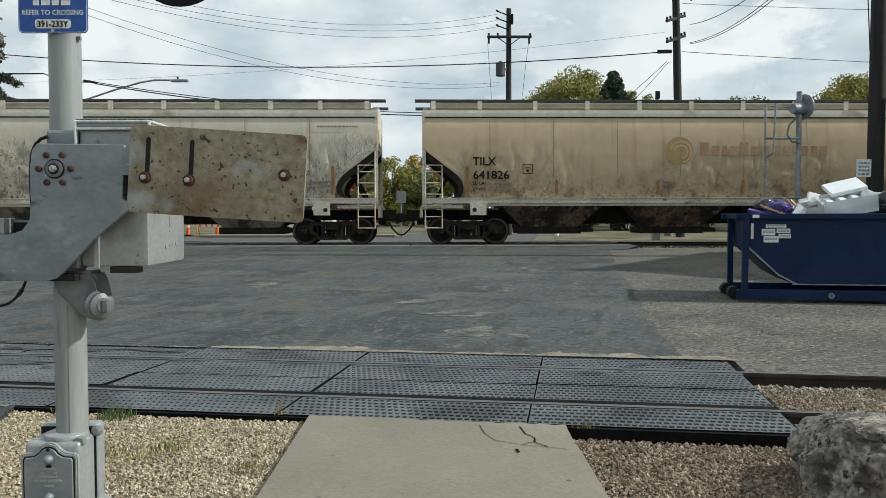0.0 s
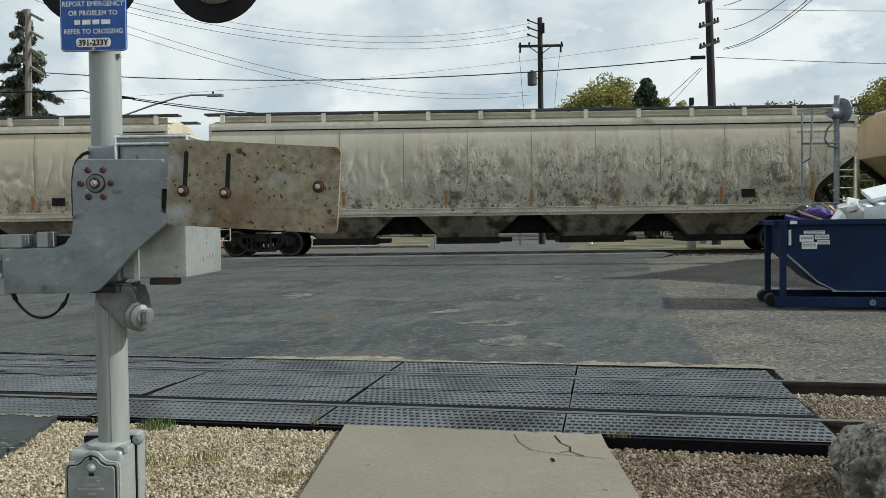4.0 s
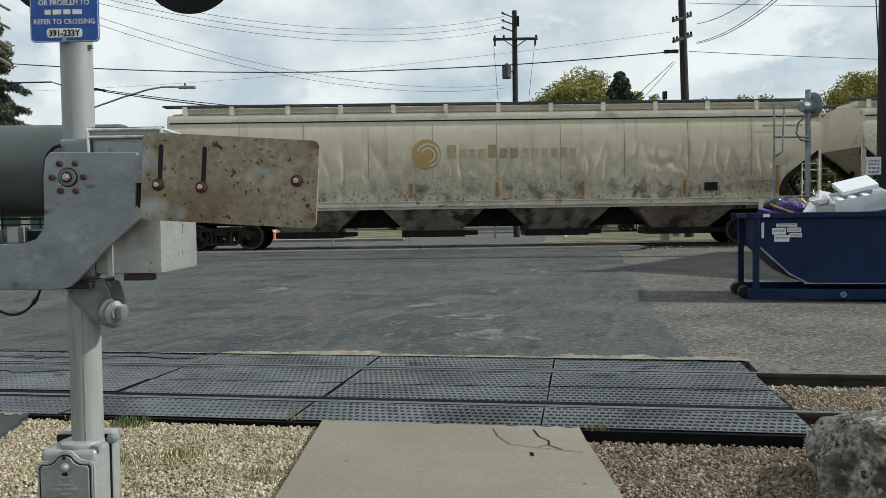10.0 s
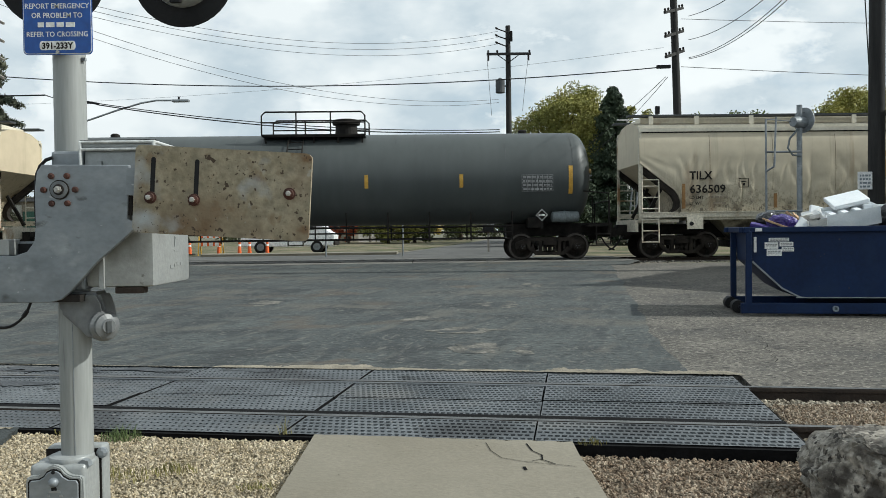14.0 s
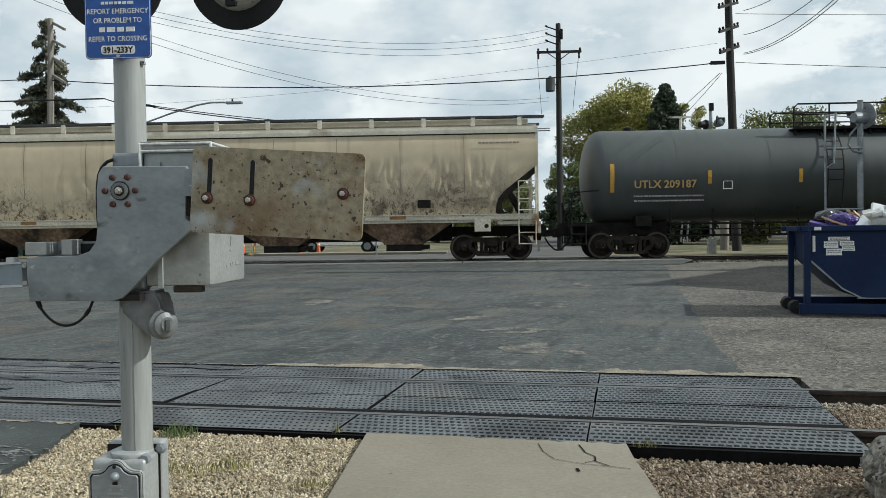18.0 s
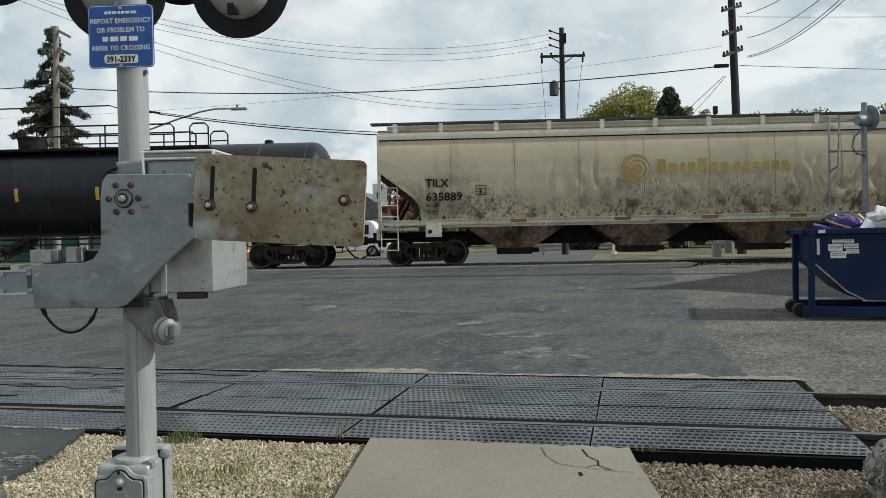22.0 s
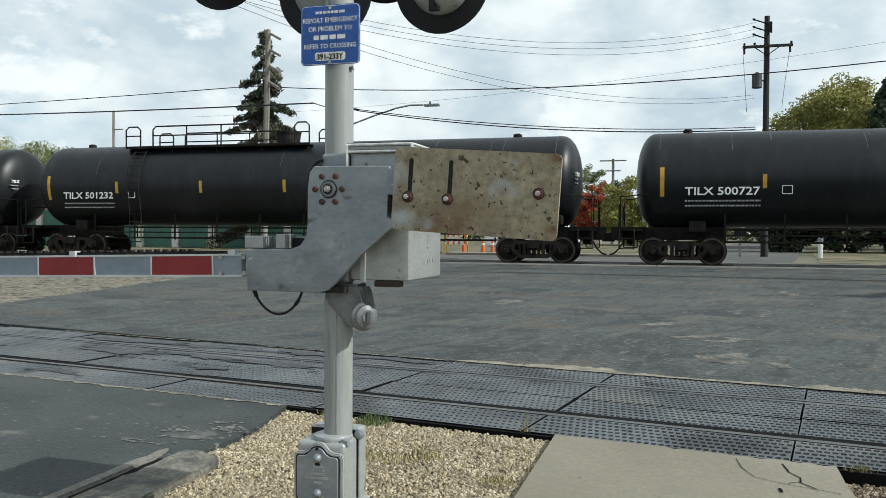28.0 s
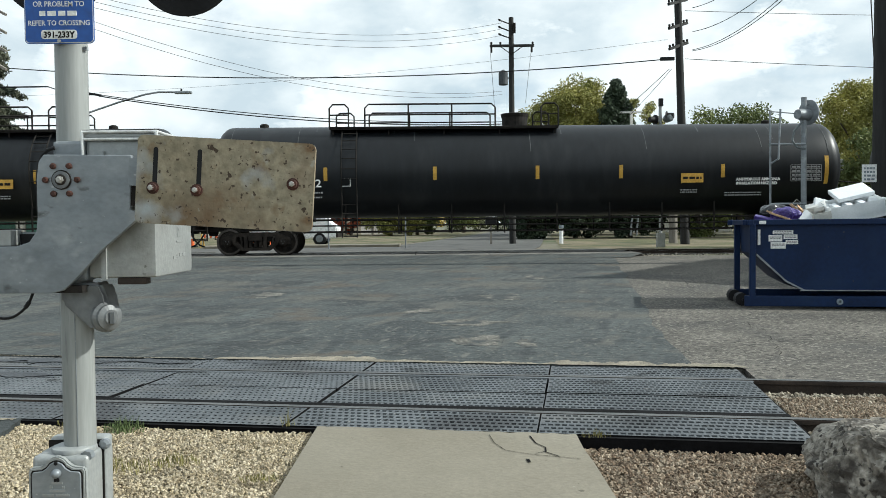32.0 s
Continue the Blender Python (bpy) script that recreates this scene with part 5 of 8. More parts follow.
def tank_car(number, half, paint, label, keyed, platform, text, seed, strips=(), deck=-0.20, chart=2.0):
    """half: half the tank's length. platform: span of the top walkway and the dome's place."""
    root = thing("tank_car", pose(0, 0, 0), label, "railway wagon", "wagons of the freight train")
    R, Z = 1.53, 2.72
    grey = paint == M["tank_grey"]
    bm = bmesh.new()
    prof = []
    n = 9
    for i in range(n + 1):
        a = math.pi / 2 * i / n
        prof.append((-half + 0.62 - 0.62 * math.cos(a), R * math.sin(a) ** 0.82))
    prof += [(x, R) for x in np.linspace(-half + 1.2, half - 1.2, 6)]
    prof += [(-h, r) for h, r in reversed(prof[: n + 1])]
    lathe(bm, prof, 56, (1, 0, 0), (0, 0, Z))
    bmesh.ops.recalc_face_normals(bm, faces=bm.faces[:])
    part("tank", bm, paint, root, smooth=True)
    rng = random.Random(seed)
    for x in [-half + 0.74, half - 0.74] + [(-half + 2.9) + i * (2 * half - 5.8) / 4 for i in range(5)]:
        bm = bmesh.new()
        k = 40
        for i in range(k):
            a, b = 2 * math.pi * i / k, 2 * math.pi * (i + 1) / k
            bm.faces.new([bm.verts.new((x + d, (R + 0.004) * math.sin(t), Z + (R + 0.004) * math.cos(t))) for d, t in ((-0.012, a), (0.012, a), (0.012, b), (-0.012, b))])
        part("weld_band", bm, paint, root)
        bm = bmesh.new()
        low = rng.uniform(0.75, 1.35)
        for i in range(10):
            p, q = 0.06 + (low - 0.06) * i / 10, 0.06 + (low - 0.06) * (i + 1) / 10
            bm.faces.new([bm.verts.new((x + d, -(R + 0.008) * math.sin(t), Z + (R + 0.008) * math.cos(t))) for d, t in ((-0.009, p), (0.009, p), (0.009, q), (-0.009, q))])
        part("chafed_seam", bm, M["weld"], root, "pale chafed ring seam")
    # scuffed upright streaks
    for i in range(5):
        bm = bmesh.new()
        x = rng.uniform(-half + 1.5, half - 1.5)
        a0 = rng.uniform(0.15, 0.4)
        a1 = a0 + rng.uniform(0.25, 0.7)
        w = rng.uniform(0.008, 0.022)
        for j in range(6):
            p, q = a0 + (a1 - a0) * j / 6, a0 + (a1 - a0) * (j + 1) / 6
            bm.faces.new([bm.verts.new((x + d, -(R + 0.006) * math.sin(t), Z + (R + 0.006) * math.cos(t))) for d, t in ((-w, p), (w, p), (w, q), (-w, q))])
        part("scuff", bm, M["weld"], root, "grey scuffed streak")
    # sills, ends
    for e in (-1, 1):
        bm = box(bmesh.new(), (e * (half - 1.0), 0, 0.98), (3.6, 0.62, 0.42))
        box(bm, (e * (half - 1.9), 0, 1.22), (0.5, 2.1, 0.34))
        part("stub_sill", bm, M["dark_steel"], root)
        bm = box(bmesh.new(), (e * (half + 0.15), 0, 1.10), (0.75, 2.7, 0.06))
        box(bm, (e * (half + 0.45), 0, 0.95), (0.08, 2.6, 0.25))
        part("end_platform", bm, M["dark_steel"], root)
        bm = bmesh.new()
        for s in (-1, 1):
            tube(bm, [(e * (half + 0.45), s * 1.3, 1.1), (e * (half + 0.45), s * 1.3, 2.15), (e * (half - 0.4), s * 1.42, 2.22)], 0.022, 6)
            for x in (half + 0.48, half + 0.02):
                cyl(bm, (e * x, s * 1.40, 0.48), (e * x, s * 1.40, 1.15), 0.02, 6)
            rungs(bm, e * (half + 0.48), e * (half + 0.02), s * 1.40, (0.5, 0.82), 0.018)
        tube(bm, [(e * (half + 0.5), -1.2, 1.1), (e * (half + 0.5), -1.2, 1.9), (e * (half + 0.5), 1.2, 1.9), (e * (half + 0.5), 1.2, 1.1)], 0.022, 6)
        part("end_handrail", bm, M["dark_steel"], root)
        coupler(root, e * (half + 0.85), e)
        truck(root, e * (half - 1.45), keyed)
        for s in (-1, 1):
            bm = bmesh.new()
            k = 10
            a0, a1 = 1.36, 1.96
            for i in range(k):
                p, q = a0 + (a1 - a0) * i / k, a0 + (a1 - a0) * (i + 1) / k
                bm.faces.new([bm.verts.new((e * (half - 0.82) + d, s * (R + 0.007) * math.sin(t), Z + (R + 0.007) * math.cos(t))) for d, t in ((-0.065, p), (0.065, p), (0.065, q), (-0.065, q))])
            part("reflector", bm, M["yellow"], root, "amber reflector strip")
    bm = bmesh.new()
    lathe(bm, [(-0.46, 0.10), (-0.42, 0.17), (-0.02, 0.19), (0.0, 0.205), (0.02, 0.19), (0.42, 0.17), (0.46, 0.10)], 18, (1, 0, 0), (half - 0.95, -1.12, 1.40))
    part("brake_reservoir", bm, M["walk_grey"] if grey else M["dark_steel"], root, smooth=True)
    # reflectors along the side
    for x in strips or [k * half / 10.4 for k in (-6.6, -3.1, 0.2, 2.9, 6.2)]:
        bm = bmesh.new()
        bm.faces.new([bm.verts.new((x + d, -(R + 0.007) * math.sin(t), Z + (R + 0.007) * math.cos(t))) for d, t in ((-0.06, 1.66), (0.06, 1.66), (0.06, 1.52), (-0.06, 1.52))])
        bm.faces.new([bm.verts.new((x + d, -(R + 0.007) * math.sin(t), Z + (R + 0.007) * math.cos(t))) for d, t in ((-0.06, 1.80), (0.06, 1.80), (0.06, 1.66), (-0.06, 1.66))])
        part("reflector", bm, M["yellow"], root)
    # low side rails
    for s in (-1, 1):
        bm = bmesh.new()
        x0, x1 = -half + 2.7, half - 2.7
        for z in (0.72, 0.93):
            cyl(bm, (x0, s * 1.30, z), (x1, s * 1.30, z), 0.024, 6)
        cyl(bm, (x0, s * 1.2, 1.12), (x1, s * 1.2, 1.12), 0.03, 6)
        m = 9
        for i in range(m + 1):
            x = x0 + (x1 - x0) * i / m
            cyl(bm, (x, s * 1.30, 0.66), (x, s * 1.30, 1.6), 0.026, 6)
        part("side_handrail", bm, M["dark_steel"], root)
    # top walkway with rails, dome and ladder
    p0, p1, dome, step = platform
    R += deck
    bm = box(bmesh.new(), ((p0 + p1) / 2, 0, Z + R + 0.03), (p1 - p0, 2.2, 0.03))
    for s in (-1, 1):
        box(bm, ((p0 + p1) / 2, s * 1.08, Z + R + 0.045), (p1 - p0, 0.04, 0.09))
    for x in np.linspace(p0 + 0.1, p1 - 0.1, 5):
        box(bm, (x, -0.95, Z + R - 0.22), (0.05, 0.06, 0.45))
        box(bm, (x, 0.95, Z + R - 0.22), (0.05, 0.06, 0.45))
    part("walkway", bm, M["dark_steel"], root)
    zt = Z + R + 0.05
    spans = [(p0, p1)]
    if p1 - p0 > 5:
        spans = [(p0, p0 + 0.62), (p0 + 1.15, dome - 0.75), (dome + 0.75, p1)] if dome - p0 > p1 - dome else [(p0, dome - 0.7), (dome + 0.75, p1 - 1.15), (p1 - 0.62, p1)]
    for s in (-1, 1):
        y = s * 1.08
        for a, b in spans:
            bm = bmesh.new()
            tube(bm, [(a, y, zt), (a, y, zt + 0.64), (a + 0.12, y, zt + 0.76), (b - 0.12, y, zt + 0.76), (b, y, zt + 0.64), (b, y, zt)], 0.028, 6)
            m = max(1, round((b - a) / 1.25))
            cyl(bm, (a, y, zt + 0.42), (b, y, zt + 0.42), 0.024, 6)
            for i in range(1, m):
                x = a + (b - a) * i / m
                cyl(bm, (x, y, zt), (x, y, zt + 0.76), 0.026, 6)
            part("walkway_rail", bm, M["dark_steel"], root)
    bm = bmesh.new()
    lathe(bm, [(-0.2, 0.40), (0.42, 0.36 if grey else 0.44), (0.46, 0.46), (0.60 if grey else 0.54, 0.48), (0.64 if grey else 0.57, 0.3)], 24, (0, 0, 1), (dome, 0, Z + R + 0.05))
    part("dome", bm, M["dark_steel"], root)
    R -= deck
    for x in (-half + 1.6, half - 2.2):
        bm = bmesh.new()
        lathe(bm, [(-0.05, 0.15), (0.09, 0.15), (0.13, 0.08)], 12, (0, 0, 1), (x, 0, Z + R))
        part("valve_cap", bm, M["dark_steel"], root)
    bm = bmesh.new()
    for dx in (-0.24, 0.24):
        pts = [(step + dx, -(R + 0.10) * math.sin(t), Z + (R + 0.10) * math.cos(t)) for t in np.linspace(0.5, 1.75, 10)] + [(step + dx, -1.45, 1.6), (step + dx, -1.45, 0.55)]
        tube(bm, pts, 0.02, 6)
    for t in np.linspace(0.55, 1.75, 7):
        cyl(bm, (step - 0.24, -(R + 0.10) * math.sin(t), Z + (R + 0.10) * math.cos(t)), (step + 0.24, -(R + 0.10) * math.sin(t), Z + (R + 0.10) * math.cos(t)), 0.016, 6)
    rungs(bm, step - 0.24, step + 0.24, -1.45, (0.58, 0.95, 1.32, 1.6), 0.016)
    part("ladder", bm, M["dark_steel"], root)
    # markings
    y = -(R + 0.012)
    mark, extra = text
    col = M["white"] if paint == M["tank_black"] else M["gold"]
    tx = -half + (1.50 if paint == M["tank_grey"] else 1.5)
    writing("reporting_mark", mark + " " + number, 0.34, pose(tx, y - 0.012, Z - (0.46 if grey else 0.54), *FRONT), col, root, bold=0.006, stretch=1.0 if grey else 1.20)
    stencil(root, tx, y + 0.05, Z - 0.72, 2.2, 0.05, M["grey_mark"], 2, 2.0, seed=seed)
    bm = bmesh.new()
    for dz in (0.12, -0.12):
        box(bm, (tx + 2.95, y - 0.002, Z - 0.40 + dz), (0.30, 0.005, 0.018))
    for dx in (0.14, -0.14):
        box(bm, (tx + 2.95 + dx, y - 0.002, Z - 0.40), (0.018, 0.005, 0.24))
    part("stencil_box", bm, M["white"], root)
    # data panel of small figures
    bm = bmesh.new()
    px = half - chart
    zc = Z - 0.15
    box(bm, (px + 0.5, y + 0.012, zc - 0.05), (1.0, 0.01, 0.012))
    for r in range(5):
        box(bm, (px + 0.5, y + 0.004, zc + 0.18 - r * 0.13), (1.0, 0.006, 0.016))
    for c in range(7):
        box(bm, (px + c * 0.1667, y + 0.004, zc - 0.08), (0.014, 0.006, 0.52))
    part("data_table", bm, M["grey_mark"], root, "white stencilled inspection table")
    stencil(root, px + 0.04, y + 0.002, zc + 0.115, 0.92, 0.055, M["grey_mark"], 4, 1.36, seed=seed + 3)
    if extra:
        late = 0.7 if platform[0] > -1.5 and half > 10.42 else 0.0
        shift = 0.0 if late else 0.32
        bm = box(bmesh.new(), (half - 5.2 + 2 * late, y + 0.012, Z - 0.36), (0.72, 0.008, 0.30))
        part("notice", bm, M["yellow"], root, "amber notice panel")
        stencil(root, half - 5.50 + 2 * late, y + 0.004, Z - 0.36, 0.60, 0.08, M["ink"], 1, seed=seed + 7, name="notice_bars")
        stencil(root, half - 5.55 + 2 * late, y + 0.14, Z - 0.74, 0.55, 0.04, M["grey_mark"], 2, 0.8, seed=seed + 8)
        writing("warning", "ANHYDROUS AMMONIA\nINHALATION HAZARD", 0.128, pose(half - 4.1 + late + shift, y - 0.004, Z - 0.46, *FRONT), M["white"], root, bold=0.004, stretch=1.0)
        stencil(root, half - 4.1 + late, y + 0.16, Z - 0.84, 1.2, 0.04, M["grey_mark"], 2, 1.0, seed=seed + 9)
    bm = box(bmesh.new(), (0, 0, 0), (0.27, 0.012, 0.27), Euler((0, radians(45), 0)).to_matrix())
    pl = part("hazard_placard", bm, M["white"], root, "white diamond hazard placard")
    pl.matrix_local = pose(half - 1.75, -1.42, 1.46)
    bm = prism(bmesh.new(), [(-0.165, 0.02), (0.165, 0.02), (0.0, 0.17)], -0.011, -0.007) if not grey else box(bmesh.new(), (0, -0.008, 0), (0.235, 0.006, 0.235), Euler((0, radians(45), 0)).to_matrix())
    part("placard_panel", bm, M["ink"], pl, "black panel of the placard")
    stencil(pl, -0.11, -0.0125, 0.0, 0.22, 0.06, M["white"] if grey else M["ink"], 1, seed=seed, name="placard_bars")
    # small mark on the round end
    writing("end_mark", mark, 0.17, pose(half - 0.10, -1.05, Z + 0.12, 90, 0, 82), col, root, depth=0.04, bold=0.003)
    stencil_end = bmesh.new()
    for k, w in enumerate((0.5, 0.42)):
        box(stencil_end, (half - 0.09, -0.86 + 0.04 * k, Z + 0.02 - 0.13 * k), (0.07, w, 0.04))
    part("end_mark_bars", stencil_end, M["grey_mark"], root)
    bm = box(bmesh.new(), (half - 1.75, -1.38, 1.25), (0.06, 0.04, 0.5))
    part("placard_post", bm, M["dark_steel"], root)
    return root


# car centres along the line at the start, front to rear
wheels = []
train = []


def build_train():
    def hop(centre, number, paint, bay, label, logo, seed, gates=2.1, **more):
        keyed = []
        train.append((hopper_car(number, paint, bay, label, logo, keyed, seed, gates, **more), centre))
        wheels.extend(keyed)

    def tank(centre, number, half, paint, label, platform, text, seed, **more):
        keyed = []
        train.append((tank_car(number, half, paint, label, keyed, platform, text, seed, **more), centre))
        wheels.extend(keyed)
    hop(9.75, "641826", M["hop_tan"], M["bay"], "tan covered hopper wagon with scuffed lower panels", (-2.10, (M["gold_red"], M["gold_red"], M["gold_red"]), 1.08), 11, dent=0.9)
    hop(-12.40, "636390", M["hop_grey"], M["bay_pale"], "pale grey covered hopper wagon with black scuffs and rust", None, 12, dent=0.8)
    hop(-34.58, "636509", M["hop_cream"], M["bay_pale"], "cream covered hopper wagon with gold sun emblem", (-2.25, (M["gold_pale"], M["gold_dark"], M["gold_pale"]), 1.12), 13, dent=0.9, longer=0.12)
    tank(-55.2, "209187", 8.75, M["tank_grey"], "dark grey tank wagon with short top walkway", (-2.05, 1.3, 0.6, -0.95), ("UTLX", False), 14, strips=(-4.85, -2.0, 1.35, 4.4), deck=-0.16, chart=2.4)
    hop(-76.05, "635889", M["hop_buff"], M["bay_brown"], "buff covered hopper wagon with gold emblem and dark grime", (-2.33, (M["gold_thin"], M["gold_thin"], M["gold_thin"]), 1.1), 15, 1.15, dent=1.25, longer=0.20, mark_x=-0.06, low_strips=True)
    tank(-98.75, "500727", 10.45, M["tank_black"], "black pressure tank wagon with long top walkway", (-1.1, 6.5, -0.05, 5.75), ("TILX", True), 16)
    tank(-121.4, "501232", 10.4, M["tank_black"], "black pressure tank wagon with hazard lettering", (-6.5, 0.95, -0.36, -5.85), ("TILX", True), 17)
    tank(-143.3, "501209", 10.25, M["tank_black"], "black pressure tank wagon with curved top rails", (-0.6, 7.0, 0.45, 6.2), ("TILX", True), 18)


build_train()


# ---- crossing signal with gate ----
MX, MY = -1.712, 3.85


def crossing_signal():
    root = thing("crossing_signal", pose(MX, MY, 0), "aluminium crossing mast with gate mechanism, blue notice and signal heads", "crossing signal")
    bm = bmesh.new()
    cyl(bm, (0, 0, 0.40), (0, 0, 3.9), 0.070, 32)
    mast = part("mast", bm, M["mast"], root, smooth=True)
    bm = box(bmesh.new(), (0.255 * 0.0695, -0.967 * 0.0695, 0.83), (0.004, 0.004, 0.74))
    part("mast_seam", bm, M["galv"], mast)
    # split cast base: front box with cover, flange, rear half, flared foot
    cx = -0.042
    bm = rbox((cx, -0.035, 0.255), (0.250, 0.170, 0.350), 0.022, seg=3)
    part("base_box", bm, M["alu"], root, smooth=True)
    bm = rbox((cx, -0.015, 0.400), (0.235, 0.130, 0.075), 0.026, seg=3)
    part("base_shoulder", bm, M["alu"], root, smooth=True)
    bm = rbox((cx, 0.0535, 0.24), (0.256, 0.007, 0.44), 0.002)
    part("flange_gap", bm, M["dark_steel"], root)
    bm = rbox((cx + 0.004, 0.100, 0.235), (0.268, 0.085, 0.475), 0.024, seg=3)
    part("base_rear", bm, M["alu"], root, smooth=True)
    bm = bmesh.new()
    box(bm, (cx + 0.01, 0.03, 0.055), (0.38, 0.30, 0.13), None, 0.72)
    bmesh.ops.bevel(bm, geom=bm.edges[:], offset=0.012, segments=2, affect="EDGES")
    part("flared_foot", bm, M["alu"], root, smooth=True)
    bm = bmesh.new()
    lathe(bm, [(0.425, 0.096), (0.440, 0.099), (0.450, 0.095), (0.454, 0.082), (0.458, 0.075)], 28, (0, 0, 1), (-0.022, -0.012, 0))
    part("collar", bm, M["alu"], root, smooth=True)
    bm = bmesh.new()
    cyl(bm, (0.068, -0.062, 0.422), (0.068, -0.100, 0.422), 0.026, 6)
    part("clamp_bolt", bm, M["galv"], root, "hexagonal clamp bolt head")
    arch = [(-0.127, 0.155), (-0.118, 0.145), (0.118, 0.145), (0.127, 0.155), (0.127, 0.372), (0.118, 0.386), (0.075, 0.389)]
    arch += [(0.052 * math.cos(radians(a)), 0.388 + 0.049 * math.sin(radians(a))) for a in (20, 50, 75, 90, 105, 130, 160)]
    arch += [(-0.075, 0.389), (-0.118, 0.386), (-0.127, 0.372)]
    bm = prism(bmesh.new(), [(x + cx, z) for x, z in arch], -0.150, -0.118)
    bmesh.ops.bevel(bm, geom=[e for e in bm.edges], offset=0.006, segments=2, affect="EDGES")
    cover = part("cover", bm, M["alu"], root, "cast cover plate", smooth=True)
    bm = prism(bmesh.new(), [(x * 0.905 + cx, 0.27 + (z - 0.27) * 0.905) for x, z in arch], -0.1525, -0.148)
    part("gasket_groove", bm, M["dark_steel"], cover)
    bm = prism(bmesh.new(), [(x * 0.855 + cx, 0.27 + (z - 0.27) * 0.865) for x, z in arch], -0.158, -0.148)
    bmesh.ops.bevel(bm, geom=[e for e in bm.edges], offset=0.003, segments=1, affect="EDGES")
    part("raised_panel", bm, M["galv"], cover)
    for z in (0.365, 0.195):
        bm = bmesh.new()
        lathe(bm, [(0, 0.021), (0.014, 0.021), (0.024, 0.015), (0.030, 0.005)], 14, (0, -1, 0), (cx + 0.003, -0.156, z))
        bolt = part("cover_bolt", bm, M["galv"], cover, smooth=True)
        bm = bmesh.new()
        lathe(bm, [(0, 0.013), (0.003, 0.013)], 10, (0, -1, 0), (cx + 0.003, -0.157, z - 0.032))
        part("bolt_socket", bm, M["black"], bolt)
    bm = bmesh.new()
    lathe(bm, [(0, 0.009), (0.004, 0.008)], 10, (0, -1, 0), (cx, -0.157, 0.408))
    part("key_hole", bm, M["black"], cover)
    for dx, dz, w in ((0.005, 0.322, 0.050), (-0.022, 0.305, 0.012), (0.033, 0.303, 0.012), (0.005, 0.287, 0.068), (-0.035, 0.268, 0.05), (0.028, 0.268, 0.06), (0.005, 0.246, 0.04)):
        bm = box(bmesh.new(), (dx + cx, -0.159, dz), (w, 0.005, 0.010))
        part("cast_bar", bm, M["alu"], cover)
    for dx, dy, dz in ((0.062, -0.075, 0.418), (0.092, 0.06, 0.44), (-0.155, -0.03, 0.395)):
        bm = bmesh.new()
        lathe(bm, [(0, 0.026), (0.018, 0.026), (0.026, 0.012)], 8, (0, -1, 0), (dx, dy, dz))
        part("base_bolt", bm, M["galv"], root)
    bm = rbox((0.03, 0.06, -0.03), (0.50, 0.46, 0.08), 0.02)
    part("footing", bm, M["concrete_old"], root)
    # blue notice
    sx, sz = -0.010, 2.404
    def rounded(w, h, r, y0, y1, x=sx, z=sz):
        pts = []
        for cx, cz, a0 in ((w / 2 - r, h / 2 - r, 0), (-w / 2 + r, h / 2 - r, 90), (-w / 2 + r, -h / 2 + r, 180), (w / 2 - r, -h / 2 + r, 270)):
            pts += [(x + cx + r * math.cos(radians(a0 + t)), z + cz + r * math.sin(radians(a0 + t))) for t in (0, 22, 45, 68, 90)]
        return prism(bmesh.new(), pts, y0, y1)
    bm = rounded(0.308, 0.288, 0.020, -0.089, -0.085)
    sign = part("notice", bm, M["blue_sign"], root, "blue emergency notice with a thin white border")
    part("notice_border", rounded(0.302, 0.282, 0.018, -0.0900, -0.0885), M["white"], sign)
    bm = rounded(0.296, 0.276, 0.016, -0.0920, -0.0895)
    part("notice_face", bm, M["blue_sign"], sign)
    for k, (txt, size) in enumerate((("REPORT EMERGENCY", 0.0330), ("OR PROBLEM TO", 0.0330), (None, 0), ("REFER TO CROSSING", 0.0322))):
        z = sz + 0.060 - k * 0.0415
        if txt:
            writing("notice_text", txt, size, pose(sx, -0.0932, z, *FRONT), M["white"], sign, "CENTER", 0.0006, bold=0.0002, stretch=0.90)
        else:
            stencil(sign, sx - 0.085, -0.0925, z + 0.011, 0.17, 0.021, M["white"], seed=3, name="notice_bars")
    stencil(sign, sx - 0.075, -0.0925, sz + 0.108, 0.15, 0.012, M["white"], seed=4, name="notice_bars")
    bm = rounded(0.158, 0.040, 0.012, -0.0940, -0.0915, sx, sz - 0.104)
    part("number_label", bm, M["white"], sign)
    writing("number_text", "391-233Y", 0.038, pose(sx, -0.0955, sz - 0.118, *FRONT), M["ink"], sign, "CENTER", 0.0005, bold=0.0012, stretch=0.92)
    for dz in (0.129, -0.133):
        bm = bmesh.new()
        cyl(bm, (sx, -0.091, sz + dz), (sx, -0.097, sz + dz), 0.008, 8)
        part("notice_bolt", bm, M["steel"], sign)
    bm = box(bmesh.new(), (0, -0.03, sz + 0.03), (0.10, 0.10, 0.05))
    part("notice_clamp", bm, M["galv"], root)
    bm = box(bmesh.new(), (0.075, -0.02, sz - 0.152), (0.016, 0.02, 0.014))
    part("clamp_screw", bm, M["galv"], root)

    # gate mechanism: bracket plate with the hub
    o = lambda x, z: (x - MX, z)
    yb = 3.70 - MY
    pts = [o(-1.795, 1.735), o(-1.772, 1.766), o(-1.389, 1.760), o(-1.40, 1.523), o(-1.345, 1.500), o(-1.53, 1.344), o(-1.60, 1.268), o(-1.66, 1.205), o(-1.70, 1.172), o(-1.75, 1.160), o(-2.129, 1.163), o(-2.138, 1.364), o(-1.90, 1.367), o(-1.845, 1.385), o(-1.812, 1.43), o(-1.805, 1.50), o(-1.805, 1.66)]
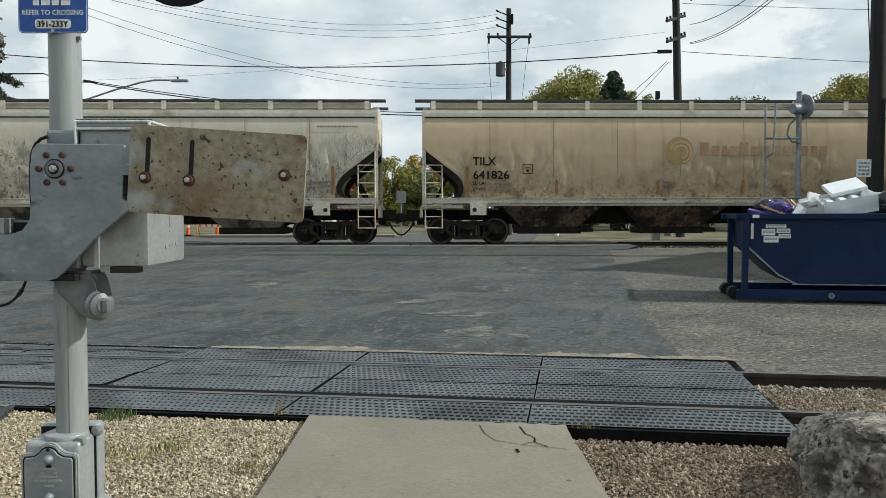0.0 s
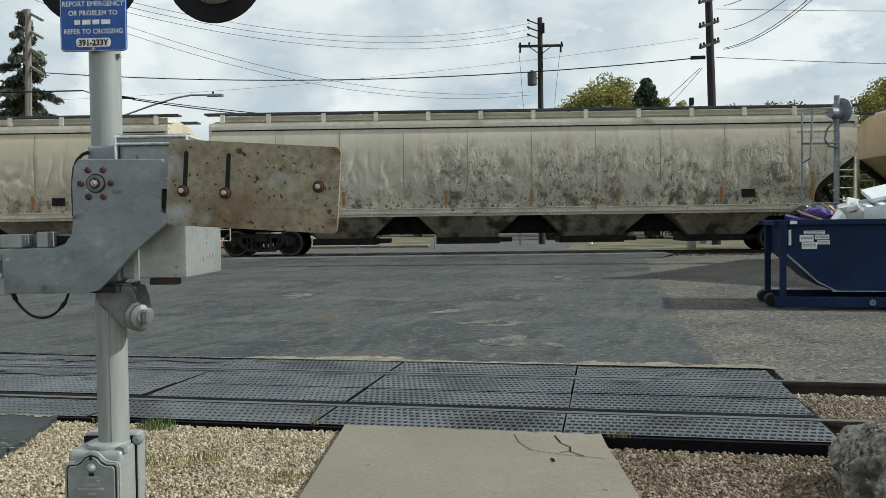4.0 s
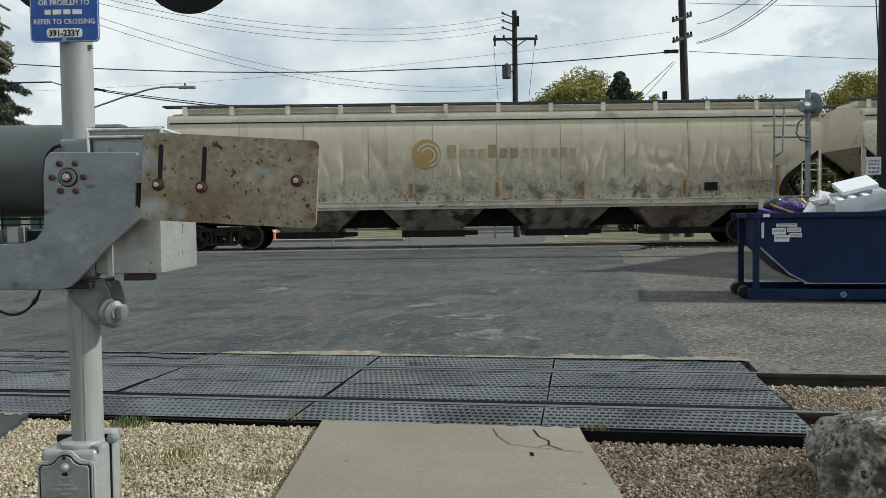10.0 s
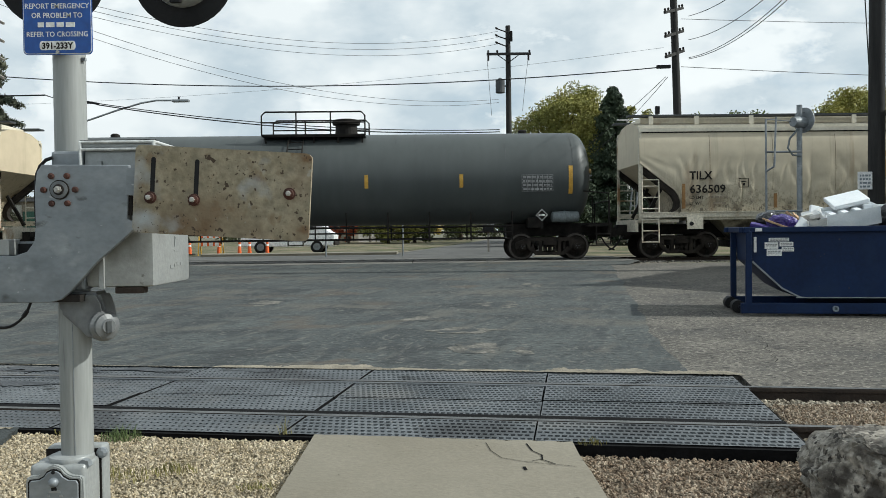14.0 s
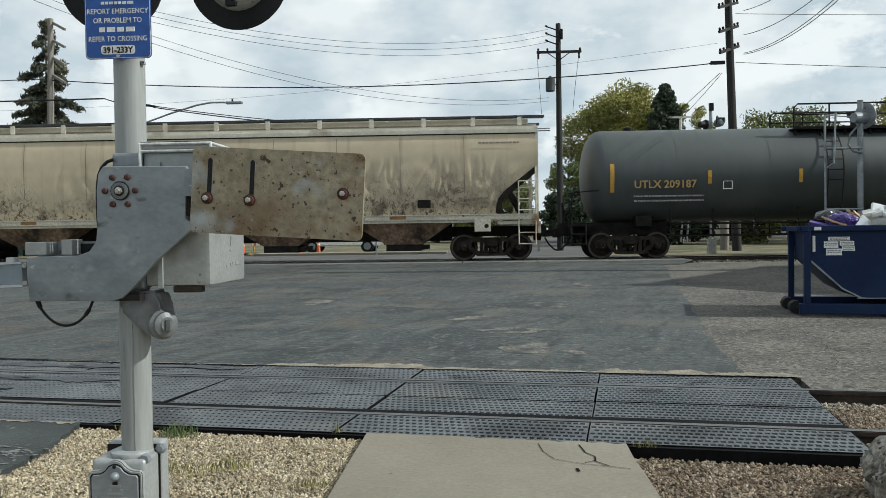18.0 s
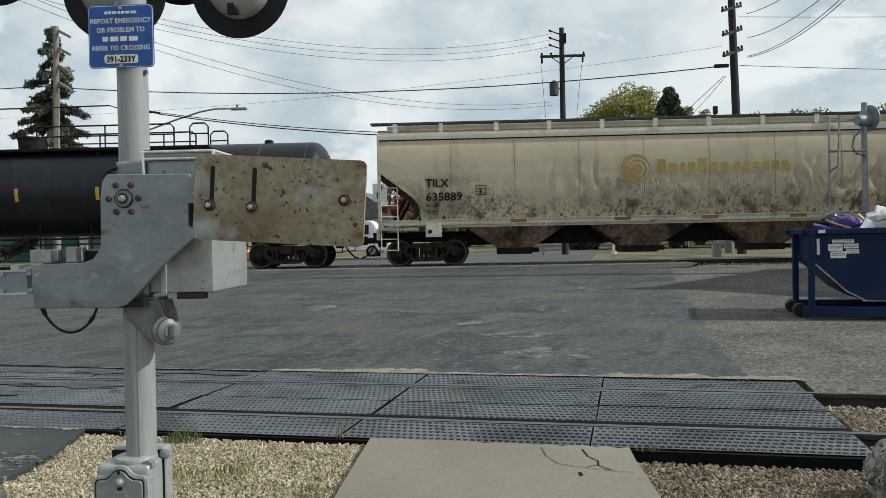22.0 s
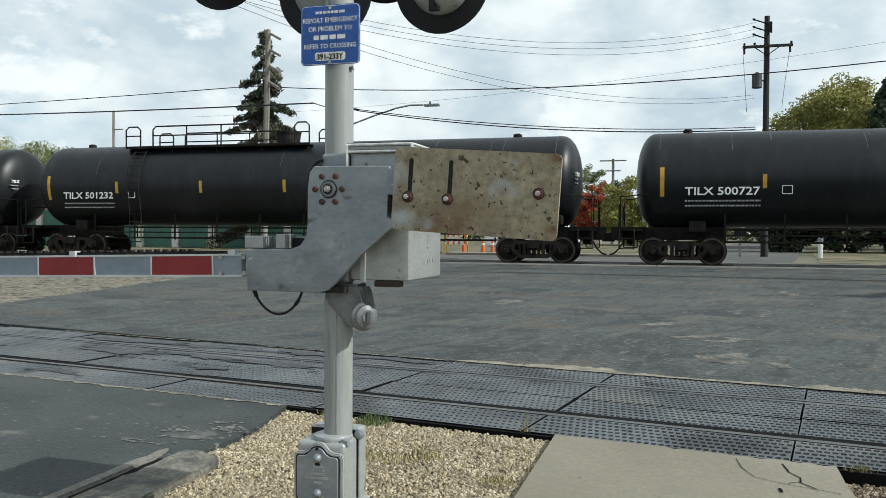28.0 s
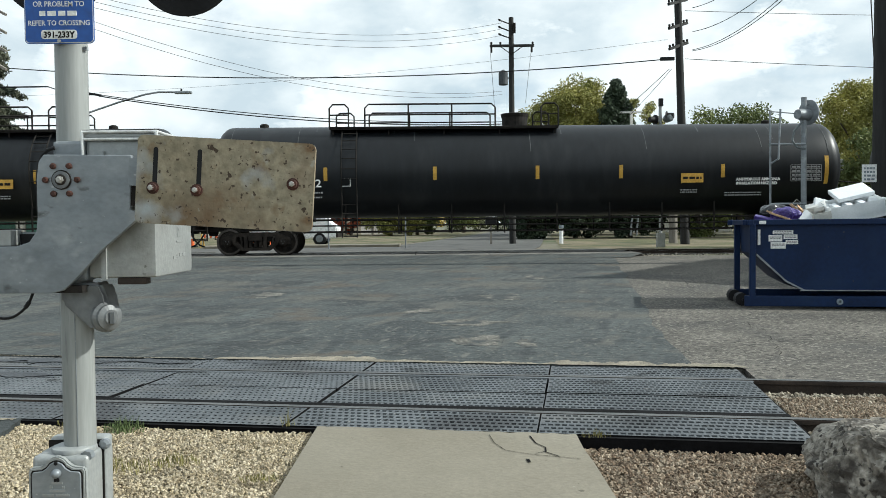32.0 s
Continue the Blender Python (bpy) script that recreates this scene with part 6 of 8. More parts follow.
    bm = prism(bmesh.new(), pts, yb - 0.012, yb + 0.012)
    bmesh.ops.bevel(bm, geom=bm.edges[:], offset=0.003, segments=1, affect="EDGES")
    bracket = part("gate_bracket", bm, M["galv"], root, "scratched galvanised steel gate bracket")
    hx, hz = -1.766 - MX + 0.05, 1.650
    hx = -1.70 - MX
    hx, hz = -1.695 - MX, 1.655
    for i in range(6):
        a = math.pi * i / 3
        bm = bmesh.new()
        lathe(bm, [(0, 0.0135), (0.010, 0.0135), (0.014, 0.008)], 10, (0, -1, 0), (hx + 0.069 * math.cos(a), yb - 0.012, hz + 0.069 * math.sin(a)))
        part("rusty_bolt", bm, M["rust_bolt"], bracket, "rusty red-brown bolt")
    bm = bmesh.new()
    lathe(bm, [(0, 0.043), (0.006, 0.043), (0.007, 0.039)], 24, (0, -1, 0), (hx, yb - 0.012, hz))
    part("hub_ring", bm, M["dark_steel"], bracket)
    bm = bmesh.new()
    lathe(bm, [(0, 0.038), (0.010, 0.038), (0.011, 0.029)], 24, (0, -1, 0), (hx, yb - 0.013, hz))
    part("hub", bm, M["dark_cast"], bracket)
    bm = bmesh.new()
    lathe(bm, [(0, 0.024), (0.014, 0.024), (0.016, 0.018)], 24, (0, -1, 0), (hx, yb - 0.013, hz))
    part("hub_washer", bm, M["dark_steel"], bracket)
    bm = bmesh.new()
    lathe(bm, [(0, 0.017), (0.024, 0.017), (0.025, 0.011), (0.036, 0.010)], 6, (0, -1, 0), (hx, yb - 0.013, hz))
    part("hub_nut", bm, M["steel"], bracket)
    # channel seen beside the bracket, and the arm shoe
    bm = box(bmesh.new(), (-1.400 - MX, yb + 0.02, 1.64), (0.035, 0.05, 0.20))
    part("slot_plate", bm, M["dark_steel"], root)
    bm = box(bmesh.new(), (-1.985 - MX, yb + 0.10, 1.34), (0.31, 0.012, 0.18))
    part("arm_shoe", bm, M["galv"], root)
    bm = rbox((-2.10 - MX, yb + 0.05, 1.40), (0.10, 0.10, 0.06), 0.004)
    part("shoe_clip", bm, M["alu"], root)
    bm = rbox((-1.955 - MX, yb + 0.05, 1.405), (0.05, 0.10, 0.07), 0.004)
    part("shoe_clip", bm, M["alu"], root)
    bm = box(bmesh.new(), (-1.88 - MX, yb + 0.088, 1.395), (0.10, 0.012, 0.05))
    part("shoe_gap", bm, M["black"], root)
    # housing of the gate mechanism
    bm = rbox((-1.4675 - MX, 4.03 - MY, 1.53), (0.305, 0.54, 0.62), 0.022)
    housing = part("housing", bm, M["alu"], root, "cast grey gate mechanism housing", smooth=True)
    bm = rbox((-1.462 - MX, 4.03 - MY, 1.852), (0.33, 0.56, 0.03), 0.010)
    part("housing_lid", bm, M["alu"], housing)
    bm = bmesh.new()
    for z, w in ((1.868, 0.336), (1.836, 0.318)):
        cyl(bm, (-1.63 - MX, 3.747 - MY, z), (-1.63 + w - MX, 3.747 - MY, z), 0.007, 8)
    for x in (-1.626, -1.300):
        cyl(bm, (x - MX, 3.747 - MY, 1.868), (x - MX, 3.747 - MY, 1.70), 0.008, 8)
    cyl(bm, (-1.298 - MX, 3.747 - MY, 1.868), (-1.298 - MX, 4.31 - MY, 1.868), 0.007, 8)
    part("lid_rim", bm, M["rim_bright"], housing, "bright lid rim", smooth=True)
    bm = box(bmesh.new(), (-1.462 - MX, 3.765 - MY, 1.875), (0.335, 0.02, 0.008))
    part("lid_seal", bm, M["dark_steel"], housing, "dark lid seal")
    bm = box(bmesh.new(), (-1.545 - MX, 3.757 - MY, 1.50), (0.022, 0.02, 0.57))
    part("housing_rib", bm, M["alu"], housing)
    for dy, dz, w, h in ((0.0, 0.06, 0.012, 0.05), (0.03, 0.075, 0.04, 0.012), (0.03, 0.045, 0.05, 0.012), (0.02, 0.015, 0.07, 0.010), (0.0, -0.055, 0.03, 0.016), (0.045, -0.05, 0.04, 0.016), (0.10, -0.05, 0.05, 0.016), (-0.05, -0.06, 0.04, 0.016)):
        bm = box(bmesh.new(), (-1.3135 - MX, 4.06 - MY + dy, 1.36 + dz), (0.0025, w, h))
        part("cast_bar", bm, M["alu"], housing)
    bm = rbox((-1.69 - MX, 3.80 - MY, 1.52), (0.14, 0.10, 0.62), 0.012)
    part("mast_clamp", bm, M["galv"], root)
    bm = rbox((-1.43 - MX, 3.80 - MY, 1.205), (0.13, 0.06, 0.03), 0.006)
    part("latch", bm, M["rail_rust"], root, "rusty latch")
    bm = box(bmesh.new(), (-1.70 - MX, 3.74 - MY, 1.175), (0.15, 0.07, 0.03))
    part("stop_bracket", bm, M["dark_steel"], root)
    bm = prism(bmesh.new(), [o(-1.75, 1.20), o(-1.57, 1.20), o(-1.545, 1.15), o(-1.53, 1.06), o(-1.565, 0.985), o(-1.61, 0.985), o(-1.69, 1.06), o(-1.745, 1.11)], 3.76 - MY, 3.90 - MY)
    bmesh.ops.bevel(bm, geom=bm.edges[:], offset=0.015, segments=2, affect="EDGES")
    part("clamp_casting", bm, M["dark_cast"], root, smooth=True)
    bm = bmesh.new()
    ax = Vector((0.75, -0.66, 0))
    lathe(bm, [(0, 0.070), (0.02, 0.070), (0.03, 0.058), (0.045, 0.056), (0.055, 0.035), (0.062, 0.030)], 22, ax, (-1.560 - MX, 3.79 - MY, 1.045))
    box(bm, Vector((-1.560 - MX, 3.79 - MY, 1.045)) + ax * 0.07, (0.02, 0.02, 0.05))
    part("conduit_cap", bm, M["dark_cast"], root)
    # counterweight plate with slots
    c = Vector((-0.972 - MX, 3.655 - MY, 1.630))
    tilt = Euler((0, radians(3.75), 0)).to_matrix()
    w, h, r = 0.382, 0.190, 0.025
    outer = []
    for cx, cz, a0 in ((w - r, h - r, 0), (-w + r, h - r, 90), (-w + r, -h + r, 180), (w - r, -h + r, 270)):
        outer += [(cx + r * math.cos(radians(a0 + t)), cz + r * math.sin(radians(a0 + t))) for t in (0, 30, 60, 90)]
    bm = prism(bmesh.new(), outer, -0.014, 0.014)
    plate = part("counterweight_plate", bm, M["plate"], root, "rust-stained steel counterweight plate")
    plate.matrix_local = Matrix.Translation(c) @ tilt.to_4x4()
    for dx in (-0.302, -0.113):
        bm = bmesh.new()
        cap = [(dx + 0.010 * math.cos(radians(t)), 0.130 + 0.010 * math.sin(radians(t))) for t in range(0, 181, 30)] + [(dx + 0.010 * math.cos(radians(t)), -0.020 + 0.010 * math.sin(radians(t))) for t in range(180, 361, 30)]
        prism(bm, cap, -0.0155, -0.0145)
        part("slot", bm, M["black"], plate, "dark adjusting slot")
    for dx, dz in ((-0.308, -0.036), (-0.119, -0.036), (0.292, 0.012)):
        bm = bmesh.new()
        lathe(bm, [(0, 0.027), (0.005, 0.027), (0.006, 0.020), (0.018, 0.019), (0.02, 0.012), (0.036, 0.011)], 12, (0, -1, 0), (dx, -0.015, dz))
        bolt = part("plate_bolt", bm, M["rust_bolt"], plate)
        bm = bmesh.new()
        lathe(bm, [(0, 0.0115), (0.016, 0.0115), (0.018, 0.007)], 8, (0, -1, 0), (dx, -0.036, dz))
        part("bolt_end", bm, M["steel"], bolt)
    bm = box(bmesh.new(), (-0.28, 0.045, 0.03), (0.30, 0.05, 0.12))
    part("counterweight_arm", bm, M["galv"], plate)
    # black cable loop
    bm = bmesh.new()
    p0, p1, p2 = Vector((-2.13 - MX, yb + 0.05, 1.175)), Vector((-1.97 - MX, yb + 0.05, 1.035)), Vector((-1.86 - MX, yb + 0.05, 1.165))
    pts = []
    for i in range(15):
        t = i / 14
        x = p0.x + (p2.x - p0.x) * t
        pts.append((x, p0.y, p0.z + (p2.z - p0.z) * t - 0.125 * (4 * t * (1 - t)) ** 0.75))
    tube(bm, pts, 0.0065, 8)
    cyl(bm, pts[0], pts[1], 0.011, 8)
    cyl(bm, pts[12], pts[13], 0.010, 8)
    part("cable_loop", bm, M["black"], root)
    bm = bmesh.new()
    pts = [(x - MX, yb + 0.035, z) for x, z in ((-1.745, 1.800), (-1.775, 1.790), (-1.800, 1.765), (-1.815, 1.73), (-1.822, 1.68), (-1.824, 1.60), (-1.822, 1.52), (-1.815, 1.44), (-1.80, 1.40))]
    tube(bm, pts, 0.008, 8)
    part("cable", bm, M["black"], root)

    # gate arm across the road
    arm = new("gate_arm")
    arm.parent = root
    arm.matrix_local = pose(-2.13 - MX, yb + 0.05, 1.285, 0, -1.2, 0)
    bm = rbox((-3.7, 0, 0), (7.3, 0.045, 0.112), 0.006)
    part("arm_beam", bm, M["arm_grey"], arm)
    for k in range(9):
        x0 = -0.21 - k * 0.705
        bm = box(bmesh.new(), (x0 - 0.182, -0.0245, 0), (0.364, 0.004, 0.098))
        part("red_band", bm, M["arm_red"], arm, "red reflective band")
        for q in (x0 - 0.003, x0 - 0.361):
            bm = box(bmesh.new(), (q, -0.0255, 0), (0.008, 0.005, 0.098))
            part("band_edge", bm, M["arm_edge"], arm, "pale band edge")
    for dz in (-0.0525, 0.0525):
        bm = box(bmesh.new(), (-3.7, -0.0245, dz), (7.3, 0.006, 0.010))
        part("beam_edge", bm, M["arm_edge"], arm, "pale beam edge")
    for k in range(8):
        bm = box(bmesh.new(), (-0.10 - k * 0.95, -0.012, 0.064), (0.035, 0.045, 0.030))
        part("cable_clip", bm, M["arm_edge"], arm, "white cable clip")
    bm = box(bmesh.new(), (-3.75, -0.004, 0.064), (7.2, 0.03, 0.016))
    for k in range(140):
        box(bm, (-0.35 - k * 0.05, -0.004, 0.076), (0.018, 0.03, 0.014))
    part("arm_cable_rail", bm, M["dark_steel"], arm)
    for dx in (-0.035, -0.165):
        for dz in (-0.04, 0.04):
            bm = bmesh.new()
            cyl(bm, (dx, -0.023, dz), (dx, -0.034, dz), 0.011, 8)
            part("arm_bolt", bm, M["steel"], arm)

    # signal heads
    for dx, y, z, back, turn in ((-2.60, 4.25, 2.965, False, 0), (-1.955, 4.22, 2.745, True, 8), (-1.290, 4.20, 2.740, True, -4), (-1.68, 4.45, 2.99, False, 0)):
        head = new("signal_head")
        head.parent = root
        head.matrix_local = pose(dx - MX, y - MY, z, 0, 0, turn)
        bm = bmesh.new()
        lathe(bm, [(0, 0.258), (0.012, 0.258), (0.014, 0.25)], 40, (0, -1, 0), (0, 0, 0))
        part("background", bm, M["black"], head, "round black signal background", smooth=True)
        if back:
            bm = bmesh.new()
            lathe(bm, [(0.012, 0.165), (0.05, 0.16), (0.11, 0.13), (0.15, 0.08), (0.16, 0.03)], 32, (0, -1, 0), (0, 0, 0))
            part("lamp_housing", bm, M["alu"], head, "grey rounded lamp housing", smooth=True)
            bm = box(bmesh.new(), (-0.01, -0.10, -0.11), (0.03, 0.05, 0.07))
            box(bm, (0.0, -0.11, -0.155), (0.05, 0.03, 0.02))
            part("housing_catch", bm, M["black"], head)
        else:
            bm = bmesh.new()
            lathe(bm, [(0.012, 0.16), (0.30, 0.155), (0.30, 0.15), (0.03, 0.15), (0.02, 0.1)], 32, (0, -1, 0), (0, 0, 0))
            part("hood", bm, M["black"], head, smooth=True)
    bm = bmesh.new()
    cyl(bm, (-0.9, 0.30, 3.02), (0.50, 0.30, 3.02), 0.03, 12)
    cyl(bm, (0, 0, 3.02), (0, 0.32, 3.02), 0.04, 12)
    part("signal_crossarm", bm, M["alu"], root)


crossing_signal()


# ---- blue dumpster with rubbish ----
BIN = pose(4.62, 12.9, rise(12.9), 0, 0, -10)


def dumpster():
    root = thing("dumpster", BIN, "dark blue steel roll-off dumpster full of rubbish", "dumpster")
    L, W = 5.2, 1.5
    # tub with sloping front and open top
    bm = bmesh.new()
    prof = [(0.12, 1.33), (0.16, 0.82), (0.60, 0.40), (0.86, 0.26), (L - 0.2, 0.26), (L, 1.33)]
    n = len(prof)
    t = 0.05
    cx = sum(p[0] for p in prof) / n
    inner = [(0.17, 1.33), (0.21, 0.84), (0.63, 0.45), (0.88, 0.32), (L - 0.26, 0.32), (L - 0.06, 1.33)]
    for y0, y1, pr in ((0.12, W, prof),):
        a = [bm.verts.new((x, y0, z)) for x, z in pr]
        b = [bm.verts.new((x, y1, z)) for x, z in pr]
        ai = [bm.verts.new((x, y0 + t, z)) for x, z in inner]
        bi = [bm.verts.new((x, y1 - t, z)) for x, z in inner]
        bm.faces.new(a)
        bm.faces.new(b[::-1])
        bm.faces.new(ai[::-1])
        bm.faces.new(bi)
        for i in range(n - 1):
            bm.faces.new((a[i + 1], a[i], b[i], b[i + 1]))
            bm.faces.new((ai[i], ai[i + 1], bi[i + 1], bi[i]))
        for p, q in ((a, ai), (b, bi)):
            bm.faces.new((p[0], q[0], q[-1], p[-1]))
        bm.faces.new((a[0], b[0], bi[0], ai[0]))
        bm.faces.new((a[-1], ai[-1], bi[-1], b[-1]))
    bmesh.ops.recalc_face_normals(bm, faces=bm.faces[:])
    part("tub", bm, M["bin_blue"], root)
    for y in (0.09, W + 0.02):
        bm = rbox((L / 2, y, 1.31), (L + 0.1, 0.07, 0.085), 0.012)
        part("top_rail", bm, M["bin_blue"], root)
    bm = rbox((0.06, W / 2, 1.31), (0.09, W, 0.085), 0.012)
    part("top_rail", bm, M["bin_blue"], root)
    for y in (0.06, W - 0.06):
        bm = rbox((L / 2, y, 0.10), (L + 0.05, 0.10, 0.16), 0.012)
        part("skid", bm, M["bin_blue"], root)
        bm = rbox((0.09, y, 0.71), (0.09, 0.10, 1.16), 0.012)
        part("post", bm, M["bin_blue"], root)
    bm = prism(bmesh.new(), [(0.165, 0.83), (0.60, 0.415), (0.86, 0.275), (1.02, 0.262), (1.02, 0.250), (0.85, 0.256), (0.585, 0.395), (0.155, 0.80)], 0.100, 0.121)
    part("worn_edge", bm, M["galv"], root, "bare scraped edge of the sloping end")
    bm = box(bmesh.new(), (2.9, 0.105, 0.262), (4.2, 0.05, 0.014))
    part("bottom_lip", bm, M["galv"], root, "pale chipped lip")
    bm = bmesh.new()
    cyl(bm, (-0.02, 0.30, 0.10), (-0.02, 0.52, 0.10), 0.10, 16)
    cyl(bm, (-0.02, W - 0.52, 0.10), (-0.02, W - 0.30, 0.10), 0.10, 16)
    cyl(bm, (0.0, 0.2, 0.10), (0.0, W - 0.2, 0.10), 0.03, 8)
    part("roller", bm, M["black"], root)
    bm = bmesh.new()
    lathe(bm, [(0, 0.045), (0.03, 0.045), (0.03, 0.025), (0.0, 0.024)], 16, (0, -1, 0), (1.34, 0.01, 0.10))
    part("tow_eye", bm, M["arm_grey"], root)
    # stickers with small print
    for x, z, w, h in ((0.53, 1.155, 0.30, 0.055), (0.42, 1.065, 0.20, 0.10), (0.64, 1.085, 0.20, 0.07), (0.46, 0.955, 0.22, 0.10), (0.66, 1.005, 0.18, 0.065)):
        bm = box(bmesh.new(), (x + 0.02, 0.1165, z), (w, 0.004, h))
        part("sticker", bm, M["white"], root, "white printed sticker")
        stencil(root, x + 0.02 - w * 0.42, 0.1125, z + h * 0.18, w * 0.84, 0.014, M["grey_mark"], 2, 0.7, seed=int(x * 100), name="sticker_bars")
    bm = box(bmesh.new(), (0.20, 0.1165, 1.08), (0.04, 0.004, 0.24))
    box(bm, (0.24, 0.05, 1.31), (0.10, 0.006, 0.05))
    part("sticker", bm, M["white"], root)
    return root


dumpster()


def loose(name, bm, material, label, category, group=""):
    ob = part(name, bm, material, None)
    ob.matrix_world = BIN @ Matrix.Translation((0, 0, -0.06))
    return tagged(ob, label, category, group)


def rubbish():
    R = lambda a, b, c: Euler((radians(a), radians(b), radians(c))).to_matrix()
    loose("rubbish_heap", rubbish_heap(), M["bag"], "dark heap of mixed rubbish filling the dumpster", "rubbish")
    def tray(c, size, wall, rot):
        """An open box: floor and four walls in one skin."""
        w, d, h = size
        bm = bmesh.new()
        box(bm, (0, 0, 0), size)
        lid = max(bm.faces, key=lambda f: f.calc_center_median().z)
        bmesh.ops.inset_region(bm, faces=[lid], thickness=wall)
        for v in lid.verts:
            v.co.z -= h - wall
        bmesh.ops.transform(bm, matrix=Matrix.Translation(c) @ rot.to_4x4(), verts=bm.verts[:])
        return bm
    c, r = Vector((1.66, 0.52, 1.57)), R(13, -10, 4)
    tub = loose("foam_box", tray(c, (0.80, 0.50, 0.27), 0.05, r), M["styro"], "white open foam tray tipped forward on the rubbish", "box")
    for k in range(3):
        part("divider", box(bmesh.new(), c + r @ Vector((-0.224 + k * 0.192, 0.02, -0.027)), (0.08, 0.396, 0.212), r), M["styro"], tub)
    loose("foam_slab", rbox((1.72, 0.80, 1.83), (0.56, 0.40, 0.07), 0.014, R(24, -13, 6)), M["styro"], "white foam lid lying over a foam tray", "slab")
    loose("foam_box", rbox((2.10, 0.74, 1.58), (0.34, 0.40, 0.30), 0.02, R(-6, 3, -8)), M["styro"], "white foam block standing upright", "box")
    loose("foam_sheet", rbox((1.28, 0.72, 1.60), (0.30, 0.06, 0.26), 0.01, R(-18, 14, 10)), M["styro"], "white foam sheet standing in the rubbish", "sheet")
    loose("carton", tray((1.13, 0.40, 1.47), (0.32, 0.34, 0.18), 0.02, R(14, -10, 12)), M["carton"], "pale open carton on the rubbish", "box")
    loose("carton", rbox((1.16, 0.66, 1.60), (0.30, 0.24, 0.07), 0.012, R(22, -14, -14)), M["carton"], "pale flattened carton on the rubbish", "box")
    loose("purple_carton", rbox((0.33, 0.28, 1.42), (0.34, 0.16, 0.06), 0.012, R(10, 14, -16)), M["purple"], "flattened purple carton at the rim", "box")
    loose("white_board", rbox((0.92, 0.24, 1.44), (0.17, 0.03, 0.19), 0.004, R(-12, 38, 6)), M["styro"], "white scrap of board", "board")
    for c, s, r, nm in (((0.56, 0.18, 1.445), (0.42, 0.045, 0.030), (0, 20, 8), "timber_strip"), ((0.50, 0.24, 1.475), (0.36, 0.04, 0.025), (0, 24, -6), "timber_strip"), ((0.86, 0.46, 1.54), (0.34, 0.05, 0.04), (0, 42, -10), "timber_strip"), ((0.93, 0.52, 1.55), (0.22, 0.16, 0.02), (24, 40, 10), "board")):
        loose(nm, rbox(c, s, 0.006, R(*r)), M["board"], "pale brown scrap of wood", "wood scrap")
    for c, s, seed, m, label in (((0.62, 0.36, 1.47), 0.17, 21, M["purple"], "crumpled purple plastic bag of rubbish"), ((0.76, 0.34, 1.46), 0.13, 22, M["purple"], "small crumpled purple plastic bag")):
        bm = bmesh.new()
        bmesh.ops.create_icosphere(bm, subdivisions=4, radius=s)
        for v in bm.verts:
            q = v.co * 9.0 + Vector((seed * 7, 0, 0))
            v.co *= 1 + 0.30 * noise.noise(q) + 0.16 * abs(noise.noise(q * 2.7))
            v.co.z *= 0.85
            v.co += Vector(c)
        loose("plastic_bag", bm, m, label, "bag")
    for c, s, seed in (((2.45, 0.50, 1.56), 0.34, 1), ((3.1, 0.8, 1.5), 0.42, 2), ((3.6, 0.6, 1.42), 0.38, 3), ((0.52, 0.62, 1.52), 0.20, 4), ((2.9, 1.1, 1.6), 0.36, 5)):
        bm = bmesh.new()
        bmesh.ops.create_icosphere(bm, subdivisions=4, radius=s)
        for v in bm.verts:
            q = v.co * (5.0 / s * 0.3) + Vector((seed * 7, 0, 0))
            v.co *= 1 + 0.28 * noise.noise(q) + 0.12 * abs(noise.noise(q * 3.1))
            v.co.z *= 0.72
            v.co += Vector(c)
        loose("bin_bag", bm, M["bag"], "shiny black tied bin bag", "bin bag", "bin bags in the dumpster")


def rubbish_heap():
    bm = bmesh.new()
    nx, ny = 40, 14
    grid = [[bm.verts.new((0.28 + i / nx * 4.6, 0.22 + j / ny * 1.18, 1.18 + 0.22 * noise.noise((i * 0.35, j * 0.4, 2.0)) + 0.10 * math.sin(math.pi * j / ny))) for j in range(ny + 1)] for i in range(nx + 1)]
    for i in range(nx):
        for j in range(ny):
            bm.faces.new((grid[i][j], grid[i + 1][j], grid[i + 1][j + 1], grid[i][j + 1]))
    r = bmesh.ops.extrude_face_region(bm, geom=bm.faces[:])
    for v in [g for g in r["geom"] if isinstance(g, bmesh.types.BMVert)]:
        v.co.z = 0.45
        v.co.x = 0.75 + (v.co.x - 0.28) * 0.9
    bmesh.ops.recalc_face_normals(bm, faces=bm.faces[:])
    return bm


rubbish()


# ---- boulder ----
FACETS = ((-1, -0.15, 0.12, 0.50), (0.05, 0.1, 1, 0.27), (-0.75, -0.65, 0.25, 0.50), (-0.2, -1, 0.30, 0.46), (0.55, -0.8, 0.35, 0.48), (-0.35, -0.6, 0.75, 0.43), (0.4, -0.5, 0.85, 0.40), (-0.75, 0.3, 0.7, 0.50), (-0.55, -0.3, 0.8, 0.46))


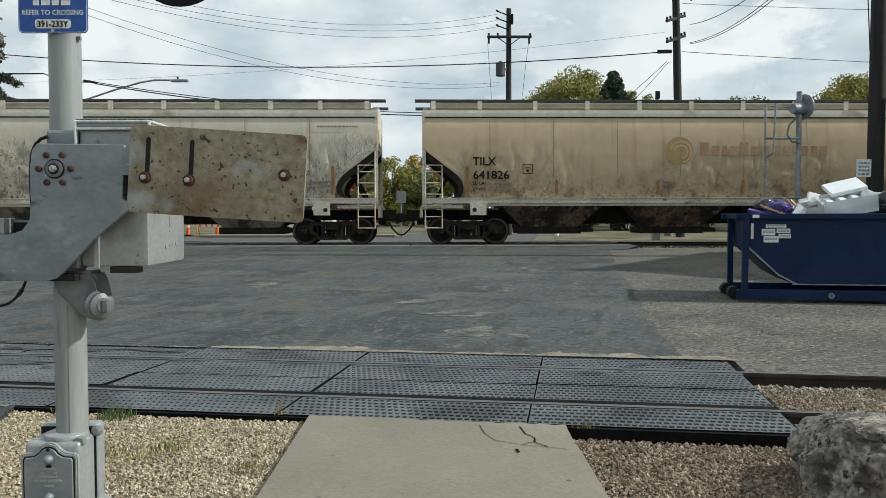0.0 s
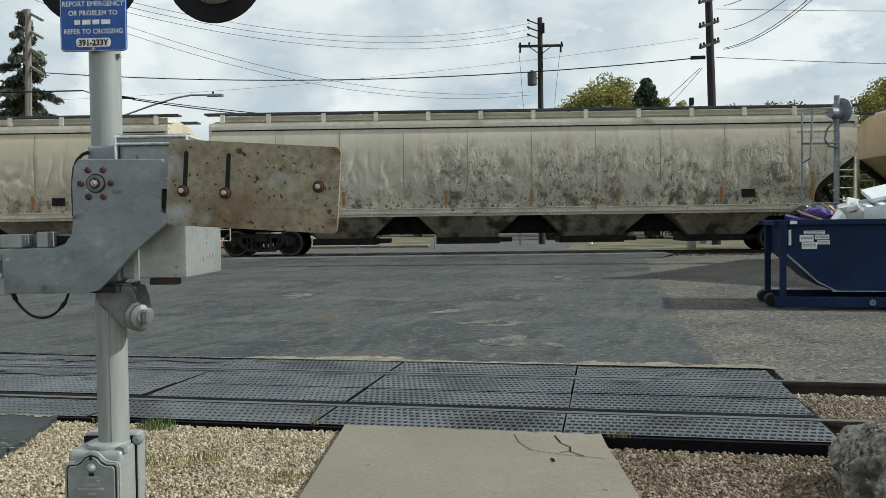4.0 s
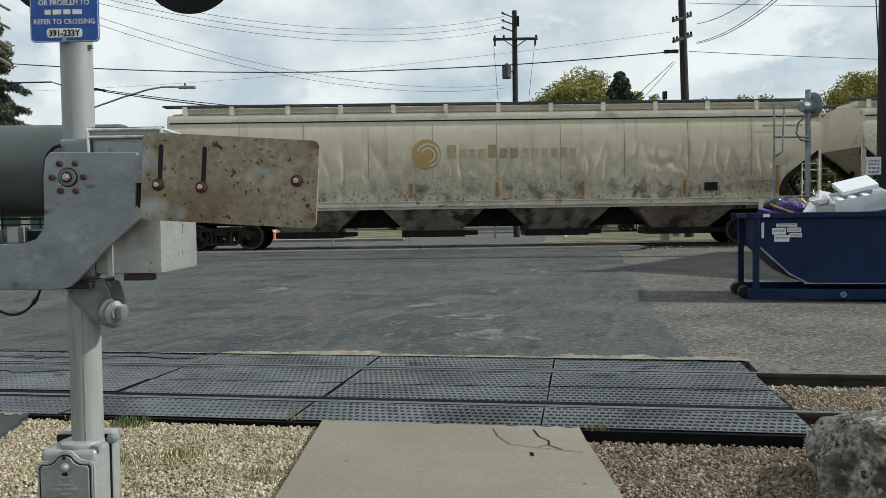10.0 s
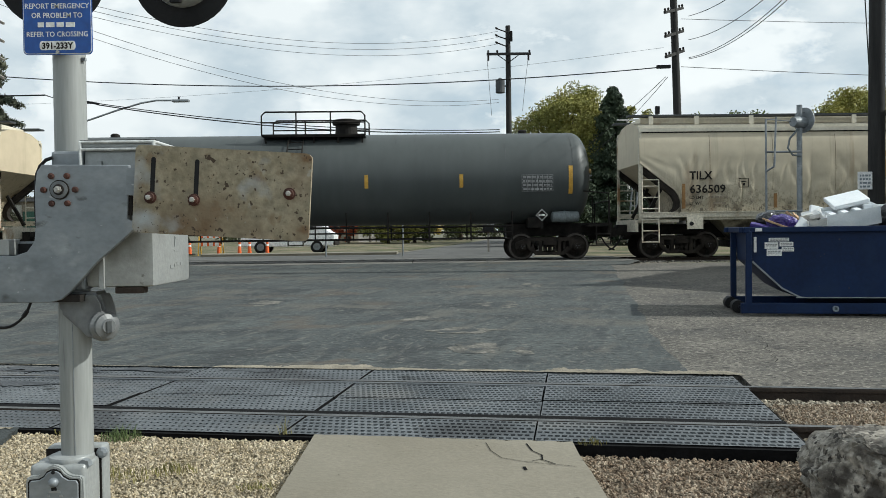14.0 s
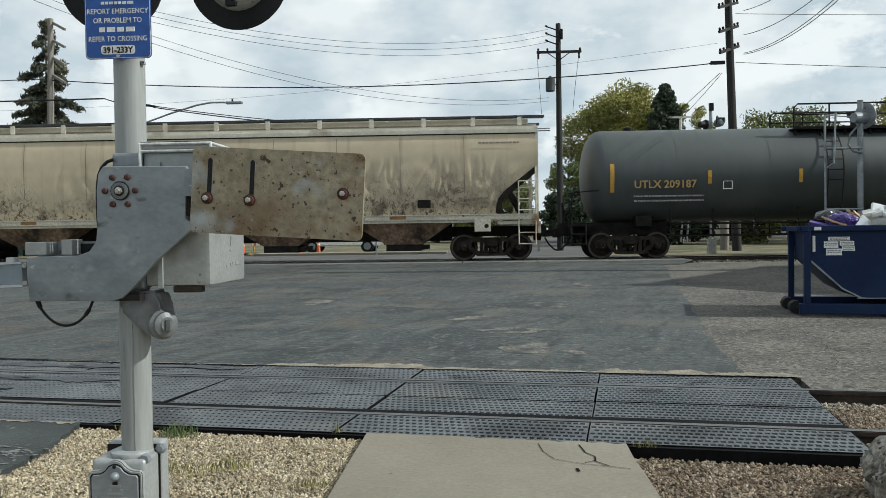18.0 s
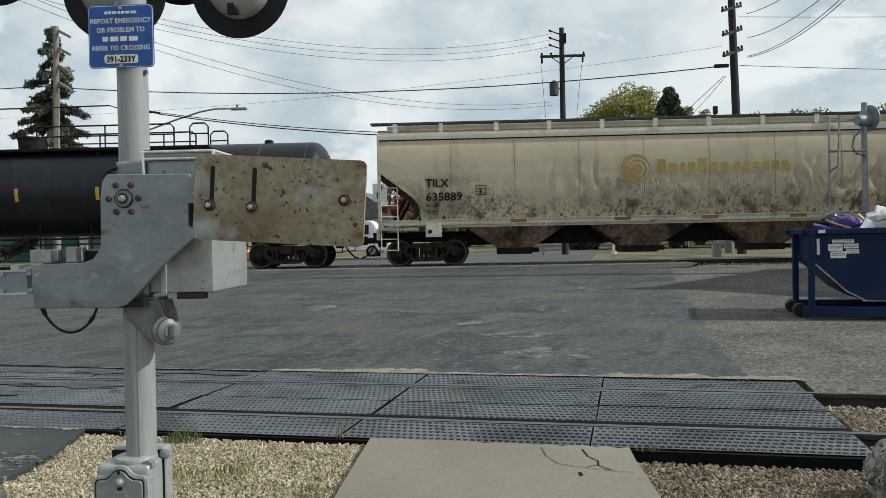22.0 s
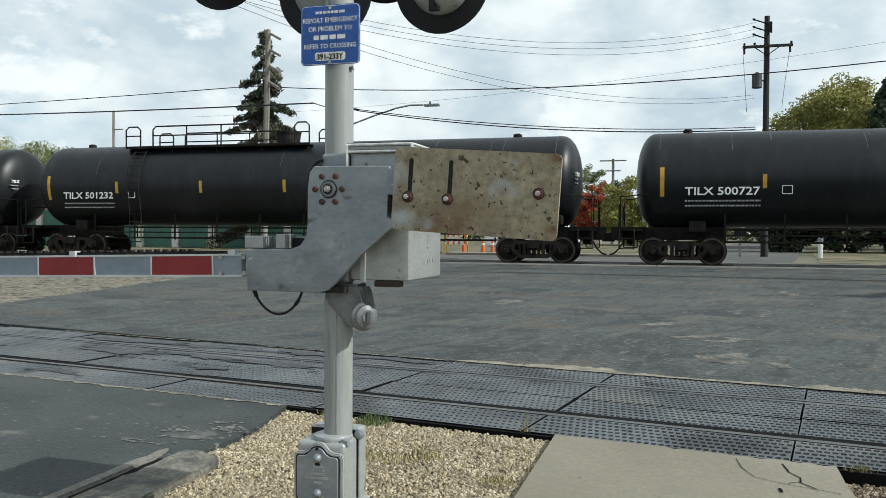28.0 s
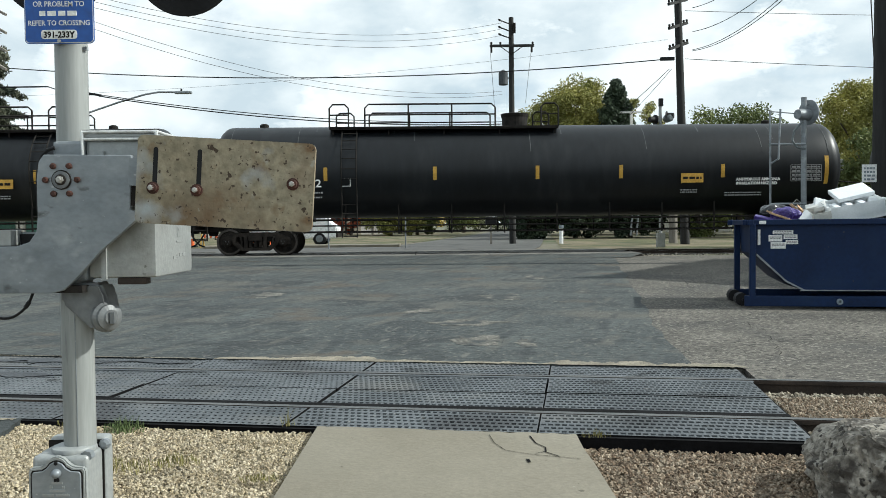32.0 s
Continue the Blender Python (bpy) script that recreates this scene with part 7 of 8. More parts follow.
def boulder():
    bm = bmesh.new()
    bmesh.ops.create_icosphere(bm, subdivisions=6, radius=1.0)
    for v in bm.verts:
        p = v.co.copy()
        d = 1 + 0.22 * noise.noise(p * 1.3 + Vector((3, 1, 5))) + 0.12 * noise.noise(p * 3.1) + 0.10 * (0.5 - abs(noise.noise(p * 4.3))) + 0.06 * noise.noise(p * 9) + 0.02 * noise.noise(p * 20)
        # facets, as broken stone has
        q = Vector((p.x * 0.66, p.y * 0.58, p.z * 0.42)) * d
        for nx, ny, nz, far in FACETS:
            nrm = Vector((nx, ny, nz)).normalized()
            over = q.dot(nrm) - far - 0.030 * noise.noise(p * 4.0 + nrm * 3)
            if over > 0:
                q -= nrm * over * 0.92
        rough = 0.020 * noise.noise(p * 9) + 0.016 * (0.5 - abs(noise.noise(p * 16))) + 0.011 * noise.noise(p * 34) + 0.007 * noise.noise(p * 64)
        v.co = q + p * rough
    ob = part("boulder", bm, M["rock"], None, smooth=True)
    ob.matrix_world = pose(2.59, 4.42, 0.035, 0, 0, 10)
    tagged(ob, "rough broken limestone boulder beside the path", "boulder")


boulder()


# ---- loose stone ----
def stones(name, spots, material_list, sizes, label, seed):
    """Many small broken stones lying on a bed, as one piece of stuff."""
    rng = np.random.default_rng(seed)
    base = np.array([(-1, -0.7, -0.4), (1, -0.8, -0.4), (0.8, 0.9, -0.4), (-0.9, 0.7, -0.4), (-0.55, -0.5, 0.55), (0.6, -0.35, 0.7), (0.45, 0.55, 0.5), (-0.5, 0.45, 0.65)])
    faces = [(0, 1, 5, 4), (1, 2, 6, 5), (2, 3, 7, 6), (3, 0, 4, 7), (4, 5, 6, 7)]
    n = len(spots)
    sz = rng.uniform(sizes[0], sizes[1], n)
    ang = rng.uniform(0, 2 * np.pi, n)
    tilt = rng.normal(0, 0.35, (n, 2))
    jit = base[None] * (1 + rng.normal(0, 0.18, (n, 8, 3)))
    p = jit * sz[:, None, None] * np.array([1, 0.8, 0.75])
    p[:, :, 2] += p[:, :, 0] * tilt[:, :1] + p[:, :, 1] * tilt[:, 1:]
    c, s = np.cos(ang)[:, None], np.sin(ang)[:, None]
    q = np.stack([p[:, :, 0] * c - p[:, :, 1] * s, p[:, :, 0] * s + p[:, :, 1] * c, p[:, :, 2]], -1)
    q += np.asarray(spots)[:, None, :]
    me = bpy.data.meshes.new(name)
    f = (np.array(faces)[None] + (np.arange(n) * 8)[:, None, None]).reshape(-1, 4)
    me.from_pydata(q.reshape(-1, 3).tolist(), [], f.tolist())
    for m in material_list:
        me.materials.append(m)
    me.polygons.foreach_set("material_index", np.repeat(rng.integers(0, len(material_list), n), 5))
    ob = new(name, me)
    tagged(ob, label, "gravel", kind="stuff")
    return ob


def pebble(name, a, b):
    m = mat(name, a, b, 5.0, 0.92, bump=0.25, fine=60)
    nt = m.node_tree
    bs = nt.nodes["Principled BSDF"]
    src = bs.inputs["Base Color"].links[0].from_socket
    geo = nt.nodes.new("ShaderNodeNewGeometry")
    r = nt.nodes.new("ShaderNodeMapRange")
    r.inputs[3].default_value, r.inputs[4].default_value = 0.55, 1.35
    nt.links.new(geo.outputs["Random Per Island"], r.inputs[0])
    x = nt.nodes.new("ShaderNodeMix")
    x.data_type, x.blend_type = "RGBA", "MULTIPLY"
    x.inputs[0].default_value = 1.0
    nt.links.new(src, x.inputs[6])
    nt.links.new(r.outputs[0], x.inputs[7])
    nt.links.new(x.outputs[2], bs.inputs["Base Color"])
    return m


def scatter_gravel():
    rng = np.random.default_rng(5)
    spots = []
    while len(spots) < 27000:
        x, y = rng.uniform(-3.35, -0.95), rng.uniform(3.3, 6.45)
        if y > mat_edge(x, -1.45) or x < -3.02 + 0.25 * max(0, y - 4.9) * 0 - (0.25 if y > 4.9 else 0) + rng.normal(0, 0.05) or x > -0.96 + rng.normal(0, 0.008):
            continue
        spots.append((x, y, -0.044 + rng.uniform(0, 0.016)))
    stones("cream_gravel", spots, [pebble("cream_pebble_a", (0.27, 0.218, 0.138), (0.37, 0.312, 0.210)), pebble("cream_pebble_b", (0.35, 0.295, 0.205), (0.46, 0.40, 0.295))], (0.005, 0.0135), "cream crushed stone round the signal mast", 1)
    spots = []
    while len(spots) < 20000:
        x, y = rng.uniform(0.86, 4.2), rng.uniform(3.3, 7.2)
        v = (x * TV.x + (y - TO.y) * TV.y)
        u = (x * TU.x + (y - TO.y) * TU.y)
        if x / max(y, 0.1) > 0.62 or (v > -1.43 and u < 2.75):
            continue
        spots.append((x, y, -0.095 + rng.uniform(0, 0.016)))
    stones("brown_gravel", spots, [pebble("brown_pebble_a", (0.125, 0.088, 0.058), (0.205, 0.152, 0.105)), pebble("brown_pebble_b", (0.20, 0.155, 0.108), (0.31, 0.255, 0.19))], (0.006, 0.016), "brown and buff gravel beside the path", 2)
    spots = []
    while len(spots) < 7000:
        u, v = rng.uniform(2.72, 9.0), rng.uniform(-1.7, 1.75)
        p = on_track(u, v)
        if p.x / p.y > 0.68 or abs(abs(v) - GAUGE) < 0.08:
            continue
        spots.append((p.x, p.y, -0.095 - 0.02 * (abs(v) < GAUGE) + rng.uniform(0, 0.02)))
    stones("track_gravel", spots, [pebble("track_pebble_a", (0.16, 0.135, 0.10), (0.28, 0.245, 0.19)), pebble("track_pebble_b", (0.26, 0.23, 0.18), (0.40, 0.36, 0.29))], (0.010, 0.028), "dusty gravel between the near rails", 3)
    spots = []
    while len(spots) < 2600:
        u, v = rng.uniform(5.8, 22), rng.choice([rng.uniform(-2.9, -1.6), rng.uniform(-0.6, 0.6)])
        p = main_at(u, v, 0)
        spots.append((p.x, p.y, 0.345 + rng.uniform(0, 0.06) - (0.05 if v < -2.2 else 0)))
    stones("main_ballast", spots, [pebble("ballast_pebble", (0.07, 0.064, 0.056), (0.19, 0.175, 0.155))], (0.025, 0.06), "coarse grey ballast stones by the main line", 4)


scatter_gravel()


# ---- weeds ----
def weed(x, y, r, n, h, material, label, seed, z=0.0):
    rng = random.Random(seed)
    bm = bmesh.new()
    for i in range(n):
        a, d = rng.uniform(0, 6.28), r * rng.random() ** 0.7
        bx, by = d * math.cos(a), d * math.sin(a) * 0.6
        hh = h * rng.uniform(0.4, 1.1) * (1 - 0.5 * d / r)
        lx, ly = rng.uniform(-0.5, 0.5) * hh, rng.uniform(-0.5, 0.5) * hh
        w = rng.uniform(0.0014, 0.0036)
        s = Vector((-ly, lx, 0)).normalized() * w if lx or ly else Vector((w, 0, 0))
        p0, p1, p2 = Vector((bx, by, 0)), Vector((bx + lx * 0.4, by + ly * 0.4, hh * 0.65)), Vector((bx + lx, by + ly, hh))
        v = [bm.verts.new(q) for q in (p0 - s, p0 + s, p1 + s * 0.8, p1 - s * 0.8)]
        t = bm.verts.new(p2)
        bm.faces.new(v)
        bm.faces.new((v[3], v[2], t))
    ob = part("weed_tuft", bm, material)
    ob.matrix_world = pose(x, y, z)
    tagged(ob, label, "weed", kind="stuff")


weed(-2.35, 6.05, 0.16, 200, 0.15, M["weed"], "small green weed tuft by the panel edge", 1, -0.04)
weed(-2.75, 6.15, 0.14, 110, 0.07, M["weed_dry"], "dry low weeds by the panel edge", 2)
weed(-1.17, 6.03, 0.05, 16, 0.15, M["weed_dry"], "thin dry grass stalks by the panel edge", 3)
weed(-1.98, 5.00, 0.26, 150, 0.075, M["weed_dry"], "yellowing low weeds in cream gravel", 4)
weed(-1.68, 5.10, 0.16, 130, 0.085, M["weed_dry"], "yellowing low weeds in cream gravel", 5)
weed(-1.10, 4.75, 0.12, 90, 0.05, M["weed_dry"], "sparse dry weeds beside the slab", 6)
weed(0.98, 5.65, 0.10, 50, 0.06, M["weed_dry"], "sparse dry weeds beside the slab", 7)

# ---- lot cracks ----
def lot_cracks():
    rng = random.Random(21)
    bm = bmesh.new()
    for pts in ([(3.6, 9.0), (4.0, 10.6), (4.1, 12.4), (4.5, 15.2), (5.2, 18.6), (5.6, 22.0)], [(4.05, 11.4), (5.0, 11.2), (6.2, 11.6), (7.4, 11.3)], [(3.3, 10.1), (4.3, 9.9), (5.4, 10.1)], [(5.3, 9.6), (6.8, 9.3), (8.2, 9.5)],
                [(4.9, 10.8), (5.6, 10.6)], [(2.9, 12.0), (3.5, 12.3), (4.1, 12.4)]):
        fine = []
        for (x0, y0), (x1, y1) in zip(pts, pts[1:]):
            k = 9
            for i in range(k):
                fine.append((x0 + (x1 - x0) * i / k + rng.uniform(-0.05, 0.05), y0 + (y1 - y0) * i / k + rng.uniform(-0.05, 0.05)))
        for (x0, y0), (x1, y1) in zip(fine, fine[1:]):
            d = Vector((x1 - x0, y1 - y0, 0)).normalized()
            s = Vector((-d.y, d.x, 0)) * rng.uniform(0.0012, 0.0034)
            a, b = Vector((x0, y0, rise(y0) - 0.005)), Vector((x1, y1, rise(y1) - 0.005))
            bm.faces.new([bm.verts.new(p) for p in (a - s, b - s, b + s, a + s)])
    tagged(part("lot_crack", bm, M["dark_rubber_and_recess"]), "dark branching cracks in the lot asphalt", "crack", kind="stuff")


lot_cracks()


# ---- poles and wires ----
def insulators(root, spots):
    for p in spots:
        bm = bmesh.new()
        lathe(bm, [(0, 0.03), (0.04, 0.05), (0.10, 0.055), (0.13, 0.03)], 8, (0, 0, 1), p)
        part("insulator", bm, M["dark_steel"], root)


def pole_a():
    root = thing("utility_pole", pose(3.41, 42.0, 0.35), "dark timber utility pole with crossarm and transformer", "utility pole", "utility poles")
    bm = bmesh.new()
    cyl(bm, (0, 0, -0.3), (0, 0, 11.3), 0.17, 14, 0.12)
    part("pole", bm, M["wood_pole"], root, smooth=True)
    bm = box(bmesh.new(), (0.02, -0.14, 9.88), (2.2, 0.10, 0.12))
    part("crossarm", bm, M["wood_pole"], root)
    bm = bmesh.new()
    for s in (-1, 1):
        cyl(bm, (s * 0.55, -0.16, 9.84), (0, -0.14, 9.45), 0.022, 6)
    part("arm_brace", bm, M["dark_steel"], root)
    bm = bmesh.new()
    lathe(bm, [(0, 0.20), (0.02, 0.23), (0.62, 0.23), (0.66, 0.15), (0.75, 0.05)], 18, (0, 0, 1), (-0.42, -0.1, 7.95))
    box(bm, (-0.2, -0.05, 8.3), (0.3, 0.06, 0.06))
    part("transformer", bm, M["walk_dark"], root, "dark grey transformer can")
    insulators(root, [(-1.0, -0.14, 9.94), (1.05, -0.14, 9.94), (-0.55, -0.14, 9.94)])
    for z in (10.25, 10.6, 10.95):
        bm = bmesh.new()
        cyl(bm, (-0.05, -0.1, z), (-0.52, -0.25, z + 0.14), 0.03, 6)
        lathe(bm, [(0, 0.03), (0.08, 0.06), (0.16, 0.03)], 8, (-0.5, -0.2, 0.2), (-0.52, -0.25, z + 0.14))
        part("post_insulator", bm, M["dark_steel"], root)
    for s in (-1, 1):
        bm = bmesh.new()
        cyl(bm, (s * 1.0, -0.14, 9.82), (s * 1.0, -0.14, 9.55), 0.05, 8)
        part("fuse_holder", bm, M["dark_steel"], root)
    bm = box(bmesh.new(), (0.15, -0.15, 10.75), (0.12, 0.12, 0.5))
    part("arrester", bm, M["dark_steel"], root)


pole_a()


def pole_b():
    root = thing("utility_pole", pose(10.75, 38.0, 0.35, 0, -1.0, 0), "tall dark timber utility pole with slanting crossarms", "utility pole", "utility poles")
    bm = bmesh.new()
    cyl(bm, (0.15, 0, -0.2), (0.0, 0, 13.5), 0.21, 14, 0.15)
    part("pole", bm, M["wood_pole"], root, smooth=True)
    for z in (8.95, 9.85, 10.9, 11.9):
        bm = box(bmesh.new(), (-0.02, -0.17, z), (2.0, 0.10, 0.12), Euler((0, radians(-16), radians(50))).to_matrix())
        part("crossarm", bm, M["wood_pole"], root)
        d = Euler((0, radians(-16), radians(50))).to_matrix() @ Vector((1, 0, 0))
        insulators(root, [Vector((-0.02, -0.17, z + 0.05)) + d * k for k in (-0.95, -0.6, 0.6, 0.95)])
    bm = box(bmesh.new(), (-0.55, -0.2, 8.38), (0.62, 0.16, 0.14))
    part("splice_case", bm, M["black"], root)


pole_b()


def pole_left():
    root = thing("utility_pole", pose(-21.65, 40.0, 0.35, 0, 1.2, 0), "grey weathered utility pole with crossarms seen end-on", "utility pole", "utility poles")
    bm = bmesh.new()
    cyl(bm, (0, 0, -0.3), (0, 0, 11.75), 0.19, 14, 0.13)
    part("pole", bm, M["wood_grey"], root, smooth=True)
    for z in (8.9, 9.75, 10.6, 11.45):
        bm = box(bmesh.new(), (0.30, -0.1, z), (1.7, 0.10, 0.11), Euler((0, radians(24), radians(-30))).to_matrix())
        part("crossarm", bm, M["wood_grey"], root)
    root = thing("utility_pole", pose(-7.25, 85, 0.3), "distant thin utility pole with two crossarms", "utility pole", "utility poles")
    bm = bmesh.new()
    cyl(bm, (0, 0, -0.3), (0, 0, 8.6), 0.17, 10, 0.12)
    part("pole", bm, M["wood_grey"], root)
    for z, w in ((8.4, 2.6), (7.4, 1.5)):
        bm = box(bmesh.new(), (0, -0.1, z), (w, 0.1, 0.12))
        part("crossarm", bm, M["wood_grey"], root)
    root = thing("utility_pole", pose(-62, 80, 0.3), "distant thin utility pole", "utility pole", "utility poles")
    bm = bmesh.new()
    cyl(bm, (0, 0, -0.3), (0, 0, 14.5), 0.2, 10, 0.14)
    part("pole", bm, M["wood_grey"], root)
    bm = box(bmesh.new(), (0.5, 0, 12.5), (1.4, 0.1, 0.12))
    part("crossarm", bm, M["wood_grey"], root)
    root = thing("utility_pole", pose(11.35, 22.0, 0.3, 0, 0, 0), "stout dark timber pole behind the dumpster", "utility pole", "utility poles")
    bm = bmesh.new()
    cyl(bm, (0.05, 0, -0.1), (0.12, 0, 13.0), 0.215, 18, 0.185)
    part("pole", bm, M["wood_pole"], root, smooth=True)
    bm = bmesh.new()
    tube(bm, [(-0.30, -0.1, 13), (-0.36, -0.15, 8.0), (-0.24, -0.2, 5.4), (-0.2, -0.2, 5.0)], 0.015, 6)
    part("drop_wire", bm, M["black"], root)
    bm = rbox((-0.36, -0.24, 2.33), (0.38, 0.02, 0.46), 0.005)
    sign = part("pole_sign", bm, M["van_white"], root, "small white printed sign")
    stencil(root, -0.50, -0.252, 2.46, 0.28, 0.05, M["arm_grey"], 4, 0.9, seed=31, name="sign_bars")


pole_left()


def wire(a, b, sag, r, label="thin black overhead wire"):
    a, b = Vector(a), Vector(b)
    n = 26
    pts = [a + (b - a) * i / n - Vector((0, 0, sag * 4 * (i / n) * (1 - i / n))) for i in range(n + 1)]
    bm = bmesh.new()
    tube(bm, pts, r, 5)
    tagged(part("overhead_wire", bm, M["black"]), label, "wire", "overhead wires")


def wires():
    wire((-22.3, 40, 9.18), (10.3, 37.8, 8.73), 0.72, 0.024)
    wire((-22.3, 40, 9.18), (-75, 45, 9.75), 0.25, 0.024)
    wire((-75, 44, 9.9), (-17.85, 38, 7.81), 0.35, 0.035)
    wire((-17.85, 38, 7.81), (-15.55, 38, 7.42), 0.12, 0.024)
    wire((-15.55, 38, 7.42), (2.94, 41.8, 6.47), 0.42, 0.020)
    wire((-15.55, 38, 7.36), (2.94, 41.8, 6.36), 0.46, 0.026)
    bm = rbox((-15.75, 38, 7.44), (0.62, 0.09, 0.10), 0.02, Euler((0, radians(10), 0)).to_matrix())
    tagged(part("cable_splice", bm, M["black"]), "black cable splice case hung on overhead wires", "cable splice")
    for dz in (0.0, 0.32, 0.62):
        wire((-16, 24, 9.6 + dz * 0.5), (2.9, 41.7, 10.7 + dz), 1.55, 0.008)
    wire((-16, 24, 9.77), (2.9, 41.7, 7.96), 1.49, 0.008)
    wire((-16, 24, 9.55), (2.9, 41.7, 7.80), 1.55, 0.008)
    wire((-30, 46, 8.6), (10.1, 37.9, 9.6), 0.6, 0.006)
    for z, e in ((9.85, 10.6), (9.0, 10.0), (9.05, 10.2), (10.9, 11.5)):
        wire((11.1, 37.5, z), (11.5, 22.0, e), 0.85, 0.014)
    wire((10.9, 38, 8.75), (60, 45, 9.4), 0.6, 0.014)
    wire((10.9, 38, 10.9), (60, 45, 13.0), 0.6, 0.012)
    wire((10.2, 38, 8.3), (6.9, 44, 5.2), 0.1, 0.014)
    wire((10.3, 38, 8.3), (8.0, 44, 5.4), 0.15, 0.012)
    wire((4.4, 41.8, 10.1), (4.1, 42, 7.4), -0.1, 0.010)
    wire((2.35, 41.8, 9.9), (2.55, 42, 7.2), -0.1, 0.010)


wires()


def street_lamp():
    root = thing("street_lamp", pose(-19.6, 45, 0.35), "slim street lamp with long curved arm", "street lamp")
    bm = bmesh.new()
    cyl(bm, (0, 0, 0), (0, 0, 7.2), 0.09, 10, 0.07)
    part("post", bm, M["galv"], root)
    bm = bmesh.new()
    pts = [(0, 0, 6.9), (0.7, 0, 7.25), (2.2, 0, 7.75), (3.6, 0, 8.15), (4.4, 0, 8.28), (5.2, 0, 8.27)]
    tube(bm, pts, 0.05, 8)
    part("arm", bm, M["galv"], root)
    bm = rbox((5.7, 0, 8.24), (0.9, 0.28, 0.14), 0.04)
    part("lamp_head", bm, M["galv"], root)
    bm = bmesh.new()
    cyl(bm, (5.6, 0, 8.3), (5.6, 0, 8.45), 0.05, 8)
    part("photocell", bm, M["black"], root)


street_lamp()


# ---- steel post with ladder beside the dumpster ----
def ladder_post():
    root = thing("signal_post", pose(7.68, 18.0, 0.24), "galvanised post with ladder frame and round signal head", "signal post")
    bm = bmesh.new()
    cyl(bm, (0, 0, 0), (0, 0, 3.82), 0.058, 14)
    part("post", bm, M["galv"], root)
    bm = bmesh.new()
    cyl(bm, (-0.73, -0.05, 0.3), (-0.74, -0.05, 3.52), 0.024, 8)
    cyl(bm, (-0.62, -0.2, 2.5), (-0.58, -0.2, 3.55), 0.022, 8)
    cyl(bm, (-0.62, -0.2, 2.5), (-0.74, -0.05, 2.4), 0.02, 8)
    for z in (0.6, 1.55, 2.82):
        cyl(bm, (-0.74, -0.05, z), (0.02, -0.05, z), 0.024, 8)
    cyl(bm, (-0.74, -0.05, 3.52), (0.0, -0.05, 3.45), 0.012, 6)
    part("ladder_frame", bm, M["galv"], root)
    bm = bmesh.new()
    ax = (0.9, 0.43, 0)
    lathe(bm, [(0.10, 0.27), (0.12, 0.27), (0.14, 0.14), (0.30, 0.12)], 24, ax, (0.02, 0, 3.50))
    lathe(bm, [(-0.22, 0.10), (-0.05, 0.13), (0.10, 0.12)], 20, ax, (0.02, 0, 3.45))
    part("signal_head", bm, M["galv"], root)
    bm = bmesh.new()
    pts = [(-0.06, -0.08, 3.3), (-0.24, -0.08, 3.1), (-0.28, -0.08, 2.9), (-0.18, -0.08, 2.75), (0, -0.07, 2.72)]
    tube(bm, pts, 0.022, 6)
    part("cable", bm, M["walk_grey"], root)


ladder_post()


def far_signal():
    root = thing("crossing_signal", pose(8.75, 34.0, 0.38), "far crossing mast with signal heads seen side-on", "crossing signal")
    bm = bmesh.new()
    cyl(bm, (0, 0, 0), (0, 0, 5.85), 0.065, 12)
    box(bm, (0, 0, 0.3), (0.3, 0.3, 0.6))
    part("mast", bm, M["alu"], root)
    for s, z in ((-1, 5.15), (1, 5.3)):
        bm = bmesh.new()
        lathe(bm, [(0, 0.20), (0.03, 0.20), (0.05, 0.13), (0.3, 0.11)], 20, (s, -0.5, 0), (s * 0.22, -0.1, z))
        part("signal_head", bm, M["black"], root)
    bm = box(bmesh.new(), (0, -0.1, 5.85), (0.16, 0.16, 0.3))
    part("bell", bm, M["black"], root)
    bm = bmesh.new()
    lathe(bm, [(0, 0.16), (0.3, 0.14), (0.35, 0.08)], 16, (0.3, -1, 0), (0.25, 0, 5.2))
    part("signal_head", bm, M["walk_grey"], root)
    for dx0, dx1 in ((-1.26, -0.88), (-1.02, -0.66)):
        bm = bmesh.new()
        cyl(bm, (dx0, -0.2, 0.5), (dx1, -0.2, 4.75), 0.035, 8)
        part("ladder_rail", bm, M["galv"], root)
    for z in (1.2, 2.0, 2.8, 3.6, 4.6):
        bm = bmesh.new()
        k = -1.26 + 0.38 * (z - 0.5) / 4.25
        cyl(bm, (k, -0.2, z), (0.0 if z in (2.8, 4.6) else k + 0.24, -0.15, z), 0.026, 6)
        part("rung", bm, M["galv"], root)
    root = thing("relay_post", pose(13.4, 60, 0.38), "thin pale post with short crossbar", "post")
    bm = bmesh.new()
    cyl(bm, (0, 0, 0), (0, 0, 8.9), 0.10, 8)
    part("post", bm, M["wall_pale"], root)
    bm = box(bmesh.new(), (0, 0, 8.85), (1.5, 0.12, 0.12))
    part("crossbar", bm, M["wall_pale"], root)


far_signal()


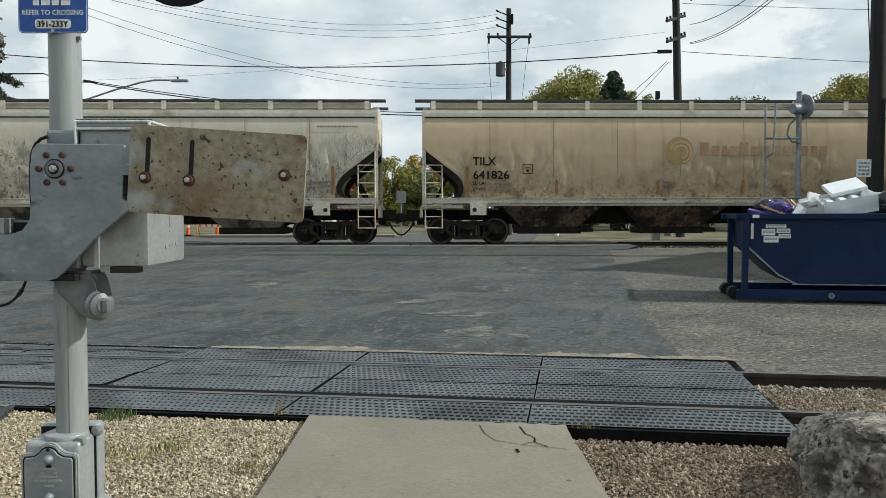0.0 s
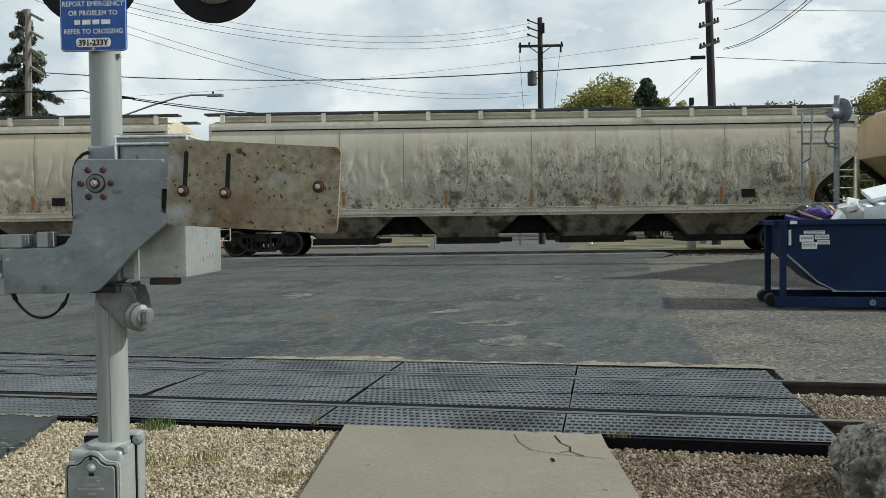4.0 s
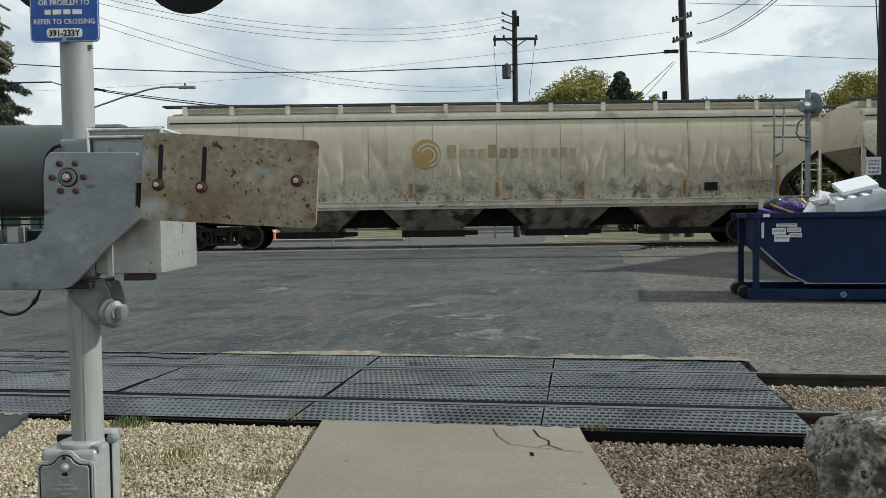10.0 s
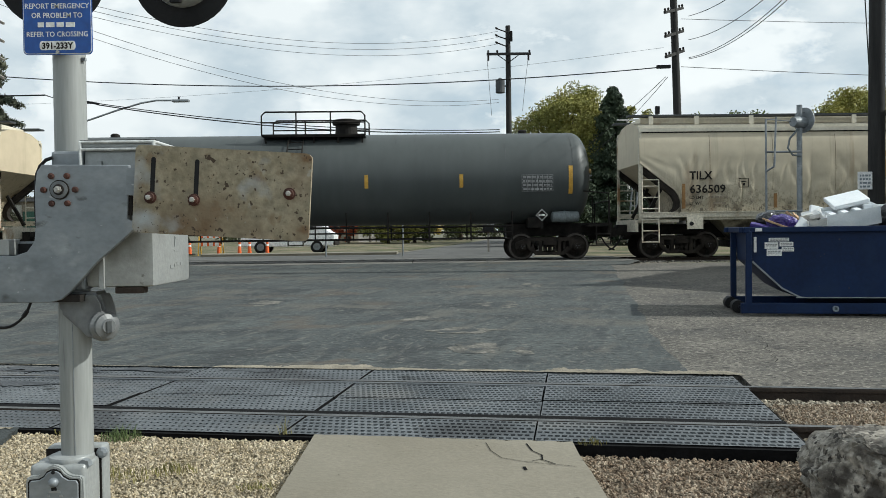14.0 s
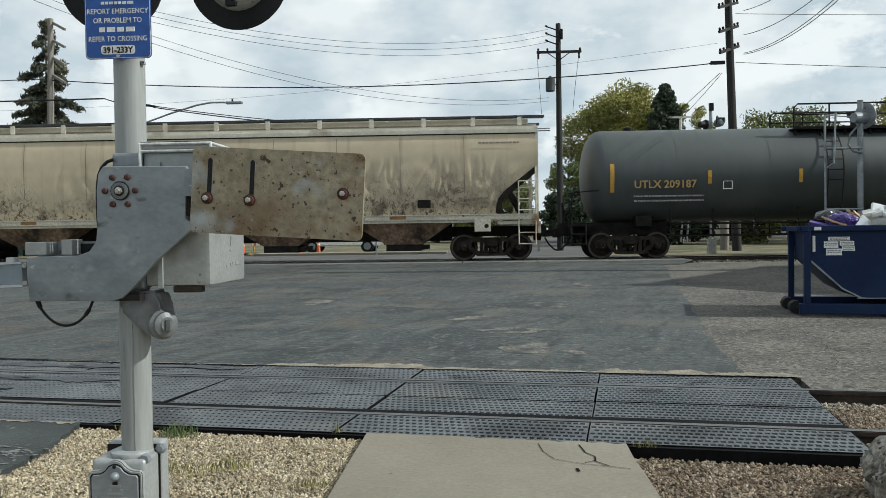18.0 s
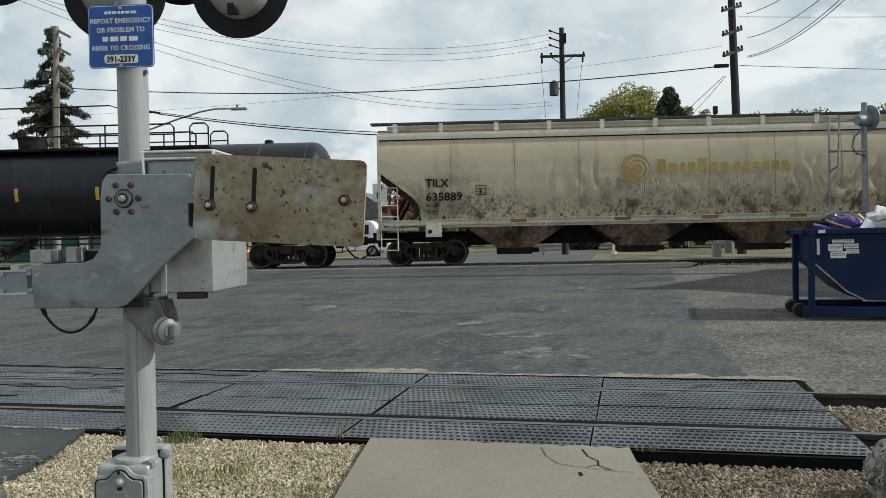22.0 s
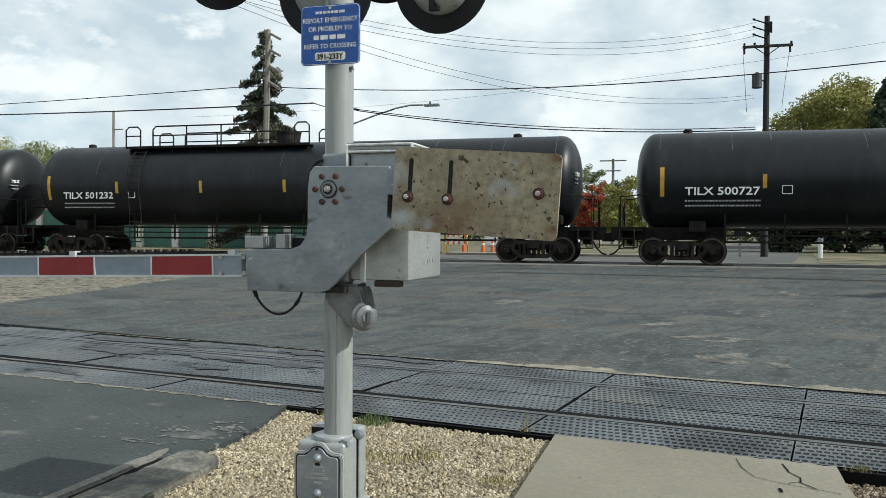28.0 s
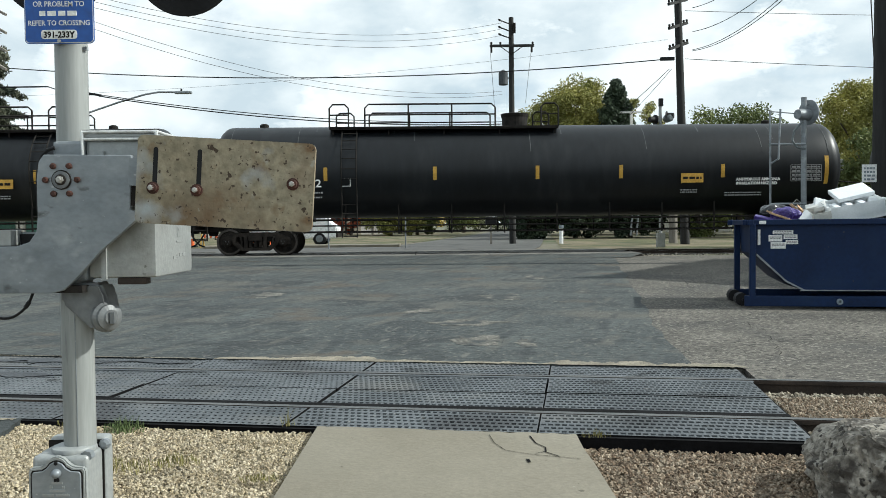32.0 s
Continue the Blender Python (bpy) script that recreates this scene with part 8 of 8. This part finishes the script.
def arrow_sign():
    root = thing("traffic_sign", pose(-5.0, 36, 0.39), "white sign with a bent black arrow on a slim post", "road sign")
    bm = bmesh.new()
    cyl(bm, (0, 0, 0), (0, 0, 3.3), 0.035, 8)
    part("post", bm, M["galv"], root)
    bm = rbox((0, -0.045, 2.98), (0.62, 0.02, 0.76), 0.008)
    board = part("board", bm, M["white"], root)
    for x0, z0, x1, z1 in ((-0.10, -0.28, -0.10, 0.0), (-0.10, 0.0, 0.08, 0.12), (0.08, 0.12, 0.08, 0.28)):
        bm = bmesh.new()
        a, b = Vector((x0, -0.058, 2.98 + z0)), Vector((x1, -0.058, 2.98 + z1))
        cyl(bm, a, b, 0.035, 6)
        part("arrow_stroke", bm, M["ink"], board)
    bm = prism(bmesh.new(), [(-0.04, 3.14), (0.20, 3.14), (0.08, 3.31)], -0.062, -0.054)
    part("arrow_head", bm, M["ink"], board)


arrow_sign()


def back_sign():
    root = thing("traffic_sign", pose(-1.69, 36, 0.39), "small grey sign seen from behind on a thin post", "road sign")
    bm = bmesh.new()
    cyl(bm, (0, 0.03, 0), (0, 0.03, 2.0), 0.03, 8)
    part("post", bm, M["galv"], root)
    part("board", rbox((0, 0, 1.80), (0.40, 0.012, 0.50), 0.004), M["alu"], root, "bare aluminium sign back")


back_sign()


# ---- trees ----
def leaves(name, centres, per, spread, size, material, parent, seed, droop=0.0, slim=0.55):
    """Clumps of small leaf faces round the given centres."""
    rng = np.random.default_rng(seed)
    c = np.repeat(np.asarray(centres, float), per, axis=0)
    n = len(c)
    d = rng.normal(0, 1, (n, 3))
    d /= np.linalg.norm(d, axis=1)[:, None]
    c = c + d * (rng.random(n) ** 0.5)[:, None] * np.asarray(spread)
    a = rng.normal(0, 1, (n, 3))
    a[:, 2] -= droop
    a /= np.linalg.norm(a, axis=1)[:, None]
    b = np.cross(a, rng.normal(0, 1, (n, 3)))
    b /= np.linalg.norm(b, axis=1)[:, None]
    s = rng.uniform(0.6, 1.3, n)[:, None] * size
    v = np.stack([c - a * s, c + b * s * slim, c + a * s, c - b * s * slim], 1).reshape(-1, 3)
    me = bpy.data.meshes.new(name)
    me.from_pydata(v.tolist(), [], np.arange(4 * n).reshape(-1, 4).tolist())
    me.materials.append(material)
    ob = new(name, me)
    ob.parent = parent
    return ob


def broadleaf(x, y, height, radius, material, label, seed, clumps=150, per=46, low=0.22, leaf=0.115):
    root = thing("tree", pose(x, y, rise(y)), label, "tree", "trees beyond the tracks")
    rng = random.Random(seed)
    bm = bmesh.new()
    cyl(bm, (0, 0, -0.3), (0, 0, height * 0.45), radius * 0.075, 10, radius * 0.045)
    limbs = []
    for i in range(9):
        a = i * 2.4 + rng.uniform(-0.3, 0.3)
        r = radius * rng.uniform(0.45, 0.75)
        z = height * rng.uniform(0.5, 0.85)
        p = Vector((r * math.cos(a), r * math.sin(a), z))
        cyl(bm, (0, 0, height * rng.uniform(0.25, 0.44)), p, radius * 0.03, 6, radius * 0.01)
    part("trunk", bm, M["bark"], root)
    cs = []
    while len(cs) < clumps:
        u = Vector((rng.uniform(-1, 1), rng.uniform(-1, 1), rng.uniform(-1, 1)))
        if u.length > 1 or u.length < 0.35:
            continue
        k = 1 + 0.28 * noise.noise(u * 2.2 + Vector((seed, 0, 0)))
        zc = height * (low + 1) / 2
        cs.append((u.x * radius * k, u.y * radius * k, zc + u.z * height * (1 - low) / 2 * k))
    leaves("crown", cs, int(per * 4.2), (radius * 0.21, radius * 0.21, radius * 0.17), leaf, material, root, seed)


def conifer(x, y, height, radius, material, label, seed, tiers=26, thin=1.0, power=0.8):
    root = thing("tree", pose(x, y, rise(y)), label, "conifer", "trees beyond the tracks")
    rng = random.Random(seed)
    bm = bmesh.new()
    cyl(bm, (0, 0, -0.3), (0, 0, height * 0.98), radius * 0.09, 10, 0.03)
    cs = []
    for i in range(tiers):
        f = i / (tiers - 1)
        z = height * (0.12 + 0.86 * f)
        rr = radius * (1 - f) ** power + 0.12
        k = max(4, int(9 * (1 - f * 0.5)))
        for j in range(k):
            a = 6.283 * j / k + rng.uniform(-0.3, 0.3) + i
            r = rr * rng.uniform(0.65, 1.15)
            tip = Vector((r * math.cos(a), r * math.sin(a), z - r * 0.28))
            cyl(bm, (0, 0, z), tip, 0.03, 4, 0.01)
            for q in (0.35, 0.55, 0.75, 0.95):
                cs.append(Vector((0, 0, z)).lerp(tip, q) - Vector((0, 0, 0.05)))
    part("trunk", bm, M["bark"], root)
    leaves("crown", cs, max(6, int(13 * thin)), (radius * 0.13, radius * 0.13, radius * 0.10), 0.17, material, root, seed, 0.6)


def spruce(x, y, height, radius, label, seed):
    root = thing("tree", pose(x, y, rise(y)), label, "conifer", "trees beyond the tracks")
    rng = random.Random(seed)
    bm = bmesh.new()
    cyl(bm, (0, 0, -0.3), (0, 0, height * 0.98), radius * 0.06, 10, 0.03)
    cs = []
    for i in range(34):
        f = i / 33
        z = height * (0.14 + 0.85 * f)
        for j in range(5 if f < 0.8 else 3):
            a = rng.uniform(0, 6.283)
            r = (radius * (1 - f) ** 0.85 + 0.18) * rng.uniform(0.45, 1.2)
            dip = r * rng.uniform(0.18, 0.55)
            tip = Vector((r * math.cos(a), r * math.sin(a), z - dip))
            cyl(bm, (0, 0, z), tip, 0.035, 4, 0.012)
            n = max(3, int(r / 0.16))
            for q in range(n):
                t = 0.2 + 0.8 * (q + 1) / n
                c = Vector((0, 0, z)).lerp(tip, t)
                c.z += 0.25 * r * (t - 0.5) ** 2 - 0.10
                cs.append(c)
    part("trunk", bm, M["bark"], root)
    leaves("crown", cs, 34, (0.24, 0.24, 0.20), 0.15, M["needle"], root, seed, 0.9, 0.30)


def woods():
    broadleaf(11.8, 75, 13.4, 4.9, M["leaf_green"], "broad autumn tree with yellow-green crown", 1, 380, 60)
    broadleaf(17.0, 74, 11.9, 2.8, M["leaf_green"], "small yellow-green tree beside the cedar", 2, 70, 40)
    conifer(14.4, 70, 12.9, 3.0, M["leaf_dark"], "dark narrow cedar beside the tree", 3, 34, 3.0, 0.6)
    broadleaf(22.8, 65, 9.7, 5.0, M["leaf_mid"], "rounded green tree behind the tracks", 4, 170, 50)
    broadleaf(16.6, 55, 7.2, 3.2, M["leaf_mid"], "leafy green tree close to the tracks", 5, 150, 50, 0.0)
    broadleaf(20.8, 52, 6.4, 3.0, M["leaf_mid"], "leafy green tree close to the tracks", 6, 140, 50, 0.0)
    broadleaf(31.2, 60, 11.1, 4.6, M["leaf_green"], "tall yellow-green tree behind the pole", 7, 200, 55, 0.1)
    broadleaf(37.6, 74, 12.6, 5.4, M["leaf_green"], "broad yellow-green tree by the lot", 8, 200, 55, 0.1)
    broadleaf(26.5, 50, 6.2, 3.4, M["leaf_mid"], "low leafy tree behind the dumpster", 9, 140, 46, 0.0)
    broadleaf(34.0, 52, 7.2, 3.6, M["leaf_mid"], "low leafy tree behind the dumpster", 10, 140, 46, 0.0)
    broadleaf(6.6, 66, 6.6, 2.6, M["leaf_mid"], "small green tree by the street", 11, 90, 40, 0.05)
    broadleaf(-2.0, 92, 7.4, 3.0, M["leaf_yellow"], "small yellowing tree by a far house", 12, 110, 40, 0.05)
    broadleaf(-4.9, 76, 6.0, 2.9, M["leaf_green"], "small yellow-green tree beyond the street", 20, 120, 40, 0.0)
    broadleaf(-2.6, 80, 5.4, 2.4, M["leaf_mid"], "small green tree beyond the street", 21, 100, 40, 0.0)
    broadleaf(-8.9, 80, 6.0, 1.9, M["leaf_red"], "small red autumn tree beyond the street", 22, 80, 40, 0.05)
    broadleaf(2.2, 95, 7.8, 3.2, M["leaf_mid"], "small green tree by a far house", 13, 110, 40, 0.05)
    broadleaf(-8.3, 96, 6.6, 3.0, M["leaf_dark"], "dark green tree by a far house", 14, 110, 40, 0.05)
    broadleaf(-13.6, 120, 10.8, 3.2, M["leaf_mid"], "distant green tree over roofs", 15, 80, 36, 0.05)
    broadleaf(-71, 80, 11.0, 5.2, M["leaf_mid"], "distant broad tree at the verge", 16, 150, 46, 0.1)
    broadleaf(-80, 84, 11.8, 5.4, M["leaf_green"], "distant broad tree at the verge", 17, 150, 46, 0.1)
    for x, y, h, r, seed in ((5.4, 54, 3.6, 2.2, 31), (8.6, 55, 4.2, 2.6, 32), (12.2, 55, 3.4, 2.4, 33)):
        broadleaf(x, y, h, r, M["leaf_dark"], "low dark green shrub under the taller trees", seed, 90, 40, 0.0)
    spruce(-26.0, 48, 13.8, 3.5, "tall ragged spruce with drooping branches", 18)


def far_hedge():
    """A long belt of far bushes and low trees that closes the view under the wagons."""
    rng = random.Random(77)
    cs = []
    for k in range(900):
        x = rng.uniform(-110, 90)
        top = 3.2 + 2.2 * noise.noise((x * 0.06, 0, 4.0)) + 1.2 * noise.noise((x * 0.3, 0, 2.0))
        cs.append((x, 128 + rng.uniform(-3, 3), 0.4 + max(0.4, top) * rng.random() ** 0.7))
    ob = leaves("far_hedge", cs, 26, (1.1, 1.1, 0.7), 0.34, M["leaf_far"], None, 78)
    tagged(ob, "far belt of bushes and low trees", "bushes", kind="stuff")


woods()
far_hedge()


# ---- far buildings and clutter ----
def house(x, y, w, d, h, wall, label, turn=0.0):
    root = thing("house", pose(x, y, rise(y), 0, 0, turn), label, "house", "houses beyond the tracks")
    bm = box(bmesh.new(), (0, 0, h / 2), (w, d, h))
    part("wall", bm, wall, root)
    bm = prism(bmesh.new(), [(-w / 2 - 0.3, h), (w / 2 + 0.3, h), (0, h + w * 0.32)], -d / 2 - 0.3, d / 2 + 0.3)
    part("roof", bm, M["roof"], root)
    for k in (-0.28, 0.28):
        win = new("window")
        win.parent = root
        win.matrix_local = pose(k * w, -d / 2 - 0.02, h * 0.55)
        bm = box(bmesh.new(), (0, 0, 0), (1.1, 0.06, 1.2))
        part("frame", bm, M["van_white"], win)
        bm = box(bmesh.new(), (0, -0.04, 0), (0.9, 0.02, 1.0))
        part("pane", bm, M["dark_glass"], win)
    bm = rbox((0, -d / 2 - 0.03, 1.0), (0.95, 0.06, 2.0), 0.01)
    part("door", bm, M["wall_tan"], root)


house(-9.6, 90, 7.5, 8, 3.0, M["wall_pale"], "pale far house with grey gabled roof", 8)
house(-14.0, 90, 9, 8, 3.0, M["wall_tan"], "tan far house with grey gabled roof", -4)
house(23, 84, 9, 8, 2.8, M["wall_pale"], "pale far house behind the trees", 0)


def unseen_gable_house():
    """Unseen building beside the lot, added so that its pointed shade falls on open ground."""
    root = thing("house", pose(18.5, 18.08, 0.2), "unseen tan gabled building added to shade the lot", "house", "houses beyond the tracks")
    bm = box(bmesh.new(), (0, 0.8, 2.35), (10, 8.6, 4.9))
    part("wall", bm, M["wall_tan"], root)
    bm = bmesh.new()
    ends = [[bm.verts.new((x, y, z)) for y, z in ((-3.7, 4.8), (5.3, 4.8), (0, 8.0))] for x in (-5.0, 5.0)]
    bm.faces.new(ends[0][::-1])
    bm.faces.new(ends[1])
    for k in range(3):
        bm.faces.new((ends[0][k], ends[0][(k + 1) % 3], ends[1][(k + 1) % 3], ends[1][k]))
    bmesh.ops.recalc_face_normals(bm, faces=bm.faces[:])
    part("roof", bm, M["roof"], root)


unseen_gable_house()


def green_building():
    root = thing("building", pose(-33, 47, 0.38), "low building with green panels between pale posts", "building")
    bm = box(bmesh.new(), (0, 3, 1.5), (24, 6, 3.0))
    part("wall", bm, M["wall_tan"], root)
    for i in range(9):
        bm = box(bmesh.new(), (-10.6 + i * 2.65, -0.04, 1.25), (2.1, 0.08, 2.4))
        part("green_panel", bm, M["green_wall"], root)
        bm = box(bmesh.new(), (-11.95 + i * 2.65, -0.1, 1.4), (0.45, 0.2, 2.8))
        part("pillar", bm, M["wall_pale"], root)
    bm = box(bmesh.new(), (0, 3, 3.1), (24.6, 6.6, 0.2))
    part("roof", bm, M["roof"], root)
    root = thing("building", pose(-46, 52, 0.38), "tan block building with rooftop unit", "building")
    bm = box(bmesh.new(), (0, 0, 2.6), (10, 7, 5.2))
    part("wall", bm, M["wall_tan"], root)
    bm = box(bmesh.new(), (0, 0, 5.3), (10.3, 7.3, 0.2))
    part("parapet", bm, M["roof"], root)
    bm = rbox((2.5, 0, 5.9), (1.5, 1.2, 1.0), 0.03)
    part("rooftop_unit", bm, M["van_white"], root)
    bm = box(bmesh.new(), (0, -3.53, 1.6), (1.4, 0.06, 1.3))
    part("window", bm, M["dark_glass"], root)


green_building()


def far_clutter():
    cone = thing("traffic_cone", pose(-11.07, 41.5, 0.40), "orange traffic channeliser with pale bands", "traffic cone", "traffic channelisers by the far pavement")
    bm = bmesh.new()
    lathe(bm, [(0.05, 0.10), (0.64, 0.055), (0.68, 0.03)], 12)
    part("body", bm, M["orange"], cone)
    bm = bmesh.new()
    lathe(bm, [(0.42, 0.077), (0.52, 0.070)], 12)
    part("band", bm, M["white"], cone)
    bm = box(bmesh.new(), (0, 0, 0.03), (0.42, 0.42, 0.06))
    part("base", bm, M["black"], cone)
    for dx, dy in ((1.02, 0.0), (1.45, 0.3), (2.40, 0.0), (-1.5, 0.2), (-2.6, 0.0)):
        copy_thing(cone, pose(-11.07 + dx, 41.5 + dy, 0.40))
    bar = thing("road_barricade", pose(-13.2, 40.4, 0.40), "white and orange striped folding barricade", "barricade", "barricades by the far pavement")
    for z in (0.55, 0.95):
        bm = box(bmesh.new(), (0, 0, z), (1.2, 0.04, 0.2))
        board = part("board", bm, M["white"], bar)
        for k in range(4):
            bm = box(bmesh.new(), (-0.42 + k * 0.29, -0.024, z), (0.10, 0.006, 0.2), Euler((0, radians(0), 0)).to_matrix())
            part("stripe", bm, M["orange"], board)
    for s in (-1, 1):
        bm = bmesh.new()
        box(bm, (s * 0.55, -0.15, 0.52), (0.05, 0.04, 1.08), Euler((radians(-14), 0, 0)).to_matrix())
        box(bm, (s * 0.55, 0.15, 0.52), (0.05, 0.04, 1.08), Euler((radians(14), 0, 0)).to_matrix())
        part("leg", bm, M["yellow"], bar)
    for dx, dy in ((1.9, 0.5), (-1.8, 0.2), (-3.4, 0.1)):
        copy_thing(bar, pose(-13.2 + dx, 40.4 + dy, 0.40))
    van = thing("van", pose(-7.95, 44, 0.40), "white delivery van parked beyond the tracks", "van")
    bm = prism(bmesh.new(), [(-2.4, 0.34), (2.36, 0.34), (2.40, 0.95), (2.05, 1.12), (1.45, 1.92), (-2.3, 2.0), (-2.42, 1.2)], -0.92, 0.92)
    bmesh.ops.bevel(bm, geom=bm.edges[:], offset=0.06, segments=2, affect="EDGES")
    part("body", bm, M["van_white"], van, smooth=True)
    bm = rbox((2.40, 0, 0.50), (0.10, 1.8, 0.22), 0.03)
    part("bumper", bm, M["dark_steel"], van)
    for x in (-1.4, 1.5):
        for yy in (-0.82, 0.82):
            w = new("wheel")
            w.parent = van
            w.matrix_local = pose(x, yy, 0.33)
            bm = bmesh.new()
            lathe(bm, [(-0.11, 0.28), (-0.09, 0.33), (0.09, 0.33), (0.11, 0.28)], 18, (0, 1, 0))
            part("tyre", bm, M["black"], w)
            bm = bmesh.new()
            lathe(bm, [(-0.13, 0.19), (0.13, 0.19)], 14, (0, 1, 0))
            part("rim", bm, M["galv"], w)
    for x0, x1 in ((0.55, 1.35), (-0.5, 0.4)):
        bm = box(bmesh.new(), ((x0 + x1) / 2, -0.925, 1.45), (x1 - x0, 0.02, 0.50))
        part("window", bm, M["dark_glass"], van)
    mail = thing("mailbox", pose(2.3, 41.6, 0.40), "dark box on a short post by the pole", "mailbox")
    bm = rbox((0, 0, 1.15), (0.55, 0.35, 0.4), 0.03)
    part("box", bm, M["black"], mail)
    bm = box(bmesh.new(), (0, 0, 0.5), (0.1, 0.1, 1.0))
    part("post", bm, M["wood_grey"], mail)
    mark = thing("marker_post", pose(5.7, 41, 0.40), "short pale utility marker post", "post")
    bm = bmesh.new()
    cyl(bm, (0, 0, 0), (0, 0, 0.75), 0.10, 10)
    part("post", bm, M["van_white"], mark)
    bm = bmesh.new()
    cyl(bm, (0, 0, 0.75), (0, 0, 0.9), 0.12, 10)
    part("cap", bm, M["arm_grey"], mark)
    stump = thing("timber_post", pose(10.9, 40, 0.40), "stout grey timber post base", "post")
    bm = bmesh.new()
    cyl(bm, (0, 0, -0.05), (0, 0, 1.8), 0.2, 12)
    part("post", bm, M["wood_grey"], stump)


far_clutter()


# ---- what moves ----
S_ROWS = [
    (0, 0.000),
    (1, 3.660),
    (2, 7.218),
    (3, 10.733),
    (4, 14.244),
    (5, 17.778),
    (6, 21.351),
    (7, 24.970),
    (8, 28.638),
    (9, 32.351),
    (10, 36.105),
    (11, 39.894),
    (12, 43.710),
    (13, 47.547),
    (14, 51.402),
    (15, 55.270),
    (16, 59.149),
    (17, 63.041),
    (18, 66.946),
    (19, 70.869),
    (20, 74.812),
    (21, 78.781),
    (22, 82.780),
    (23, 86.814),
    (24, 90.886),
    (25, 94.995),
    (26, 99.142),
    (27, 103.320),
    (28, 107.519),
    (29, 111.727),
    (30, 115.921),
    (31, 120.077),
    (32, 124.159),
]


def along(t):
    for (t0, s0), (t1, s1) in zip(S_ROWS, S_ROWS[1:]):
        if t0 <= t <= t1:
            return s0 + (s1 - s0) * (t - t0) / (t1 - t0)
    return S_ROWS[-1][1]


def motions():
    for ob, centre in train:
        rows = []
        for t, s in S_ROWS:
            p = main_at(centre + s, 0, RAIL2 + 0.004)
            rows.append((t, pose(p.x, p.y, p.z, 0, 0, YAW2)))
        walk(ob, rows)
    times = [k * 4 / FPS for k in range(0, 241)]
    for ws, k in wheels:
        walk(ws, [(t, pose(k, 0, 0.43, 0, math.degrees(along(t) / 0.43) % 360.0, 0)) for t in times])


motions()
